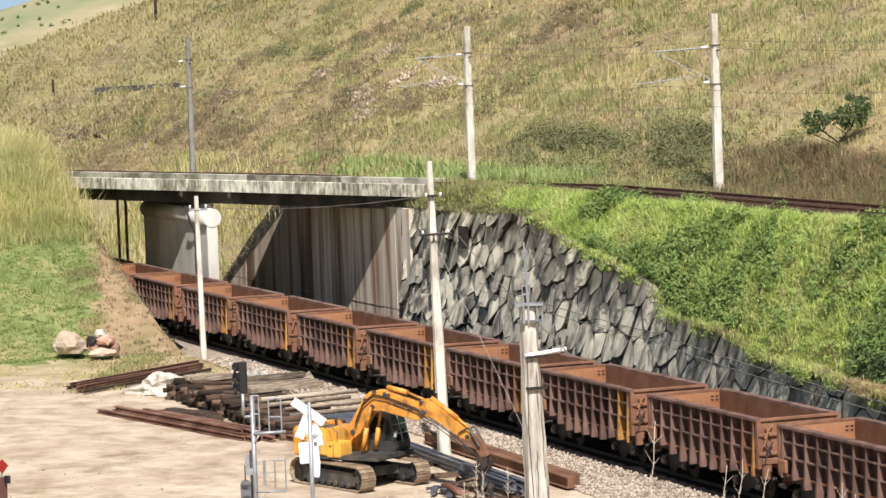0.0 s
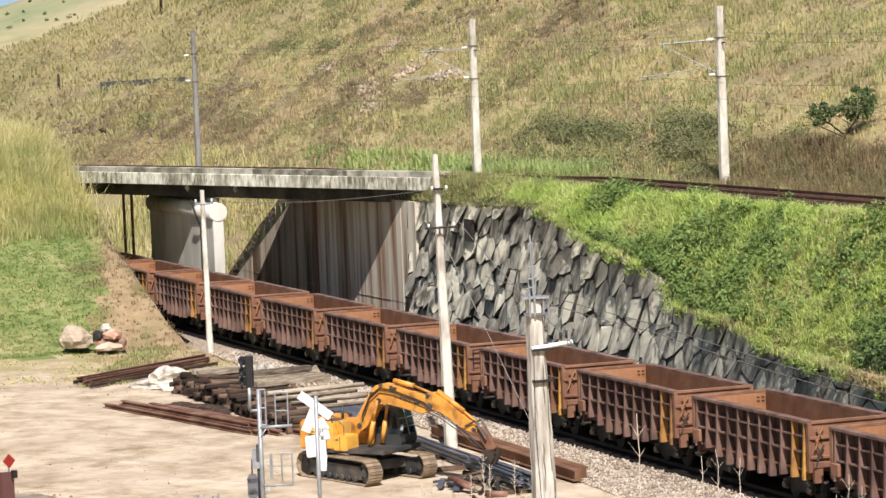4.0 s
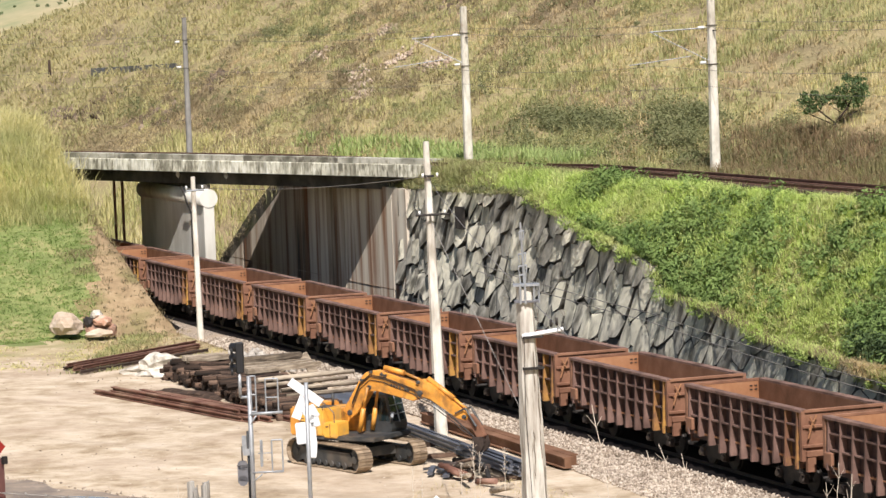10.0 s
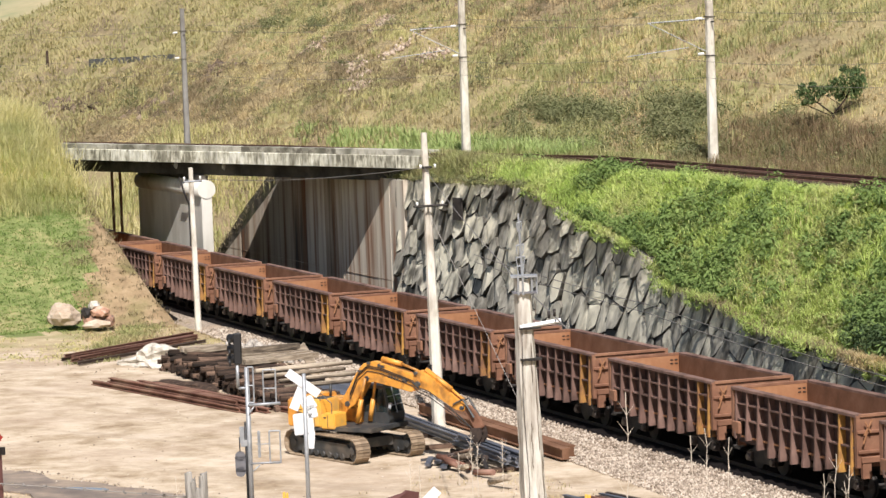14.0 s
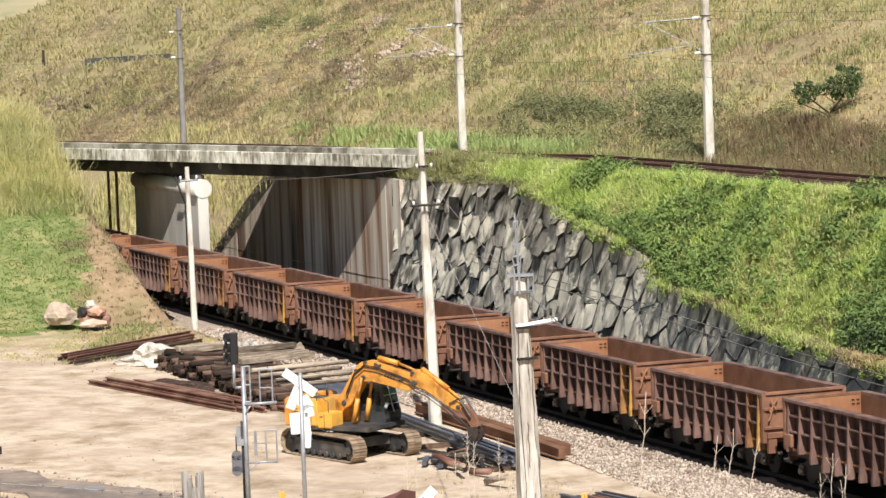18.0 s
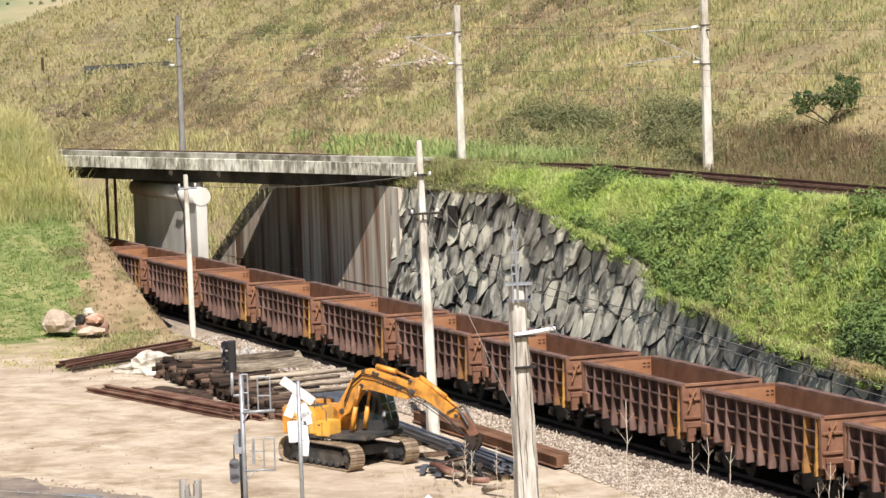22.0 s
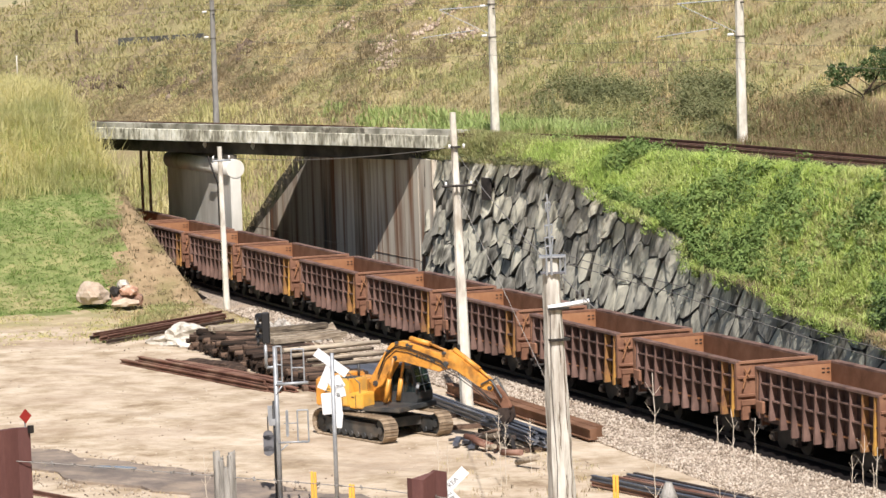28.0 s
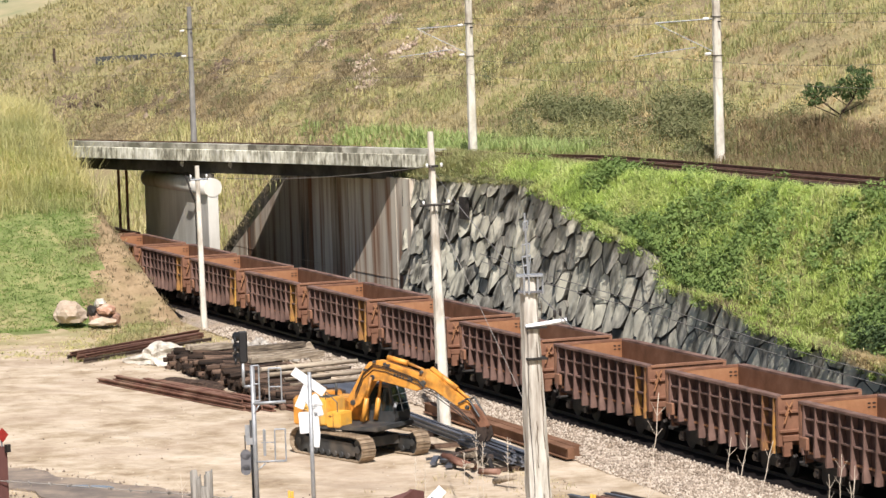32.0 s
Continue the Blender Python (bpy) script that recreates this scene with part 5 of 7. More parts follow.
def warning_post():
    s = thing("crossing_post", "grey post with white crossing boards and lamp plates", "sign", pose(-4.15, -17.66, -0.36, 0, 0, -20))
    rodded("post", [((0, 0, 0), (0, 0, 5.15), 0.07, 0.06)], GALVANISED, s, sides=12)
    for a, c, l, w in ((-0.65, (-0.03, 4.85), 1.15, 0.27), (0.42, (-0.16, 4.5), 0.95, 0.28)):
        bm = bmesh.new()
        size = (0.02, l, w) if a < 0 else (0.02, w, l)
        box(bm, (-0.09 if a < 0 else -0.12, c[0], c[1]), size, Matrix.Rotation(a if a < 0 else -a, 3, "X"))
        part("board", bm, SIGN_WHITE, s, "blank white board")
    for y, z, w, h, tilt in ((0.1, 4.22, 0.42, 0.42, 0.5), (-0.06, 3.62, 0.6, 0.66, 0.06), (0.2, 4.0, 0.3, 0.42, 0.2), (0.1, 3.12, 0.3, 0.52, -0.1)):
        bm = bmesh.new()
        box(bm, (-0.08, y, z), (0.06, w, h), Matrix.Rotation(tilt, 3, "X"))
        bmesh.ops.bevel(bm, geom=bm.edges[:], offset=0.025, segments=2, affect="EDGES")
        part("lamp_plate", bm, SIGN_WHITE, s)


warning_post()


def crossbuck():
    """The crossing sign by the far side of the fence."""
    s = thing("crossbuck_sign", "white level-crossing cross with black capital letters", "sign", pose(7.35, -18.45, -0.36, 0, 0, -20))
    rodded("post", [((0, 0, 0), (0, 0, 2.95), 0.05)], GALVANISED, s)
    for words, a, d, drop in (("VIA FERREA", -44, 0.075, 0.0), ("CRUZAMENTO", 46, 0.1, 0.24)):
        board = boxed("board", (0, 0, 0), (0.02, 1.55, 0.27), SIGN_WHITE, s, "white board with black capitals")
        board.matrix_basis = pose(d, 0.05 + drop, 2.72 - drop, -a)
        curve = bpy.data.curves.new("lettering", "FONT")
        curve.body, curve.size, curve.align_x, curve.align_y = words, 0.18, "CENTER", "CENTER"
        text = new("lettering", curve)
        mesh = bpy.data.meshes.new_from_object(text)
        bpy.data.objects.remove(text)
        mesh.materials.append(SIGNAL_BLACK)
        piece("lettering", mesh, board, pose(0.013, 0, 0, 90, 0, 90))


crossbuck()
for i, (x, y, h) in enumerate(((-7.03, -17.47, 1.2), (-4.09, -17.21, 1.2), (-1.7, -9.6, 1.15))):
    post = thing("marker_post", "short bright yellow steel marker post", "post", pose(x, y, -0.4, 0, 0, -20), group="yellow marker posts")
    bm = bmesh.new()
    box(bm, (0, -0.045, h / 2), (0.08, 0.085, h))
    box(bm, (0.01, 0.05, h / 2 - 0.02), (0.1, 0.085, h))
    bmesh.ops.bevel(bm, geom=bm.edges[:], offset=0.012, segments=1, affect="EDGES")
    part("channel", bm, YELLOW, post)


def fence():
    """The barbed-wire fence on the rise below the camera: steel and timber posts, one strand."""
    def ground_z(x, y):
        return near_height(x, y) - 0.1
    x, y = 63.12, -38.88
    g = ground_z(x, y)
    p = thing("steel_fence_post", "maroon rusted steel trough post of the fence", "post", pose(x, y, g, 0, 0, 20))
    bm = bmesh.new()
    h = 12.27 - g
    slab(bm, [(-0.03, -0.13), (0.02, -0.13), (0.05, -0.06), (0.05, 0.05), (0.07, 0.13), (0.04, 0.135), (0.015, 0.06), (0.015, -0.05), (-0.01, -0.11), (-0.03, -0.11)], "z", 0, h)
    for v in bm.verts:
        if v.co.z > h - 0.01:
            v.co.z += 0.02 * math.sin(v.co.y * 26) + 0.1 * v.co.y
    part("trough", bm, MAROON, p)
    x, y = 62.13, -41.45
    g = ground_z(x, y)
    p = thing("steel_fence_post", "broad maroon rusted steel post of the fence", "post", pose(x, y, g, 0, 0, 22))
    bm = bmesh.new()
    h = 12.66 - g
    slab(bm, [(-0.05, -0.25), (0.03, -0.25), (0.05, -0.05), (0.05, 0.06), (0.08, 0.14), (0.04, 0.15), (0.0, 0.06), (0.0, -0.05), (-0.03, -0.23), (-0.05, -0.23)], "z", 0, h)
    part("trough", bm, MAROON, p)
    bm = bmesh.new()
    box(bm, (0.1, 0.13, h - 0.01), (0.03, 0.03, 0.05))
    part("clip", bm, BLACK_STEEL, p)
    red = boxed("reflector", (0, 0, 0), (0.01, 0.066, 0.066), RED_REFLECTOR, p, "red diamond reflector")
    red.matrix_basis = pose(0.06, 0.12, h + 0.075, 45)
    rodded("reflector_stem", [((0.05, 0.12, h - 0.06), (0.05, 0.12, h + 0.05), 0.006)], GALVANISED, p, sides=5)
    x, y = 62.64, -40.11
    g = ground_z(x, y)
    p = thing("timber_fence_post", "grey split timber fence post with a forked top", "post", pose(x, y, g))
    for i, (dx, dy, r, top) in enumerate(((0, -0.05, 0.03, 12.47), (0.02, 0.045, 0.028, 12.46), (0.03, 0.0, 0.034, 12.36), (-0.02, -0.02, 0.026, 12.42), (0.03, 0.028, 0.022, 12.44), (0.035, -0.03, 0.024, 12.41), (0.01, 0.06, 0.018, 12.37))):
        bm = bmesh.new()
        rings = []
        for k in range(15):
            q = k / 14
            z = (top - g) * (0.6 + 0.4 * q) if k else 0.0
            ring = []
            for a in range(8):
                w = r * (1.15 - 0.35 * q) * (1 + 0.35 * noise.noise(Vector((a * 1.7, z * 6 + i * 9, i))))
                lift = 0.035 * noise.noise(Vector((a * 2.3, i * 5, 3))) if k == 14 else 0
                ring.append(bm.verts.new((dx + math.cos(a * math.tau / 8) * w, dy * (0.75 + 0.25 * q) + math.sin(a * math.tau / 8) * w, z + lift)))
            rings.append(ring)
        for a, b in zip(rings[:-1], rings[1:]):
            for k in range(8):
                bm.faces.new((a[k], a[(k + 1) % 8], b[(k + 1) % 8], b[k]))
        bm.faces.new(rings[-1])
        part("split_stake", bm, GREY_WOOD, p)
    x, y = 63.7, -37.39
    g = ground_z(x, y)
    p = thing("timber_fence_post", "weathered grey timber fence post with a pointed top", "post", pose(x, y, g))
    bm = bmesh.new()
    rod(bm, (0, 0, 0), (0, 0, 11.98 - g), 0.1, 0.1, 10, False)
    rod(bm, (0, 0, 11.98 - g), (0, 0, 12.17 - g), 0.1, 0.025, 10)
    for v in bm.verts:
        v.co.y += 0.015 * noise.noise(v.co * 7)
    part("stake", bm, GREY_WOOD, p)
    strand = [(61.6, -43.2, 12.62), (62.17, -41.36, 12.44), (62.31, -40.98, 12.4), (62.64, -40.13, 12.3), (63.0, -39.21, 12.19), (63.13, -38.88, 12.13), (63.32, -38.39, 12.05),
              (63.7, -37.4, 11.95), (64.6, -35.0, 11.7)]
    wire_ob = thing("barbed_wire", "rusty barbed wire strung along the fence", "barbed wire")
    rnd = random.Random(3)
    bm = bmesh.new()
    tube(bm, strand, 0.0035)
    part("strand", bm, WIRE, wire_ob)
    for a, b in zip(strand[:-1], strand[1:]):
        a, b = Vector(a), Vector(b)
        n = max(1, int((b - a).length / 0.13))
        for k in range(n):
            q = a.lerp(b, (k + 0.5) / n)
            bm = bmesh.new()
            for _ in range(3):
                v = Vector((rnd.uniform(-1, 1), rnd.uniform(-1, 1), rnd.uniform(-1, 1))).normalized() * 0.017
                rod(bm, q - v, q + v, 0.004, sides=4)
            part("barb", bm, WIRE, wire_ob)


fence()

# hardware of the line poles
for y in (-0.42, 0.42):
    rodded("insulator", [((0, y, 7.65), (0, y, 7.85), 0.05)], PORCELAIN, POLE_ONE)
rodded("cross_arm", [((0.0, -0.45, 7.6), (0.0, 0.5, 7.6), 0.05)], GALVANISED, POLE_ONE, sides=6)
rodded("cross_arm", [((0.1, -0.75, 8.5), (0.2, 0.55, 8.5), 0.045)], BLACK_STEEL, POLE_TWO, "dark steel cross arm", 6)
boxed("band", (-0.2, -0.07, 9.95), (0.34, 0.34, 0.08), BLACK_STEEL, POLE_TWO)
for y in (-0.6, -0.15, 0.42):
    rodded("insulator", [((0.1, y, 8.5), (0.1, y, 8.66), 0.045)], PORCELAIN, POLE_TWO)
for y in (-0.3, 0.28):
    rodded("insulator", [((-0.2, y, 9.9), (-0.2, y, 10.06), 0.05)], PORCELAIN, POLE_TWO)
boxed("number_plate", (-0.03, -0.235, 1.4), (0.2, 0.01, 0.5), SIGN_WHITE, POLE_TWO)
boxed("number_plate", (-0.03, -0.235, 2.3), (0.2, 0.01, 0.3), BLACK_STEEL, POLE_TWO)
wire([(-25.8, -5.5, 8.1), (-20.3, -3.6, -0.2)], 0.012, "guy_wire", "thin steel guy wire of the pole")
wire([(-66.8, -2.4, 7.4), (-25.6, -5.6, 9.6), (31, -24, 9.6)], 0.014, sag=0.25)
for dz in (0.0, -0.35):
    wire([(-52, 6.6, 3.9 + dz), (-30, 5.5, 3.3 + dz), (-8, 3.4, 2.9 + dz), (20, 2.5, 2.6 + dz)], 0.018, label="pale cable strung along the stone wall", sag=0.1)
z3 = POLE_THREE_Z
bm = bmesh.new()
box(bm, (0.0, -0.1, 10.37 - z3), (0.34, 0.5, 0.035), Matrix.Rotation(-0.35, 3, "Z"))
part("head_clamp", bm, GALVANISED, POLE_THREE, "pale steel clamp with bolts")
bm = bmesh.new()
box(bm, (0.0, -0.1, 10.06 - z3), (0.36, 0.46, 0.035), Matrix.Rotation(-0.35, 3, "Z"))
part("head_clamp", bm, DISC_GREY, POLE_THREE, "dark steel clamp")
for y in (-0.28, -0.18, 0.0, 0.1):
    rodded("clamp_bolt", [((0.16, y, 10.4 - z3), (0.16, y, 10.02 - z3), 0.022)], GALVANISED, POLE_THREE, sides=6)
rodded("top_rod", [((-0.05, -0.1, 10.36 - z3), (-0.07, -0.14, 11.56 - z3), 0.03, 0.02)], GALVANISED, POLE_THREE, "thin pale rod with brackets", 6)
for z, w in ((11.38, 0.05), (10.95, 0.08), (10.72, 0.09), (10.55, 0.07)):
    rodded("rod_bracket", [((-0.06, -0.13 - w, z - z3), (-0.06, -0.13 + w, z - z3 + 0.02), 0.018), ((-0.06, -0.13 - w, z - z3), (-0.06, -0.13 - w * 0.7, z - z3 - 0.16), 0.012),
                            ((-0.06, -0.13 + w, z - z3), (-0.06, -0.13 + w * 0.7, z - z3 - 0.16), 0.012)], GALVANISED, POLE_THREE, sides=5)
rodded("side_arm", [((0.1, -0.25, 9.4 - z3), (0.28, 0.52, 9.5 - z3), 0.045)], SIGN_WHITE, POLE_THREE, "white painted side arm", 6)
for z in (9.38, 8.78):
    boxed("band", (-0.01, -0.05, z - z3), (0.4, 0.4, 0.045), BLACK_STEEL, POLE_THREE)
for y, z in ((0.3, 9.55), (0.42, 9.58)):
    rodded("insulator", [((0.22, y, z - z3), (0.22, y, z - z3 + 0.14), 0.03)], BLACK_STEEL, POLE_THREE)
rodded("down_lead", [((0.12, -0.22, 9.3 - z3), (0.17, -0.26, 8.0 - z3), 0.006), ((0.17, -0.26, 8.0 - z3), (0.2, -0.2, 6.4 - z3), 0.006), ((0.2, -0.2, 6.4 - z3), (0.24, -0.27, 0.2), 0.006)],
       BLACK_STEEL, POLE_THREE, sides=5)

# split and weathered faces of the near pole
CRACK = plain("dark_split_concrete", (0.15, 0.115, 0.085), 0.95)
rnd = random.Random(17)
for y0, za, zb in ((-0.06, 9.1, 8.2), (0.02, 8.4, 7.0), (-0.12, 7.6, 6.6), (0.08, 6.9, 5.6), (-0.03, 6.2, 5.0), (0.06, 9.9, 9.55)):
    line, z = [], za
    while z > zb:
        q = (z - z3) / (10.32 - z3)
        line.append((0.135 + 0.135 * (1 - q) + 0.002, y0 + rnd.uniform(-0.014, 0.014), z - z3))
        z -= 0.15
    bm = bmesh.new()
    tube(bm, line, 0.006, 5)
    part("crack", bm, CRACK, POLE_THREE)

# siding rail and worn road patch before the yard
bm = bmesh.new()
rail_profile(bm, [(-30, -30.4, -0.2), (-14.5, -24.7, -0.2), (-9.35, -22.81, -0.2), (4, -18.0, -0.2)], 0)
tagged(part("siding_rail", bm, RAIL_STEEL), "rusty siding rail set in the dirt", "rail", kind="structure")
ASPHALT = surface("worn_grey_road", [(0.3, (0.12, 0.095, 0.078)), (0.5, (0.21, 0.168, 0.135)), (0.7, (0.36, 0.285, 0.215))], 0.9, rough=0.75, bump=0.3, bump_scale=9,
                  stain=(0.36, 0.28, 0.2), stain_scale=0.5, stain_amount=0.8, ruts=(30, (0.12, 0.1, 0.085), 0.7))
bm = bmesh.new()
edge_a, edge_b = [], []
for k in range(25):
    s = k / 24
    x, y = -30 + 26 * s, -26.2 + 10.8 * s
    edge_a.append(bm.verts.new((x - 1.1 + 0.9 * fuzz(k, 0, 1.7), y + 1.1 + 0.9 * fuzz(k, 3, 1.7), -0.3)))
    edge_b.append(bm.verts.new((x + 1.0 + 1.1 * fuzz(k, 5, 1.7), y - 1.6 + 1.1 * fuzz(k, 8, 1.7), -0.29)))
for k in range(24):
    bm.faces.new((edge_a[k], edge_b[k], edge_b[k + 1], edge_a[k + 1]))
low = bmesh.ops.extrude_face_region(bm, geom=bm.faces[:])["geom"]
bmesh.ops.translate(bm, verts=[v for v in low if isinstance(v, bmesh.types.BMVert)], vec=(0, 0, -0.2))
bmesh.ops.recalc_face_normals(bm, faces=bm.faces[:])
tagged(part("road", bm, ASPHALT), "worn grey road patch crossing the sandy yard", "road", kind="structure")
WATER = bpy.data.materials.new("shallow_water")
WATER.use_nodes = True
WATER.node_tree.nodes["Principled BSDF"].inputs["Base Color"].default_value = (0.16, 0.14, 0.12, 1)
WATER.node_tree.nodes["Principled BSDF"].inputs["Roughness"].default_value = 0.06
bm = bmesh.new()
ring = []
for k in range(40):
    a = k * math.tau / 40
    r = 1 + 0.25 * noise.noise(Vector((math.cos(a) * 1.7, math.sin(a) * 1.7, 3)))
    u, v = 0.95 * r * math.cos(a), 0.26 * r * math.sin(a)
    ring.append((-18.2 + 0.7 * u + 0.72 * v, -21.05 + 0.7 * u - 0.72 * v))
slab(bm, ring, "z", -0.31, -0.28)
tagged(part("puddle", bm, WATER), "shallow rain puddle shining on the road", "puddle")
rnd = np.random.RandomState(12)
n = 220
s = rnd.rand(n)
p = np.stack((-31.1 + 26 * s + rnd.normal(0, 0.2, n), -25.1 + 10.8 * s + rnd.normal(0, 0.25, n), np.full(n, -0.3)), -1)
scatter_stones("kerb_stones", p, rnd.uniform(0.02, 0.06, n), PINK_BALLAST, "row of pale stones along the road's edge", "stones", 13)
n = 700
s = rnd.rand(n)
p = np.stack((-28 + 26 * s + rnd.normal(0, 0.5, n), -28.4 + 10.8 * s + rnd.normal(0, 0.5, n), np.full(n, -0.33)), -1)
scatter_stones("verge_stones", p, rnd.uniform(0.015, 0.055, n), PINK_BALLAST, "small tan stones between road and siding", "stones", 14)
bm = bmesh.new()
box(bm, (0, 0, 0.25), (0.5, 0.45, 0.5))
bmesh.ops.bevel(bm, geom=bm.edges[:], offset=0.08, segments=2, affect="EDGES")
rest("cable_box", bm, SIGNAL_BLACK, "small black cable box beside the siding", "box", pose(-8.6, -22.9, -0.4, 0, 0, 20))

# ---- grass, weeds, shrubs and the hill's rocks ----


def leaf_colour(name, stops, scale, island, trans=0.25, detail=4.0, **more):
    m = surface(name, stops, scale, detail=detail, rough=0.75, bump=0.0, island=island, **more)
    t = m.node_tree
    shader, out = t.nodes["Principled BSDF"], t.nodes["Material Output"]
    glow = t.nodes.new("ShaderNodeBsdfTranslucent")
    mix = t.nodes.new("ShaderNodeMixShader")
    mix.inputs["Fac"].default_value = trans
    t.links.new(shader.inputs["Base Color"].links[0].from_socket, glow.inputs["Color"])
    t.links.new(shader.outputs[0], mix.inputs[1])
    t.links.new(glow.outputs[0], mix.inputs[2])
    t.links.new(mix.outputs[0], out.inputs["Surface"])
    return m


FRESH = leaf_colour("fresh_green_grass", [(0.22, (0.26, 0.34, 0.1)), (0.38, (0.42, 0.54, 0.145)), (0.52, (0.56, 0.67, 0.2)), (0.75, (0.69, 0.71, 0.34))], 0.25, 0.22, 0.5, 5.0,
                    stain=(0.55, 0.5, 0.27), stain_scale=0.16, stain_amount=0.55)
OLIVE = leaf_colour("dull_olive_grass", [(0.2, (0.2, 0.2, 0.085)), (0.42, (0.32, 0.335, 0.135)), (0.6, (0.41, 0.42, 0.18)), (0.82, (0.5, 0.45, 0.25))], 0.4, 0.12, 0.5, 5.0, stain=(0.36, 0.29, 0.16), stain_scale=0.5, stain_amount=0.6)
REED = leaf_colour("green_reed", [(0.2, (0.25, 0.32, 0.12)), (0.5, (0.4, 0.49, 0.18)), (0.8, (0.54, 0.58, 0.27))], 0.5, 0.2, 0.5)
BUSHY = leaf_colour("leafy_bush_green", [(0.2, (0.12, 0.19, 0.055)), (0.5, (0.2, 0.29, 0.08)), (0.8, (0.31, 0.4, 0.12))], 0.5, 0.2, 0.35)
HERB = leaf_colour("light_herb_green", [(0.2, (0.21, 0.28, 0.08)), (0.5, (0.32, 0.42, 0.115)), (0.8, (0.44, 0.5, 0.18))], 0.5, 0.2, 0.4)
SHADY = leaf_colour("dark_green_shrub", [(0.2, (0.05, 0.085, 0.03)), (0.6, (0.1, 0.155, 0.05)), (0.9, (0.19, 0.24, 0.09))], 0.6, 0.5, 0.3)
TALL = leaf_colour("yellow_green_tall_grass", [(0.2, (0.4, 0.37, 0.16)), (0.42, (0.57, 0.53, 0.23)), (0.6, (0.68, 0.62, 0.32)), (0.85, (0.75, 0.68, 0.43))], 0.25, 0.25, 0.5, 5.0, stain=(0.3, 0.33, 0.12), stain_scale=0.12, stain_amount=0.7)
MEADOW = leaf_colour("short_meadow_grass", [(0.2, (0.17, 0.25, 0.075)), (0.5, (0.27, 0.36, 0.11)), (0.8, (0.43, 0.43, 0.2))], 0.3, 0.12, 0.5)
DRY = leaf_colour("dry_hill_blades", BLADE_STOPS, 0.2, 0.05, 0.5, 5.0, stain=(0.43, 0.42, 0.2), stain_scale=0.1, stain_amount=0.6, streak=(0.4, 1, 0.6))
HILL_GREEN = leaf_colour("hill_green_blades", [(0.2, (0.28, 0.29, 0.125)), (0.5, (0.41, 0.41, 0.185)), (0.8, (0.51, 0.47, 0.25))], 0.2, 0.2, 0.5)
FAR_DRY = leaf_colour("receding_hill_grass", [(0.25, (0.27, 0.23, 0.12)), (0.42, (0.4, 0.355, 0.17)), (0.58, (0.5, 0.44, 0.22)), (0.78, (0.58, 0.5, 0.29))], 0.12, 0.08, 0.5, 6.0, stain=(0.32, 0.34, 0.15), stain_scale=0.07, stain_amount=0.6)
BROWN_WEED = leaf_colour("brown_weed", [(0.15, (0.17, 0.14, 0.08)), (0.5, (0.29, 0.235, 0.135)), (0.85, (0.43, 0.36, 0.21))], 0.4, 0.2, 0.5)
RED_WEED = leaf_colour("red_brown_weed", [(0.15, (0.16, 0.115, 0.065)), (0.5, (0.28, 0.2, 0.115)), (0.85, (0.4, 0.32, 0.18))], 0.4, 0.2, 0.5, stain=(0.26, 0.28, 0.11), stain_scale=0.5, stain_amount=0.6)
DULL = leaf_colour("dull_olive_leaf", [(0.2, (0.13, 0.145, 0.06)), (0.5, (0.22, 0.235, 0.105)), (0.85, (0.36, 0.34, 0.17))], 0.4, 0.3, 0.4)
DEAD = plain("bleached_dead_stem", (0.56, 0.49, 0.4), 0.9)


def unit(v):
    return v / np.maximum(np.linalg.norm(v, axis=1), 1e-6)[:, None]


def blades(name, places, heights, material, label, category, per=7, width=0.05, spread=0.25, lean=0.45, seed=1, soft=0.62):
    """Tufts of bent blades at the places, as one mesh. soft: how far their shading follows the sward rather than the single blade."""
    rnd = np.random.RandomState(seed)
    n = len(places) * per
    base = np.repeat(np.asarray(places, float), per, 0)
    h = np.repeat(np.asarray(heights, float), per) * rnd.uniform(0.55, 1.15, n)
    base[:, :2] += rnd.normal(0, spread, (n, 2)) * np.repeat(np.asarray(heights, float), per)[:, None]
    base[:, 2] -= 0.12 * h
    a = rnd.uniform(0, math.tau, n)
    out = np.stack((np.cos(a), np.sin(a), np.zeros(n)), -1)
    side = np.stack((-np.sin(a), np.cos(a), np.zeros(n)), -1)
    bend = (rnd.rand(n) * lean * h)[:, None]
    w = (width * rnd.uniform(0.6, 1.3, n))[:, None]
    up = np.zeros((n, 3))
    up[:, 2] = h
    mid = base + up * 0.45 + out * bend * 0.25
    tip = base + up * (1 - 0.15 * lean) + out * bend
    own = unit(np.cross(side, tip - base))
    sward = unit(np.array([0.0, -0.25, 1.0]) + rnd.normal(0, 0.25, (n, 3)))
    turn = np.where((own * sward).sum(1) < 0, -1.0, 1.0)[:, None]
    own, side = own * turn, side * turn
    shade = unit(sward * soft + own * (1 - soft))
    v = np.stack((base, mid - side * w * 0.55, mid + side * w * 0.55, tip), 1)
    f = np.array([(0, 2, 1), (1, 2, 3)])[None] + (np.arange(n) * 4)[:, None, None]
    return bulk(name, v.reshape(-1, 3), f.reshape(-1, 3), material, label, category, normals=np.repeat(shade, 4, 0))


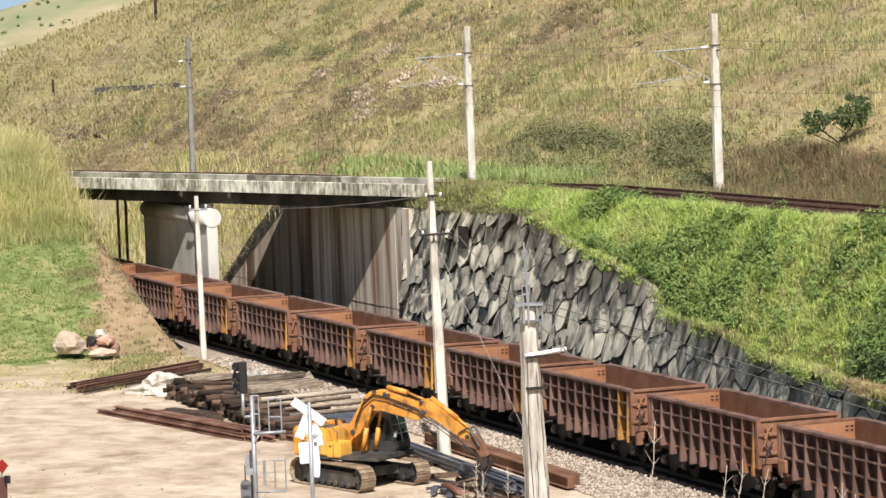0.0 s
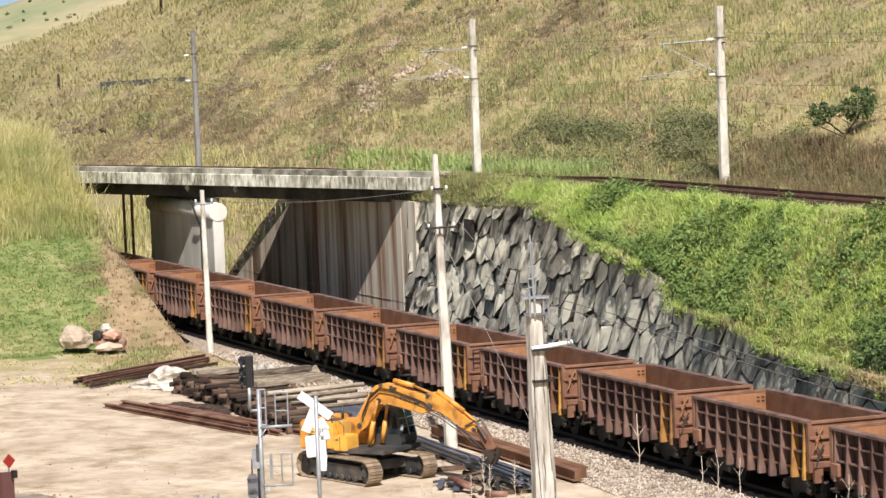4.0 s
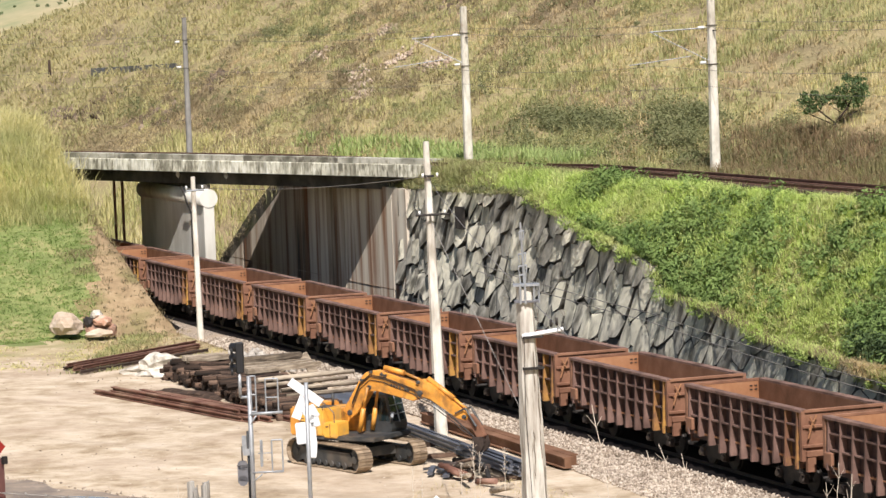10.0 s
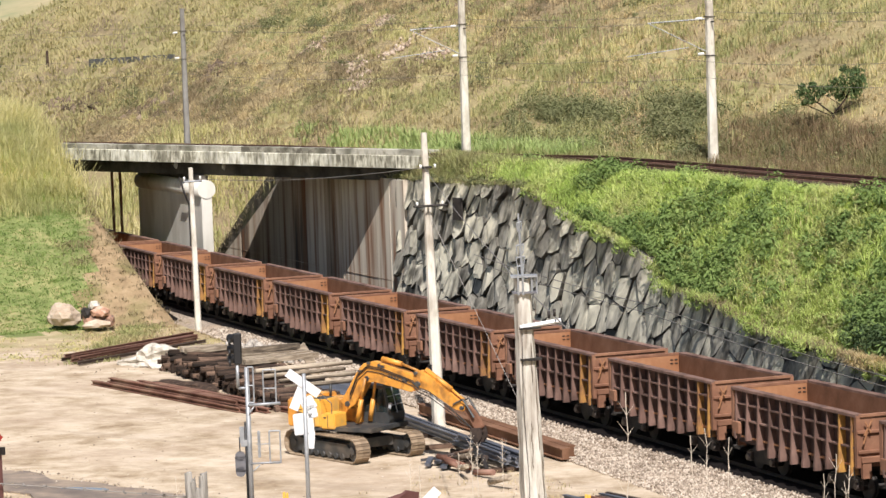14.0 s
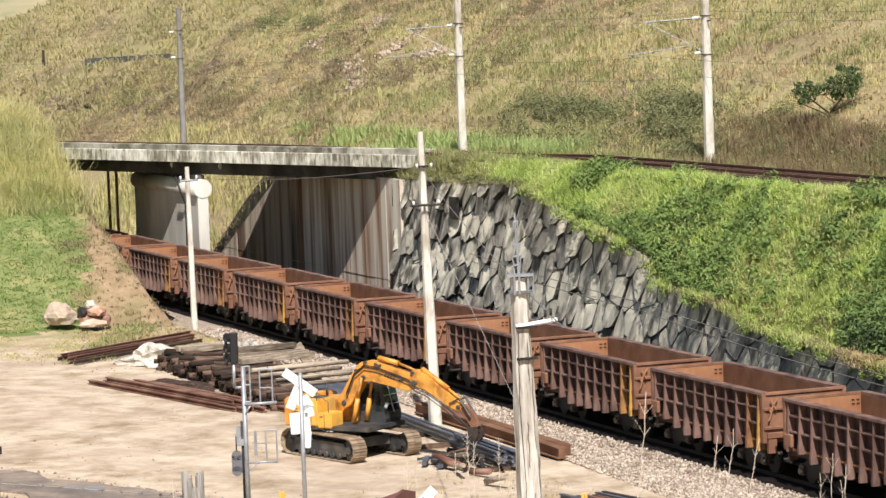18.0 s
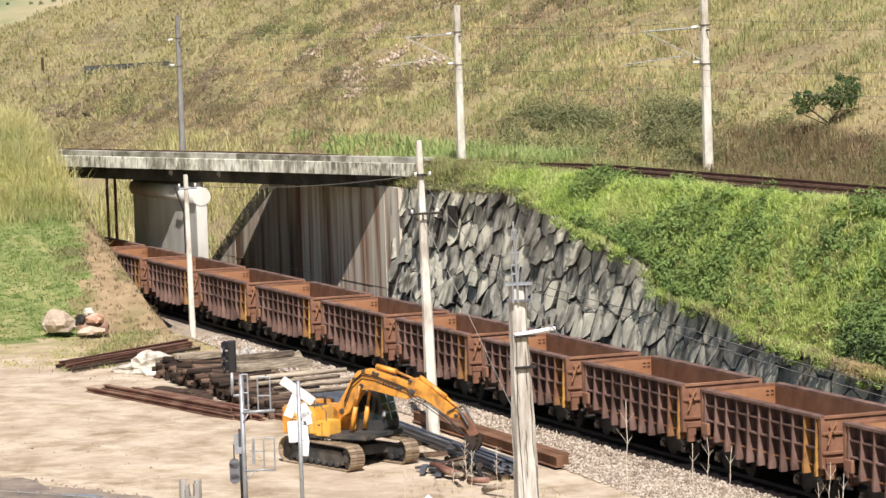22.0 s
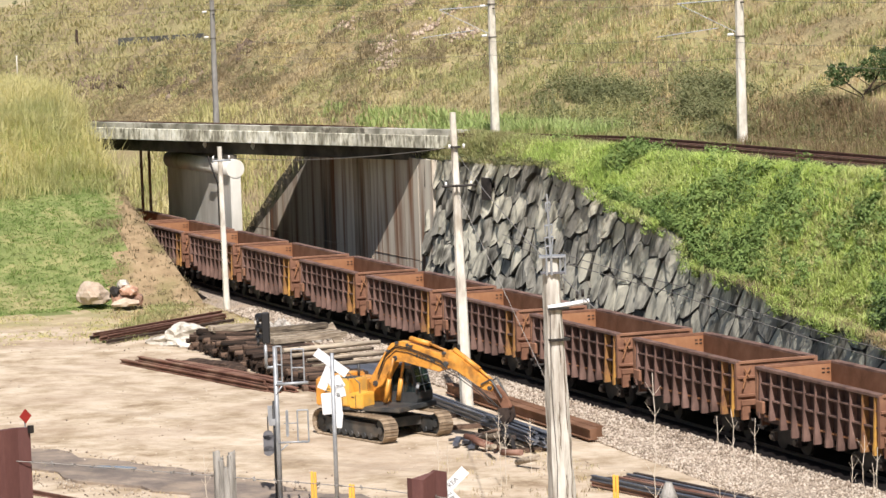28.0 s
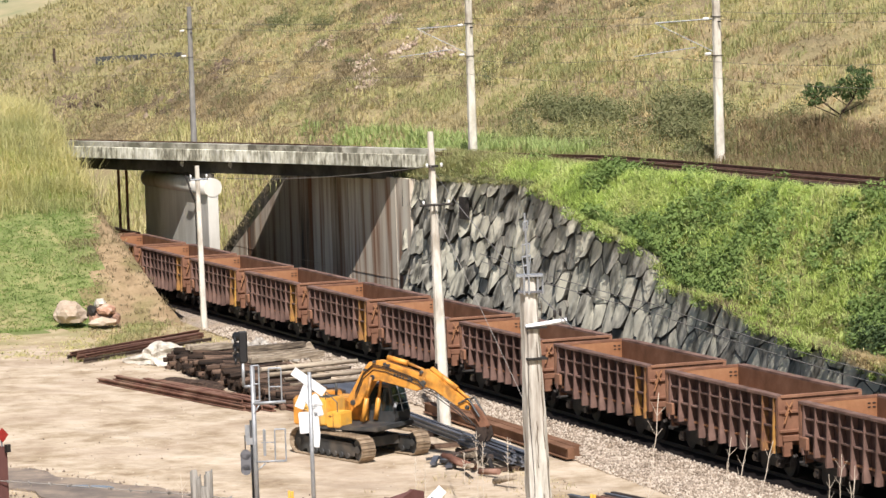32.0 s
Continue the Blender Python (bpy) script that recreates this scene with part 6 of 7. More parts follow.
def leafage(name, places, radii, material, label, category, per=60, size=0.07, seed=1, flat=0.75):
    """Leafy clumps: many small leaves about each place, as one mesh; the leaves turn outwards and up, as they do towards light."""
    rnd = np.random.RandomState(seed)
    n = len(places) * per
    d = unit(rnd.normal(0, 1, (n, 3)))
    r = np.repeat(np.asarray(radii, float), per)
    q = np.repeat(np.asarray(places, float), per, 0) + d * (r * rnd.rand(n) ** 0.45)[:, None] * np.array([1, 1, flat])
    q[:, 2] += r * flat * 0.6
    face = unit(d * 0.7 + np.array([0, 0, 0.5]) + rnd.normal(0, 0.45, (n, 3)))
    u = unit(np.cross(face, rnd.normal(0, 1, (n, 3))))
    w = np.cross(face, u)
    k = (size * rnd.uniform(0.6, 1.4, n))[:, None]
    v = np.stack((q - u * k, q - w * k * 0.5, q + u * k, q + w * k * 0.5), 1)
    f = np.array([(0, 1, 2), (0, 2, 3)])[None] + (np.arange(n) * 4)[:, None, None]
    shade = unit(d * 0.8 + np.array([0, 0, 0.5]) + face * 0.5)
    return bulk(name, v.reshape(-1, 3), f.reshape(-1, 3), material, label, category, normals=np.repeat(shade, 4, 0))


def domes(centres, members, radius, tall, height, seed):
    """Places about tuft centres, tallest in each tuft's middle: places and heights."""
    rnd = np.random.RandomState(seed)
    places, heights = [], []
    for x, y, _ in centres:
        r, h = radius * rnd.uniform(0.6, 1.4), rnd.uniform(*tall)
        for _ in range(members):
            a, k = rnd.uniform(0, math.tau), math.sqrt(rnd.rand())
            px, py = x + math.cos(a) * r * k * 1.5, y + math.sin(a) * r * k
            places.append((px, py, height(px, py)))
            heights.append(h * (1.1 - 0.65 * k))
    return np.array(places), np.array(heights)


def strew(n, seed, xr, yr, height, keep=None):
    """n places on the ground in a stretch of the plan; yr may follow x; keep thins them out."""
    rnd = np.random.RandomState(seed)
    out = []
    while len(out) < n:
        x = rnd.uniform(*xr)
        lo, hi = yr(x) if callable(yr) else yr
        y = rnd.uniform(lo, hi)
        if keep is None or rnd.rand() < keep(x, y):
            out.append((x, y, height(x, y)))
    return np.array(out)


def patch(x, y, size, seed, low=-0.1, high=0.25):
    return smooth(low, high, fuzz(x * 0.5, y, size * 0.75, seed))


def behind_wall(x):
    lo = table(x, *WALL_Y) + 0.75
    return lo, 9.3


def grasses():
    rnd = np.random.RandomState(77)
    # fresh slope over the stone wall: tufts that stand out from a short sward, duller towards the bridge
    def lush(x, y):
        return smooth(-60, -48, x + 3 * fuzz(x, y, 2.5, 12)) * (1 - 0.75 * smooth(-21, -15, x + 2 * fuzz(x, y, 2.0, 13)) * smooth(7.6, 6.2, y))
    p = strew(6500, 1, (-66, 8), behind_wall, far_height, lush)
    blades("slope_grass", p, rnd.uniform(0.14, 0.3, len(p)), FRESH, "lush fresh green grass on the slope over the wall", "grass", 12, 0.034, 0.7, 1.5, 2)
    p, h = domes(strew(2100, 101, (-58, 8), behind_wall, far_height, lambda x, y: lush(x, y) * (0.25 + patch(x, y, 1.8, 15, -0.2, 0.3))), 6, 0.3, (0.3, 0.72), far_height, 102)
    blades("slope_tufts", p, h, FRESH, "bright green tufts of tall grass on the slope", "grass", 10, 0.034, 0.3, 1.1, 103, 0.6)
    p, h = domes(strew(1500, 104, (-69, 4), behind_wall, far_height, lambda x, y: 1 - 0.93 * lush(x, y)), 6, 0.28, (0.2, 0.5), far_height, 105)
    blades("dull_slope_grass", p, h, OLIVE, "dull olive grass on the slope beside the bridge", "grass", 11, 0.034, 0.4, 1.3, 106)
    p, h = domes(strew(420, 107, (-24, 6), behind_wall, far_height, lambda x, y: patch(x, y, 4.0, 18, -0.1, 0.2) * smooth(8.6, 7.6, y)), 6, 0.35, (0.25, 0.5), far_height, 108)
    blades("fading_slope_grass", p, h, TALL, "fading yellowish grass between the green tufts", "grass", 9, 0.034, 0.4, 1.3, 109)
    p = strew(90, 3, (-58, 4), behind_wall, far_height, lambda x, y: patch(x, y, 4.0, 21, 0.1, 0.4))
    clumps = ((-35.6, 6.8, 0.9, 0.3), (-33.2, 6.7, 1.0, 0.35), (-30.5, 6.5, 1.2, 0.45), (-27.8, 6.4, 1.1, 0.4), (-25.2, 6.2, 1.0, 0.35), (-31.3, 7.7, 1.1, 0.45), (-28.6, 7.9, 1.2, 0.45), (-27.0, 7.2, 1.3, 0.45),
              (-24.6, 7.7, 1.1, 0.4), (-24.4, 6.9, 0.9, 0.35), (-38.6, 6.9, 0.6, 0.22), (-41.4, 8.2, 0.55, 0.25), (-40.7, 8.6, 0.4, 0.2), (-11.5, 5.7, 0.8, 0.25), (-10, 5.5, 0.8, 0.25), (-8.5, 5.3, 0.9, 0.3), (-17, 7.6, 1.6, 0.5), (-12, 6.9, 1.6, 0.5), (-8, 7.2, 2.0, 0.6))
    more = [(x + rnd.normal(0, a), min(9.0, y + rnd.normal(0, b))) for x, y, a, b in clumps for _ in range(34)]
    p = np.concatenate((p, [(x, max(y, table(x, *WALL_Y) + 0.55), far_height(x, max(y, table(x, *WALL_Y) + 0.55))) for x, y in more]))
    p[:, 2] += 0.12
    leafage("slope_shrubs", p, rnd.uniform(0.22, 0.55, len(p)), BUSHY, "darker leafy bushes in the slope grass", "bushes", 95, 0.075, 4, 0.85)
    p = strew(800, 63, (-50, 4), behind_wall, far_height)
    leafage("slope_herbs", p, rnd.uniform(0.12, 0.36, len(p)), HERB, "light green herbs in the slope grass", "weeds", 60, 0.06, 64)
    xs = np.concatenate((rnd.uniform(-13, 2, 30), rnd.normal(-10.8, 0.9, 60)))
    p = np.array([(x, table(x, *WALL_Y) + 0.7 + 0.5 * rnd.rand(), table(x, *WALL_TOP) + rnd.uniform(0.2, 1.0)) for x in xs])
    leafage("wall_end_shrubs", p, rnd.uniform(0.25, 0.6, len(p)), SHADY, "dark shrubs over the low end of the wall", "shrubs", 110, 0.07, 65)
    xs = rnd.uniform(-28, -4, 420)
    p = np.array([(x, table(x, *WALL_Y) + 0.1 + 0.4 * rnd.rand(), table(x, *WALL_TOP) + 0.05) for x in xs])
    blades("wall_end_dry_grass", p, rnd.uniform(0.2, 0.5, len(p)), BROWN_WEED, "dry brown grass along the wall's lower edge", "grass", 9, 0.035, 0.4, 1.2, 66)
    xs = rnd.normal(-9.6, 0.9, 420)
    p = np.array([(x, table(x, *WALL_Y) + rnd.uniform(-0.05, 0.6), table(x, *WALL_TOP) + rnd.uniform(-0.1, 0.35)) for x in xs])
    blades("cut_grass_heap", p, rnd.uniform(0.12, 0.35, len(p)), DRY, "heap of pale dry cut grass on the wall's low end", "cut grass", 10, 0.03, 0.6, 2.2, 67)
    # strip that hides the upper track beside the bridge
    p = strew(1500, 67, (-70, -40), lambda x: (8.9, 9.9), far_height, lambda x, y: smooth(-39, -50, x))
    blades("track_side_grass", p, rnd.uniform(0.3, 0.62, len(p)), OLIVE, "dull green grass beside the upper track", "grass", 10, 0.04, 0.4, 1.0, 68)
    # uneven fringe that hangs over the wall's top
    fringe = []
    while len(fringe) < 1500:
        x = rnd.uniform(-66, 6)
        if rnd.rand() < 0.2 + patch(x, 0, 1.6, 25, -0.15, 0.25):
            y = table(x, *WALL_Y) + rnd.uniform(0.05, 0.75)
            fringe.append((x, y, table(x, *WALL_TOP) + 0.03))
    p = np.array(fringe)
    for name, near, material, label in (("wall_top_grass", False, FRESH, "fresh grass hanging over the top of the wall"), ("dull_wall_top_grass", True, OLIVE, "dull grass hanging over the top of the wall")):
        q = p[(p[:, 0] < -46 + 4 * np.sin(p[:, 0] * 3)) == near]
        blades(name, q, rnd.uniform(0.25, 0.65, len(q)) * (0.5 if near else 1.0), material, label, "grass", 10, 0.036, 0.35, 1.2 if near else 1.7, 5)
    for name, near, material, label in (("wall_edge_herbs", False, HERB, "leafy herbs hanging over the wall's edge"), ("dull_wall_edge_herbs", True, DULL, "dull leafy weeds hanging over the wall's edge")):
        q = p[((p[:, 0] < -47) == near) & (rnd.rand(len(p)) < 0.16)].copy()
        q[:, 1] -= rnd.uniform(0.0, 0.1 if near else 0.45, len(q))
        q[:, 2] -= rnd.uniform(-0.15 if near else 0.0, 0.1 if near else 0.35, len(q))
        leafage(name, q, rnd.uniform(0.12, 0.34, len(q)), material, label, "weeds", 60, 0.055, 121)
    q = p[rnd.rand(len(p)) < 0.3]
    blades("wall_top_straw", q, rnd.uniform(0.2, 0.5, len(q)), BROWN_WEED, "dry straw along the edge of the wall", "grass", 8, 0.03, 0.4, 1.8, 110)
    # bank at the end of the yard
    p = strew(6500, 6, (-118, -86), (-26, -2.2), near_height, lambda x, y: 1.0 if x < -88 else 0.5)
    blades("bank_tall_grass", p, rnd.uniform(0.8, 1.7, len(p)), TALL, "tall yellow-green grass on the bank before the bridge", "grass", 15, 0.042, 0.35, 1.1, 7)
    p = strew(6500, 8, (-89, -71.5), lambda x: (-22, -3.4 - 0.26 * max(0, x + 86)), near_height)
    blades("bank_short_grass", p, rnd.uniform(0.08, 0.22, len(p)), MEADOW, "short green grass on the lower bank", "grass", 9, 0.045, 0.8, 1.3, 9)
    p = strew(420, 10, (-88, -69.5), lambda x: (-3.6 - 0.26 * max(0, x + 86), -2.4), near_height)
    blades("cut_bank_grass", p, rnd.uniform(0.12, 0.35, len(p)), BROWN_WEED, "dry brown grass on the cut bank", "grass", 7, 0.04, 0.5, 0.9, 11)
    p = strew(800, 12, (-71, -56), (-14.5, -3.6), near_height, lambda x, y: smooth(1.6, 0.2, abs(y + 8.5 + 0.45 * (x + 62))))
    blades("yard_grass", p, rnd.uniform(0.12, 0.34, len(p)), OLIVE, "thin strip of green grass in the yard", "grass", 7, 0.04, 0.6, 0.7, 13)
    p = strew(900, 136, (-74, -57), (-24, -4), near_height, lambda x, y: 0.1 + patch(x, y, 3.0, 28, -0.1, 0.3))
    blades("yard_straw_grass", p, rnd.uniform(0.08, 0.24, len(p)), TALL, "low straw-coloured grass between bank and sand", "grass", 8, 0.035, 0.7, 1.2, 137)
    p = strew(500, 14, (-70, -58), (-9, -3.0), near_height)
    blades("yard_dry_grass", p, rnd.uniform(0.1, 0.28, len(p)), DRY, "dry low grass at the yard's far end", "grass", 7, 0.04, 0.7, 0.9, 15)
    # the hill: a short sward, tufts over it, and wisps of tall seeding grass
    toe = lambda x: table(x, (-104, -91, -66, -45), (15.0, 15.5, 15.0, 14.5))
    slope = lambda x: (toe(x) - 0.4, toe(x) + 23)
    p = strew(13500, 16, (-165, 2), slope, far_height)
    blades("hill_dry_grass", p, rnd.uniform(0.16, 0.38, len(p)), DRY, "dry golden grass over the hillside", "grass", 8, 0.055, 1.0, 1.6, 17, 0.85)
    p, h = domes(strew(2700, 111, (-150, 2), slope, far_height, lambda x, y: 0.3 + patch(x, y, 3.0, 35, -0.1, 0.3)), 5, 0.4, (0.35, 0.9), far_height, 112)
    blades("hill_tufts", p, h, DRY, "tufts of dry golden grass on the hillside", "grass", 8, 0.042, 0.3, 0.65, 113, 0.8)
    p, h = domes(strew(1700, 18, (-165, 2), slope, far_height, lambda x, y: patch(x, y, 9.0, 31) * (1 - 0.85 * smooth(-90, -100, x) * smooth(-170, -150, x) * smooth(toe(x) + 9, toe(x) + 5, y))), 6, 0.5, (0.35, 0.85), far_height, 114)
    blades("hill_green_grass", p, h, HILL_GREEN, "greener grass patches on the hillside", "grass", 8, 0.042, 0.35, 0.7, 19, 0.8)
    p, h = domes(strew(750, 115, (-90, 2), lambda x: (toe(x) + 1.5, toe(x) + 16), far_height, lambda x, y: patch(x, y, 6.0, 38, -0.05, 0.3)), 6, 0.5, (0.4, 0.95), far_height, 116)
    blades("hill_olive_grass", p, h, OLIVE, "soft olive-green grass patches on the hillside", "grass", 8, 0.042, 0.35, 0.65, 117, 0.8)
    p, h = domes(strew(800, 118, (-165, 2), slope, far_height, lambda x, y: 0.1 + 0.25 * smooth(-95, -75, x) + patch(x, y, 7.0, 44, 0.0, 0.3)), 3, 0.3, (0.7, 1.25), far_height, 119)
    blades("hill_wisps", p, h, TALL, "pale wisps of tall seeding grass on the hill", "grass", 9, 0.035, 0.16, 0.45, 120, 0.6)
    p, h = domes(strew(420, 144, (-142, -84), lambda x: (toe(x) + 0.5, toe(x) + 15), far_height, lambda x, y: patch(x, y, 6.0, 71, 0.0, 0.2)), 6, 0.6, (0.3, 0.7), far_height, 145)
    blades("hill_brown_tufts", p, h, BROWN_WEED, "brown withered tufts in broad patches on the hill", "grass", 9, 0.045, 0.4, 0.8, 146, 0.8)
    p, h = domes(strew(260, 147, (-100, -20), lambda x: (toe(x) + 4, toe(x) + 20), far_height, lambda x, y: patch(x, y, 7.0, 73, 0.0, 0.2)), 6, 0.6, (0.4, 0.8), far_height, 148)
    blades("hill_soft_green_grass", p, h, HILL_GREEN, "soft green grass in broad patches on the hill", "grass", 9, 0.045, 0.4, 0.8, 149, 0.8)
    p = strew(7500, 20, (-270, -150), (6, 42), far_height)
    blades("far_hill_grass", p, rnd.uniform(0.35, 0.9, len(p)), FAR_DRY, "rough yellow-green grass on the receding hill", "grass", 8, 0.12, 0.8, 1.2, 21, 0.75)
    p = strew(1900, 22, (-130, -87), lambda x: (table(x, *WALL_Y) + 0.7, 14.0), far_height)
    blades("cutting_grass", p, rnd.uniform(0.5, 1.4, len(p)), TALL, "tall grass on the cutting beyond the bridge", "grass", 8, 0.06, 0.35, 0.6, 23)
    p = strew(520, 134, (-101, -87.6), lambda x: (8.55, 9.9), far_height)
    p[:, 2] = [table(x, *WALL_TOP) + rnd.uniform(0.0, 0.6) for x in p[:, 0]]
    blades("coping_weeds", p, rnd.uniform(0.2, 0.6, len(p)), BROWN_WEED, "brown weeds on the sloping end of the abutment", "weeds", 10, 0.04, 0.5, 1.5, 135)
    # reeds, weeds and shrubs at the foot of the hill
    p = strew(620, 24, (-104, -56), lambda x: (toe(x) - 1.8, toe(x) + 0.3), far_height, lambda x, y: 0.06 + 0.5 * smooth(-92, -86, x) + patch(x, y, 4.0, 48, -0.2, 0.2))
    blades("reeds", p, rnd.uniform(0.5, 1.1, len(p)), REED, "tall green reeds at the foot of the hill", "reeds", 11, 0.075, 0.3, 0.8, 25, 0.5)
    p = strew(560, 26, (-74, -40), lambda x: (toe(x) - 0.4, toe(x) + 3.4), far_height, lambda x, y: 0.06 + patch(x, y, 4.5, 41, -0.1, 0.3))
    leafage("hill_foot_shrubs", p, rnd.uniform(0.3, 0.85, len(p)), DULL, "dull olive shrubs at the foot of the hill", "shrubs", 85, 0.065, 27, 1.0)
    p, h = domes(strew(420, 141, (-73, -8), lambda x: (toe(x) - 2.2, toe(x) + 1.6), far_height, lambda x, y: 1.0 - 0.7 * smooth(-44, -36, x)), 5, 0.4, (0.4, 0.85), far_height, 142)
    blades("hill_foot_grass", p, h, OLIVE, "olive-green tall grass along the foot of the hill", "grass", 10, 0.042, 0.35, 0.8, 143, 0.7)
    p = strew(330, 130, (-165, -72), lambda x: (toe(x), toe(x) + 17), far_height, lambda x, y: 0.03 + patch(x, y, 5.0, 51, 0.0, 0.3))
    leafage("hill_scrub", p, rnd.uniform(0.2, 0.55, len(p)), DULL, "low dull scrub scattered over the dry hill", "shrubs", 70, 0.065, 131, 0.8)
    p = strew(1500, 28, (-44, -4), lambda x: (toe(x) - 1.0, toe(x) + 3.0), far_height)
    bush = [(x + rnd.normal(0, a), y + rnd.normal(0, 0.5)) for x, y, a in ((-178, 32.3, 2.6), (-172, 32.6, 2.0), (-146, 31.3, 1.8), (-126, 30.8, 1.0), (-141.8, 25.7, 1.4), (-150, 17.0, 2.2), (-133, 26.3, 1.2)) for _ in range(26)]
    bush = np.array([(x, y, far_height(x, y)) for x, y in bush])
    leafage("hill_bushes", bush, rnd.uniform(0.3, 0.7, len(bush)), DULL, "olive bushes standing on the hillside", "bushes", 60, 0.07, 140, 1.0)
    blades("brown_weeds", p, rnd.uniform(0.5, 1.2, len(p)), RED_WEED, "brown dry weeds behind the upper track", "weeds", 16, 0.028, 0.5, 1.3, 29)
    p = strew(620, 69, (-44, -4), lambda x: (toe(x) - 1.0, toe(x) + 3.0), far_height)
    leafage("low_shrubs", p, rnd.uniform(0.2, 0.5, len(p)), DULL, "low dull green shrubs among the brown weeds", "shrubs", 70, 0.06, 70)
    p = strew(2600, 75, (-165, -80), lambda x: (toe(x) - 4.5, toe(x)), far_height)
    blades("formation_grass", p, rnd.uniform(0.16, 0.45, len(p)), DRY, "dry grass on the shelf behind the bridge", "grass", 10, 0.045, 0.9, 1.5, 76)
    p = strew(2300, 73, (-165, -96), lambda x: (toe(x) - 3.5, toe(x) + 6.0), far_height, lambda x, y: 0.25 + patch(x, y, 4.0, 61, -0.2, 0.2))
    blades("hill_foot_weeds", p, rnd.uniform(0.2, 0.55, len(p)), BROWN_WEED, "olive-brown weeds above the cutting", "weeds", 16, 0.035, 0.8, 1.7, 74)
    p = strew(900, 30, (-160, -80), lambda x: (toe(x), toe(x) + 16), far_height, lambda x, y: patch(x, y, 5.0, 51, 0.05, 0.35))
    blades("hill_brown_weeds", p, rnd.uniform(0.25, 0.6, len(p)), BROWN_WEED, "brown weeds in patches on the hill", "weeds", 14, 0.045, 0.7, 1.5, 31)


grasses()
HILL_ROCK = surface("pale_pink_hill_rock", [(0.2, (0.2, 0.145, 0.11)), (0.5, (0.4, 0.31, 0.23)), (0.8, (0.54, 0.45, 0.36))], 0.8, rough=0.95, island=0.5, bump=0.4, bump_scale=3)
DARK_ROCK = surface("dark_violet_hill_rock", [(0.2, (0.075, 0.055, 0.04)), (0.5, (0.155, 0.115, 0.08)), (0.8, (0.27, 0.21, 0.15))], 0.8, rough=0.95, island=0.5, bump=0.4, bump_scale=3)
rnd = np.random.RandomState(5)
for seed, (x, y, wide, deep, n, size, m, what) in enumerate(((-123.5, 22.7, 1.9, 0.9, 90, 0.18, HILL_ROCK, "pale"), (-110, 21.2, 1.6, 0.7, 80, 0.18, HILL_ROCK, "pale"),
                                                              (-106.5, 20.1, 1.6, 0.7, 90, 0.18, HILL_ROCK, "pale"), (-103.5, 19.1, 1.3, 0.6, 70, 0.18, HILL_ROCK, "pale"),
                                                              (-118, 26, 1.5, 0.9, 80, 0.19, HILL_ROCK, "pale"), (-107.3, 23, 1.8, 0.7, 70, 0.18, HILL_ROCK, "pale"),
                                                              (-98.9, 22.6, 2.4, 0.9, 90, 0.18, HILL_ROCK, "pale"), (-107.3, 24.7, 1.6, 0.8, 50, 0.18, HILL_ROCK, "pale"),
                                                              (-142, 15.9, 6, 1.6, 90, 0.4, DARK_ROCK, "dark"), (-168, 16.2, 9, 1.6, 120, 0.5, DARK_ROCK, "dark"),
                                                              (-140, 20.4, 3.5, 1.2, 60, 0.4, DARK_ROCK, "dark"), (-112, 30, 10, 3, 90, 0.35, DARK_ROCK, "dark"))):
    px = x + rnd.normal(0, wide * 0.5, n)
    py = y + rnd.normal(0, deep * 0.5, n)
    pz = np.array([far_height(a, b) + (0.12 if what == "pale" else -0.02) for a, b in zip(px, py)])
    scatter_stones("hill_rocks", np.stack((px, py, pz), -1), rnd.uniform(0.4, 1.2, n) * size, m, what + " broken rock showing through the hill grass", "rocks", 60 + seed)


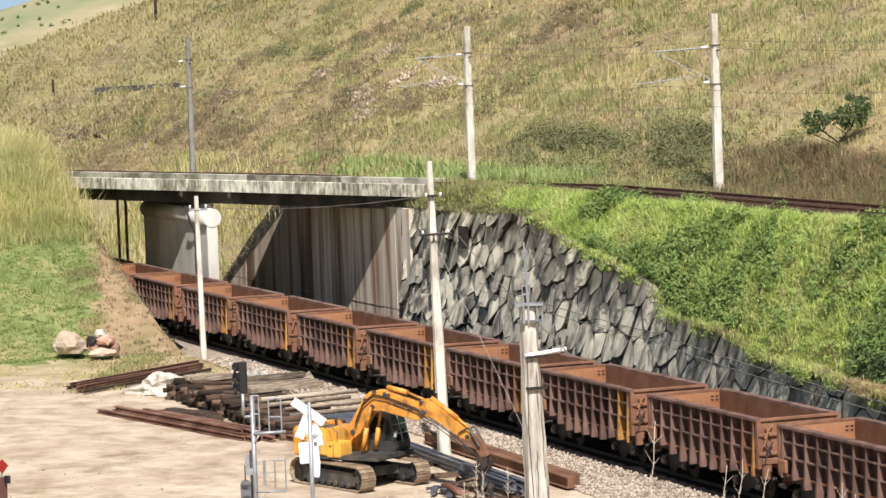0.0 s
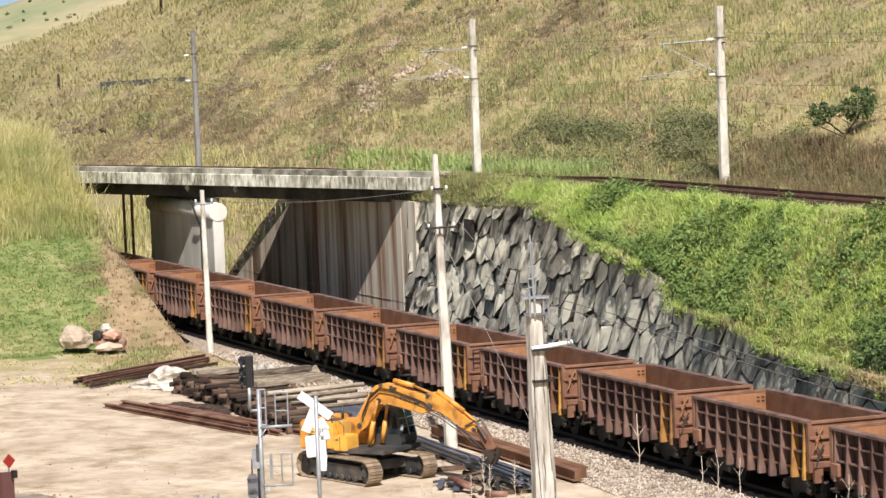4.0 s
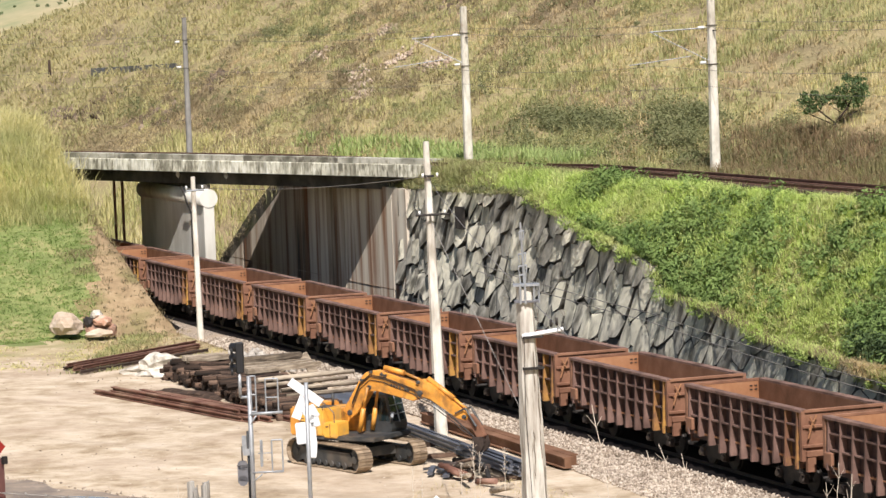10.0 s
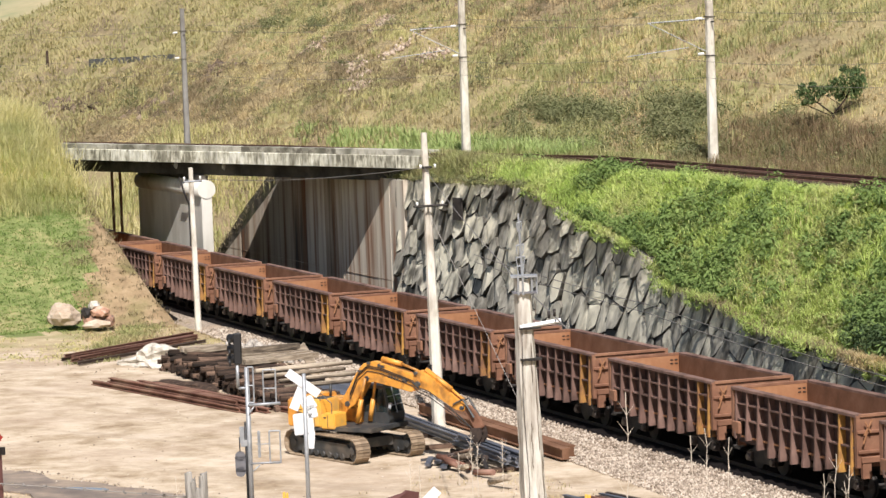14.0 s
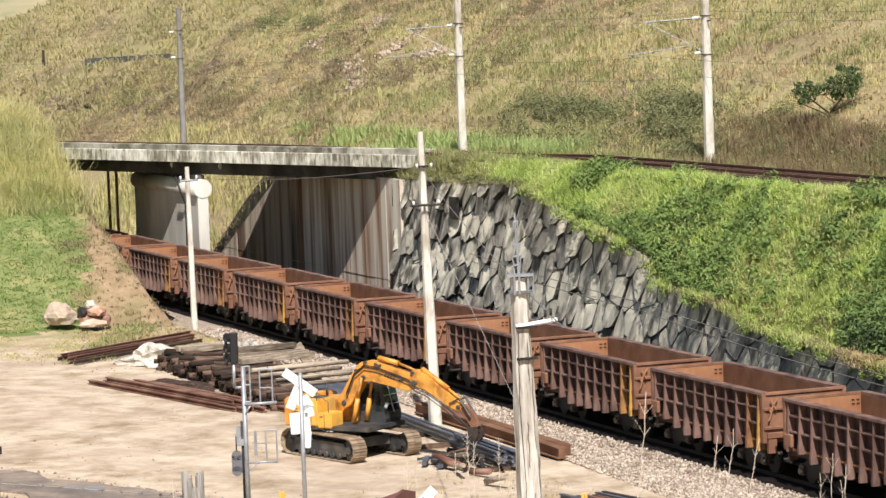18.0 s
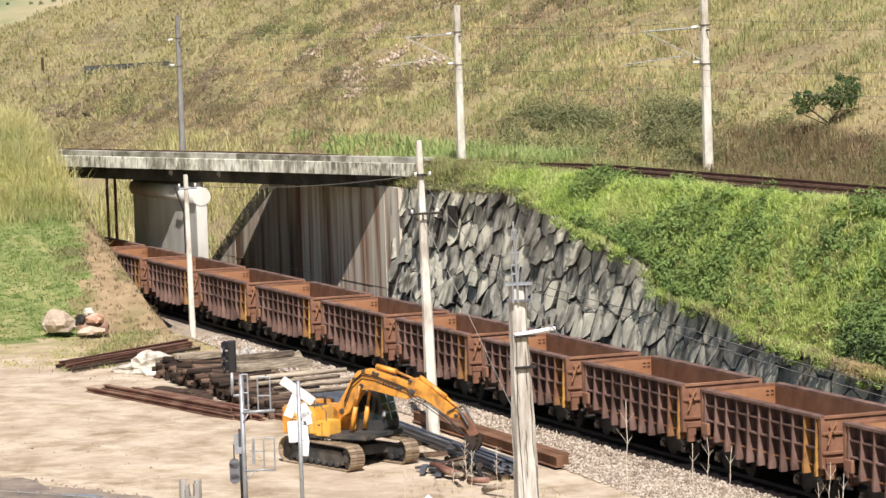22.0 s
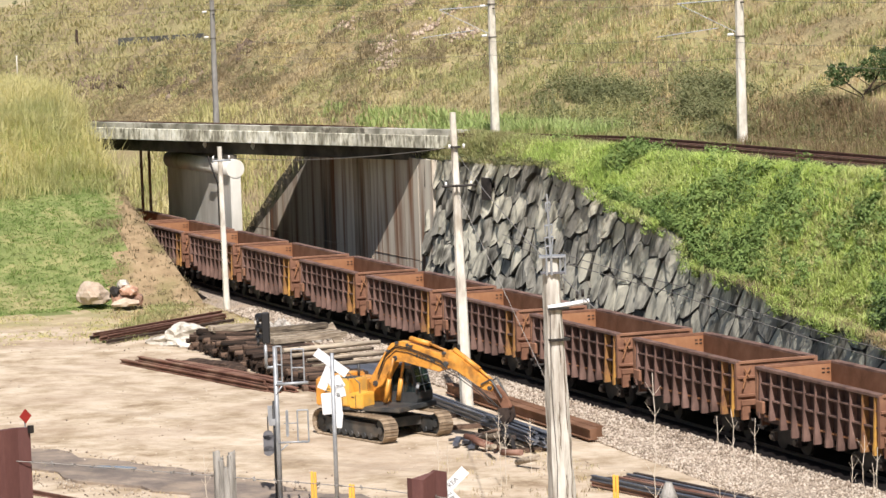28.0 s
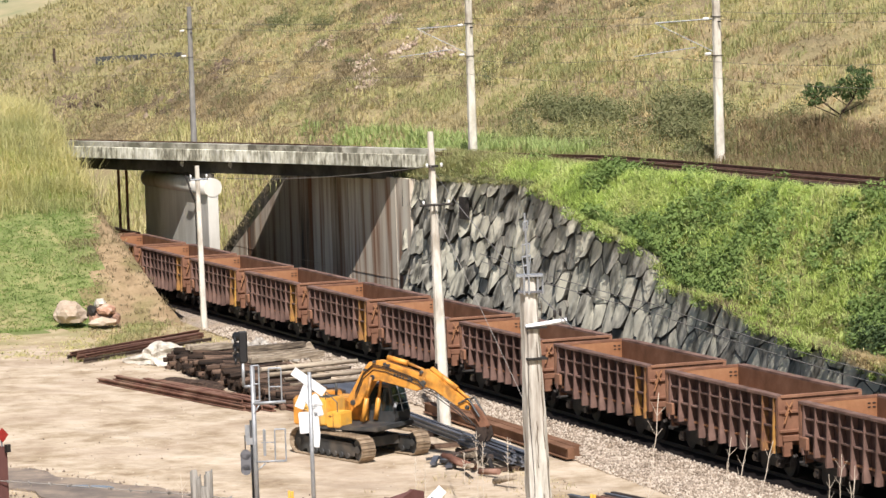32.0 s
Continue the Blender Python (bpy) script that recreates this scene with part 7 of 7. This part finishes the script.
def leafy_tree(x, y):
    """The small forked tree on the hill, its crown in leafy clumps."""
    z = far_height(x, y)
    tree = thing("small_tree", "small forked tree with dark green leafy clumps", "tree", pose(x, y, z))
    limbs = [((0, 0, -0.2), (0.05, 0.1, 0.4), 0.08, 0.06), ((0.05, 0.1, 0.4), (0.3, 0.6, 1.1), 0.055, 0.04), ((0.05, 0.1, 0.4), (-0.1, -0.6, 0.95), 0.045, 0.03), ((0.3, 0.6, 1.1), (0.3, 1.0, 1.9), 0.04, 0.015),
             ((0.3, 0.6, 1.1), (0.2, 0.3, 1.8), 0.03, 0.015), ((-0.1, -0.6, 0.95), (-0.1, -1.2, 1.5), 0.03, 0.015), ((-0.1, -0.6, 0.95), (0, -0.3, 1.6), 0.03, 0.015),
             ((0, 0.1, 0.4), (0.1, 1.2, 0.9), 0.03, 0.015), ((0, 0.1, 0.3), (0.1, -1.3, 0.9), 0.03, 0.015), ((0.1, -0.5, 0.9), (0.1, -1.5, 1.1), 0.02, 0.01), ((0.2, 0.4, 0.8), (0.2, -0.4, 1.3), 0.02, 0.01)]
    rodded("trunk", limbs, OLD_WOOD, tree, sides=7)
    rnd = np.random.RandomState(9)
    verts, faces = [], []
    clumps = [((0.25, 0.95, 1.95), 0.62), ((0.3, 0.5, 1.7), 0.45), ((0.1, 1.3, 1.6), 0.42), ((0.2, 1.05, 1.3), 0.35), ((0.1, 0.25, 1.45), 0.35), ((0, -1.15, 1.5), 0.34), ((0, -1.45, 1.35), 0.26), ((0, -0.55, 1.45), 0.28),
              ((0.1, 1.25, 2.3), 0.22), ((0, 0.75, 2.35), 0.2), ((0, -0.15, 1.5), 0.32), ((0, -0.9, 1.15), 0.3), ((0.1, 0.45, 1.2), 0.26), ((0, -1.2, 1.0), 0.26),
              ((0, -0.9, 1.75), 0.16), ((0, -1.4, 1.7), 0.16), ((0.1, 0.15, 1.85), 0.18), ((0.1, 1.55, 1.95), 0.2)]
    for c, r in clumps:
        n = int(300 * r)
        d = rnd.normal(0, 1, (n, 3))
        d /= np.linalg.norm(d, axis=1)[:, None]
        q = np.array(c) + d * r * (rnd.rand(n) ** 0.6 * 1.2)[:, None] * np.array([1, 1, 0.8])
        for p in q:
            u = rnd.normal(0, 1, 3)
            u /= np.linalg.norm(u)
            w = np.cross(u, rnd.normal(0, 1, 3))
            w /= np.linalg.norm(w)
            k = len(verts)
            u[2] = abs(u[2])
            verts += [p - u * 0.11, p + w * 0.04, p + u * 0.11, p - w * 0.04]
            faces += [(k, k + 1, k + 2), (k, k + 2, k + 3)]
    crown = bulk("crown", verts, faces, SHADY, parent=tree)
    del crown["kind"]


leafy_tree(-36.5, 17.57)


def dead_weed(base, height, seed, wide=0.25, r=0.008):
    """A bleached dead weed: one stem with upturned twigs."""
    rnd = random.Random(seed)
    weed = thing("dead_weed", "bleached dead weed with thin upright twigs", "weed", pose(*base), group="dead weeds")
    line, twigs = [Vector((0, 0, -0.05))], []
    bare = rnd.choice((4, 5, 6))
    for k in range(1, 13):
        p = Vector((rnd.uniform(-0.009, 0.009) * height, rnd.uniform(-0.009, 0.009) * height, height * k / 12))
        line.append(p)
        if bare < k < 12:
            for s in (0, 1):
                a = 2.4 * k + s * math.pi + rnd.uniform(-0.5, 0.5)
                reach = height * wide * rnd.uniform(0.2, 0.5) * (1.25 - k / 16)
                q = p + Vector((math.cos(a) * reach, math.sin(a) * reach, reach * rnd.uniform(0.9, 1.6)))
                twigs.append((p - (p - line[-2]) * 0.1, q))
    bm = bmesh.new()
    tube(bm, line, r * 0.7, 5)
    part("stem", bm, DEAD, weed)
    for p, q in twigs:
        rodded("twig", [(p, q, r * 0.5, r * 0.22)], DEAD, weed, sides=5)
    return weed


for i, (x, y, h) in enumerate(((-8.8, -12.7, 1.6), (-7.7, -11.0, 2.4), (-8.1, -10.65, 2.0), (-9.8, -9.1, 1.8), (-12.0, -9.8, 1.1), (-9.0, -12.3, 1.3))):
    dead_weed((x, y, -0.35), h, 40 + i, 0.32, 0.014)
for i, (x, y, top) in enumerate(((57.8, -38.9, 11.7), (59.69, -33.81, 11.82), (59.72, -33.7, 11.72), (59.66, -33.9, 11.66), (59.75, -33.76, 11.6))):
    g = near_height(x, y)
    dead_weed((x, y, g), top - g - (0.14 if i else 0), 60 + i, 0.18, 0.0036)
# the weeds that sway in the wind: place, top, how far they give
SWAYING = []
for i, (x, y, top, give) in enumerate(((59.05, -35.41, 12.25, 1.0), (59.26, -34.93, 11.88, 1.3), (59.3, -34.82, 11.93, 1.36), (59.37, -34.65, 11.85, 1.42))):
    g = near_height(x, y)
    SWAYING.append((dead_weed((x, y, g), top - g, 80 + i, 0.16, 0.005 if i == 0 else 0.004), (x, y, g), top - g, give))
p = strew(500, 50, (52, 66), (-44, -33), near_height)
blades("fence_grass", p, np.random.RandomState(3).uniform(0.15, 0.4, len(p)), DRY, "dry grass below the fence", "grass", 7, 0.012, 0.4, 0.7, 33)

p = strew(260, 132, (-14, 3), (-13.5, -6.8), near_height, lambda x, y: 0.1 + patch(x, y, 2.5, 70, -0.1, 0.3))
blades("sand_straw", p, np.random.RandomState(4).uniform(0.1, 0.35, len(p)), DRY, "sparse dry straw growing from the sand", "grass", 7, 0.016, 0.4, 0.9, 133)

p = strew(500, 138, (-30, 0), lambda x: (-28.6 + 0.415 * (x + 30), -26.9 + 0.415 * (x + 30)), near_height)
blades("verge_straw", p, np.random.RandomState(6).uniform(0.05, 0.16, len(p)), DRY, "short dry straw between road and siding", "grass", 7, 0.016, 0.8, 1.3, 139)

# dry brush lying on the bank
p = strew(40, 71, (-82, -79), (-6.2, -5.0), near_height)
blades("dry_brush", p, np.random.RandomState(8).uniform(0.3, 0.6, len(p)), BROWN_WEED, "dry brown brush heap on the green bank", "brush", 12, 0.03, 0.8, 1.8, 72)

# far off: a rounded green hill with scattered trees, and the dark fence on the near hill
def far_ridge(y):
    return RIDGE_Z + 0.28 * (y - RIDGE_Y) if y < 400 else RIDGE_Z + 0.28 * (400 - RIDGE_Y)


RIDGE_Y, RIDGE_Z = 157.0, 30.8
FAR_GREEN = surface("far_pasture", [(0.34, (0.17, 0.2, 0.1)), (0.46, (0.3, 0.28, 0.155)), (0.58, (0.4, 0.33, 0.2)), (0.7, (0.46, 0.38, 0.25))], 0.03, 8.0, rough=0.95, bump=0.0, stain=(0.17, 0.23, 0.12), stain_scale=0.016, stain_amount=0.5)
bm = bmesh.new()
rows = []
for i in range(41):
    row = []
    for j in range(31):
        x, y = -480 - 28 * i, -220 + 26 * j
        ridge = far_ridge(y)
        z = -2 + (max(ridge, 4) + 1.5 * fuzz(x, y, 90)) * smooth(-480, -820, x) * smooth(-1080, -840, x)
        row.append(bm.verts.new((x, y, z)))
    rows.append(row)
for a, b in zip(rows[:-1], rows[1:]):
    for j in range(30):
        bm.faces.new((a[j], a[j + 1], b[j + 1], b[j])).smooth = True
bmesh.ops.recalc_face_normals(bm, faces=bm.faces[:])
tagged(part("backdrop_hill", bm, FAR_GREEN), "distant rounded pasture hill", "hill", kind="structure")
rnd = np.random.RandomState(15)
pts = []
for _ in range(260):
    x, y = rnd.uniform(-820, -560), rnd.uniform(60, 230)
    ridge = far_ridge(y)
    pts.append((x, y, -2 + (max(ridge, 4) + 1.5 * fuzz(x, y, 90)) * smooth(-480, -820, x)))
leafage("distant_trees", np.array(pts), rnd.uniform(0.45, 1.1, len(pts)), SHADY, "scattered trees on the distant hill", "trees", 60, 0.22, 35, 0.9)
screen = thing("hillside_fence", "row of dark weathered panels along the hillside", "fence")
for k in range(13):
    x = -181 + 2.05 * k
    y = 21.2 + 0.03 * k
    boxed("panel", (x, y, 11.9 + 0.035 * k), (1.95, 0.08, 0.95), DISC_GREY, screen)
for x, y, h in ((-196.9, 31.2, 2.6), (-194.9, 20.5, 1.9)):
    bm = bmesh.new()
    rod(bm, (0, 0, -0.3), (0, 0, h), 0.16, 0.12, 8)
    rest("hill_post", bm, OLD_WOOD, "dark wooden post standing on the hill", "post", pose(x, y, far_height(x, y)))
bm = bmesh.new()
rod(bm, (0, 0, -0.3), (0, 0, 2.5), 0.07, 0.06, 8)
box(bm, (0, 0, 2.52), (0.16, 0.16, 0.06))
rest("boundary_post", bm, POLE_CONCRETE, "thin pale concrete post on the far slope", "post", pose(-198.3, 15.5, far_height(-198.3, 15.5)))
SKY_GLOW = bpy.data.materials.new("hazy_sky")
SKY_GLOW.use_nodes = True
shine = SKY_GLOW.node_tree.nodes.new("ShaderNodeEmission")
shine.inputs["Color"].default_value = (0.32, 0.43, 0.56, 1)
SKY_GLOW.node_tree.links.new(shine.outputs[0], SKY_GLOW.node_tree.nodes["Material Output"].inputs["Surface"])
bm = bmesh.new()
box(bm, (-3900, 800, 350), (4, 5000, 900))
tagged(part("backdrop_sky", bm, SKY_GLOW), "pale blue sky low over the distant hill", "sky", kind="structure")

# ---- the ore train ----
PITCH, LENGTH, WIDTH, RIM = 10.0, 8.526, 3.1, 2.75
RIBS = [-3.95 + 0.79 * k for k in range(11)]


def wagon(kind="one"):
    """One ore wagon; kind: what hangs on its leading end, one lever, two levers or a brake frame."""
    w = thing("ore_wagon", "rust-brown ribbed steel ore wagon, empty, on the rails", "wagon", group="wagons of the ore train")
    hl, hw = LENGTH / 2, WIDTH / 2
    inside = hw - 0.3
    # sheets
    boxed("floor", (0, 0, 1.12), (LENGTH - 0.2, WIDTH - 0.3, 0.06), RUST_INSIDE, w)
    for s in (-1, 1):
        boxed("side_sheet", (0, s * (inside + 0.01), 1.88), (LENGTH - 0.1, 0.04, 1.58), RUST_SIDE, w)
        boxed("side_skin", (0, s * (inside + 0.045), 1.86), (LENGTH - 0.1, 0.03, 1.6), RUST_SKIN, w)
        boxed("top_chord", (0, s * (hw - 0.15), RIM - 0.05), (LENGTH, 0.3, 0.1), RUST, w, bevel=0.012)
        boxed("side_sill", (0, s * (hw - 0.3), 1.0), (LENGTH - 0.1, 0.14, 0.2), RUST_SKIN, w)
        for z in (2.22, 1.7):
            boxed("stiffener", (0, s * (hw - 0.14), z), (LENGTH - 0.5, 0.2, 0.05), RUST, w)
        e = s
        boxed("end_sheet", (e * (hl - 0.06), 0, 1.92), (0.04, WIDTH - 0.2, 1.62), RUST_INSIDE, w)
        boxed("end_skin", (e * (hl - 0.025), 0, 1.92), (0.03, WIDTH - 0.22, 1.62), RUST_END, w)
        boxed("end_chord", (e * (hl - 0.02), 0, RIM - 0.05), (0.14, WIDTH - 0.24, 0.1), RUST_END, w, bevel=0.012)
        for z, d in ((2.2, 0.1), (1.58, 0.12)):
            boxed("end_beam", (e * (hl + 0.03), 0, z), (d, WIDTH - 0.1, 0.1), RUST_END, w, bevel=0.015)
        boxed("head_stock", (e * (hl + 0.02), 0, 1.34), (0.2, WIDTH - 0.3, 0.2), RUST_END, w, bevel=0.02)
        for c in (-1, 1):
            boxed("end_leg", (e * (hl + 0.01), c * (hw - 0.34), 1.0), (0.16, 0.3, 0.5), RUST_END, w, bevel=0.015)
            boxed("corner_post", (e * (hl - 0.05), c * (hw - 0.09), 1.9), (0.16, 0.14, 1.6), RUST_END, w)
            boxed("step", (e * (hl - 0.25), c * (hw - 0.06), 0.72), (0.34, 0.06, 0.05), BLACK_STEEL, w)
            rodded("step_hanger", [((e * (hl - 0.25), c * (hw - 0.06), 0.72), (e * (hl - 0.25), c * (hw - 0.06), 1.1), 0.025)], BLACK_STEEL, w, sides=5)
        boxed("coupler", (e * (hl + 0.4), 0, 0.95), (0.72, 0.24, 0.24), BLACK_STEEL, w, bevel=0.04)
    # handbrake lever and its shadowed bracket on one end
    if kind == "frame":
        rodded("brake_frame", [((hl + 0.12, y, z), (hl + 0.12, q, r), 0.025) for y, z, q, r in ((-1.3, 2.5, -1.0, 2.5), (-1.0, 2.5, -1.0, 1.75), (-1.0, 1.75, -1.3, 1.75), (-1.3, 1.75, -1.3, 2.5), (-1.3, 2.1, -1.0, 2.1))],
               BLACK_STEEL, w, "dark steel frame of the brake", 6)
    for drop in {"one": (0.0,), "two": (0.0, 0.6), "frame": ()}[kind]:
        bm = bmesh.new()
        for a, b in (((-1.04, 2.55), (-1.3, 2.12)), ((-1.26, 2.5), (-1.1, 2.2)), ((-1.22, 2.2), (-1.34, 1.86))):
            d = Vector((0, b[0] - a[0], b[1] - a[1]))
            box(bm, (hl + 0.12, (a[0] + b[0]) / 2, (a[1] + b[1]) / 2 - drop), (0.04, 0.045, d.length + 0.04), Matrix.Rotation(math.atan2(-d.y, d.z), 3, "X"))
        part("brake_lever", bm, GREASY_BROWN if drop else RUST_INSIDE, w)
    for y, z in product((0.95, 1.13), (2.37, 2.5)):
        boxed("bracket_plate", (-hl + 0.09, y, z), (0.025, 0.1, 0.035), BLACK_STEEL, w)
    for s in (-1, 1):
        boxed("end_bracket", (-hl + 0.35, s * (hw - 0.02), 1.42), (0.5, 0.12, 0.42), RUST_END, w, bevel=0.03)
    # ribs: plates that widen downwards, the outer ones shorter
    for s in (-1, 1):
        for k, x in enumerate(RIBS):
            low = 1.06 if k in (0, 1) else (0.84 if k in (2, 8) else 0.68 if k < 9 else 0.84)
            yellow = (k >= 9)
            bm = bmesh.new()
            y0, y1, y2 = s * (hw - 0.26), s * (hw - 0.03), s * (hw + 0.045)
            vs = []
            for z, t, yo in ((RIM - 0.1, 0.035, y1), (low + 0.5, 0.042, (y1 + 2 * y2) / 3), (low + 0.16, 0.06, y2), (low, 0.06, y2)):
                vs.append([bm.verts.new(p) for p in ((x - t, y0, z), (x + t, y0, z), (x + t, yo, z), (x - t, yo, z))])
            for a, b in zip(vs[:-1], vs[1:]):
                for i in range(4):
                    bm.faces.new((a[i], a[(i + 1) % 4], b[(i + 1) % 4], b[i]))
            bm.faces.new(vs[0])
            bm.faces.new(vs[-1][::-1])
            bmesh.ops.recalc_face_normals(bm, faces=bm.faces[:])
            part("rib", bm, YELLOW_WORN if yellow else RUST, w, "rib with a worn yellow band" if yellow else "")
    boxed("centre_sill", (0, 0, 0.92), (LENGTH, 0.5, 0.36), BLACK_STEEL, w)
    for e in (-1, 1):
        bogie = boxed("bogie", (e * 2.85, 0, 0.62), (0.5, 2.0, 0.26), BLACK_STEEL, w)
        for s in (-1, 1):
            bm = bmesh.new()
            slab(bm, [(e * 2.85 + a, b) for a, b in ((-1.1, 0.5), (-0.6, 0.3), (0.6, 0.3), (1.1, 0.5), (1.1, 0.62), (0.5, 0.78), (-0.5, 0.78), (-1.1, 0.62))], "y",
                 s * 1.05 - 0.08, s * 1.05 + 0.08)
            part("side_frame", bm, BLACK_STEEL, bogie)
        for a in (-0.85, 0.85):
            bm = bmesh.new()
            x = e * 2.85 + a
            for s in (-1, 1):
                rod(bm, (x, s * 0.74, 0.42), (x, s * 0.87, 0.42), 0.42, sides=20)
                rod(bm, (x, s * 0.72, 0.42), (x, s * 0.75, 0.42), 0.45, sides=20)
                rod(bm, (x, s * 0.88, 0.42), (x, s * 1.2, 0.42), 0.11, sides=8)
            rod(bm, (x, -0.8, 0.42), (x, 0.8, 0.42), 0.08)
            part("wheelset", bm, BLACK_STEEL, bogie)
            for s in (-1, 1):
                bm = bmesh.new()
                rod(bm, (x, s * 1.2, 0.44), (x, s * 1.3, 0.44), 0.13, 0.11, 12)
                box(bm, (x, s * 1.16, 0.46), (0.3, 0.14, 0.3))
                part("axle_box", bm, WHEEL_STEEL, bogie, "worn grey axle box")
        for s in (-1, 1):
            bm = bmesh.new()
            for a in (-0.14, 0.0, 0.14):
                rod(bm, (e * 2.85 + a, s * 1.07, 0.36), (e * 2.85 + a, s * 1.07, 0.6), 0.055, sides=8)
            part("spring", bm, WHEEL_STEEL, bogie)
    return w


def travelled(t):
    """Metres that the train has come by t seconds; it gains a little speed."""
    return 4.753 + 8.2366 * t + 0.0116 * t ** 2 - 0.000229 * t ** 3 + 3.38e-6 * t ** 4


TIMES = (0, 2, 4, 6, 8, 10, 12, 14, 16, 18, 20, 22, 24, 26, 28, 30, 32)
first_wagon = wagon()
two_levers, framed = wagon("two"), wagon("frame")
WAGONS = [(first_wagon, 7), (two_levers, 0), (framed, 8)]
WAGONS += [(copy_thing(two_levers if k < 7 else first_wagon, pose(0, 0, 0)), k) for k in range(-1, 40) if k not in (0, 7, 8)]


# wind: seconds, and metres by which a tall weed's head is off its middle
WIND = ((0, 0.22), (1, 0.06), (2, 0.15), (3, -0.24), (4.5, 0.1), (6, 0.0), (7, 0.25), (8, 0.22), (9, -0.14), (10, -0.28), (11, 0.03), (12, -0.17), (13, 0.0), (14, 0.02), (15.5, 0.1), (17, -0.12),
        (18, 0.22), (19, 0.0), (20, 0.03), (22, 0.07), (24, 0.12), (25, 0.1), (26.5, 0.0), (28, 0.01), (30, -0.21), (31, 0.08), (32, 0.25))


def motions():
    axis = Vector((math.cos(radians(159.4)), math.sin(radians(159.4)), 0))
    for weed, base, tall, give in SWAYING:
        walk(weed, [(t, Matrix.Translation(base) @ Matrix.Rotation(math.atan2(give * off, tall), 4, axis)) for t, off in WIND])
    for w, k in WAGONS:
        walk(w, [(t, pose(travelled(t) - PITCH * k + LENGTH / 2, 0, 0)) for t in TIMES])


motions()
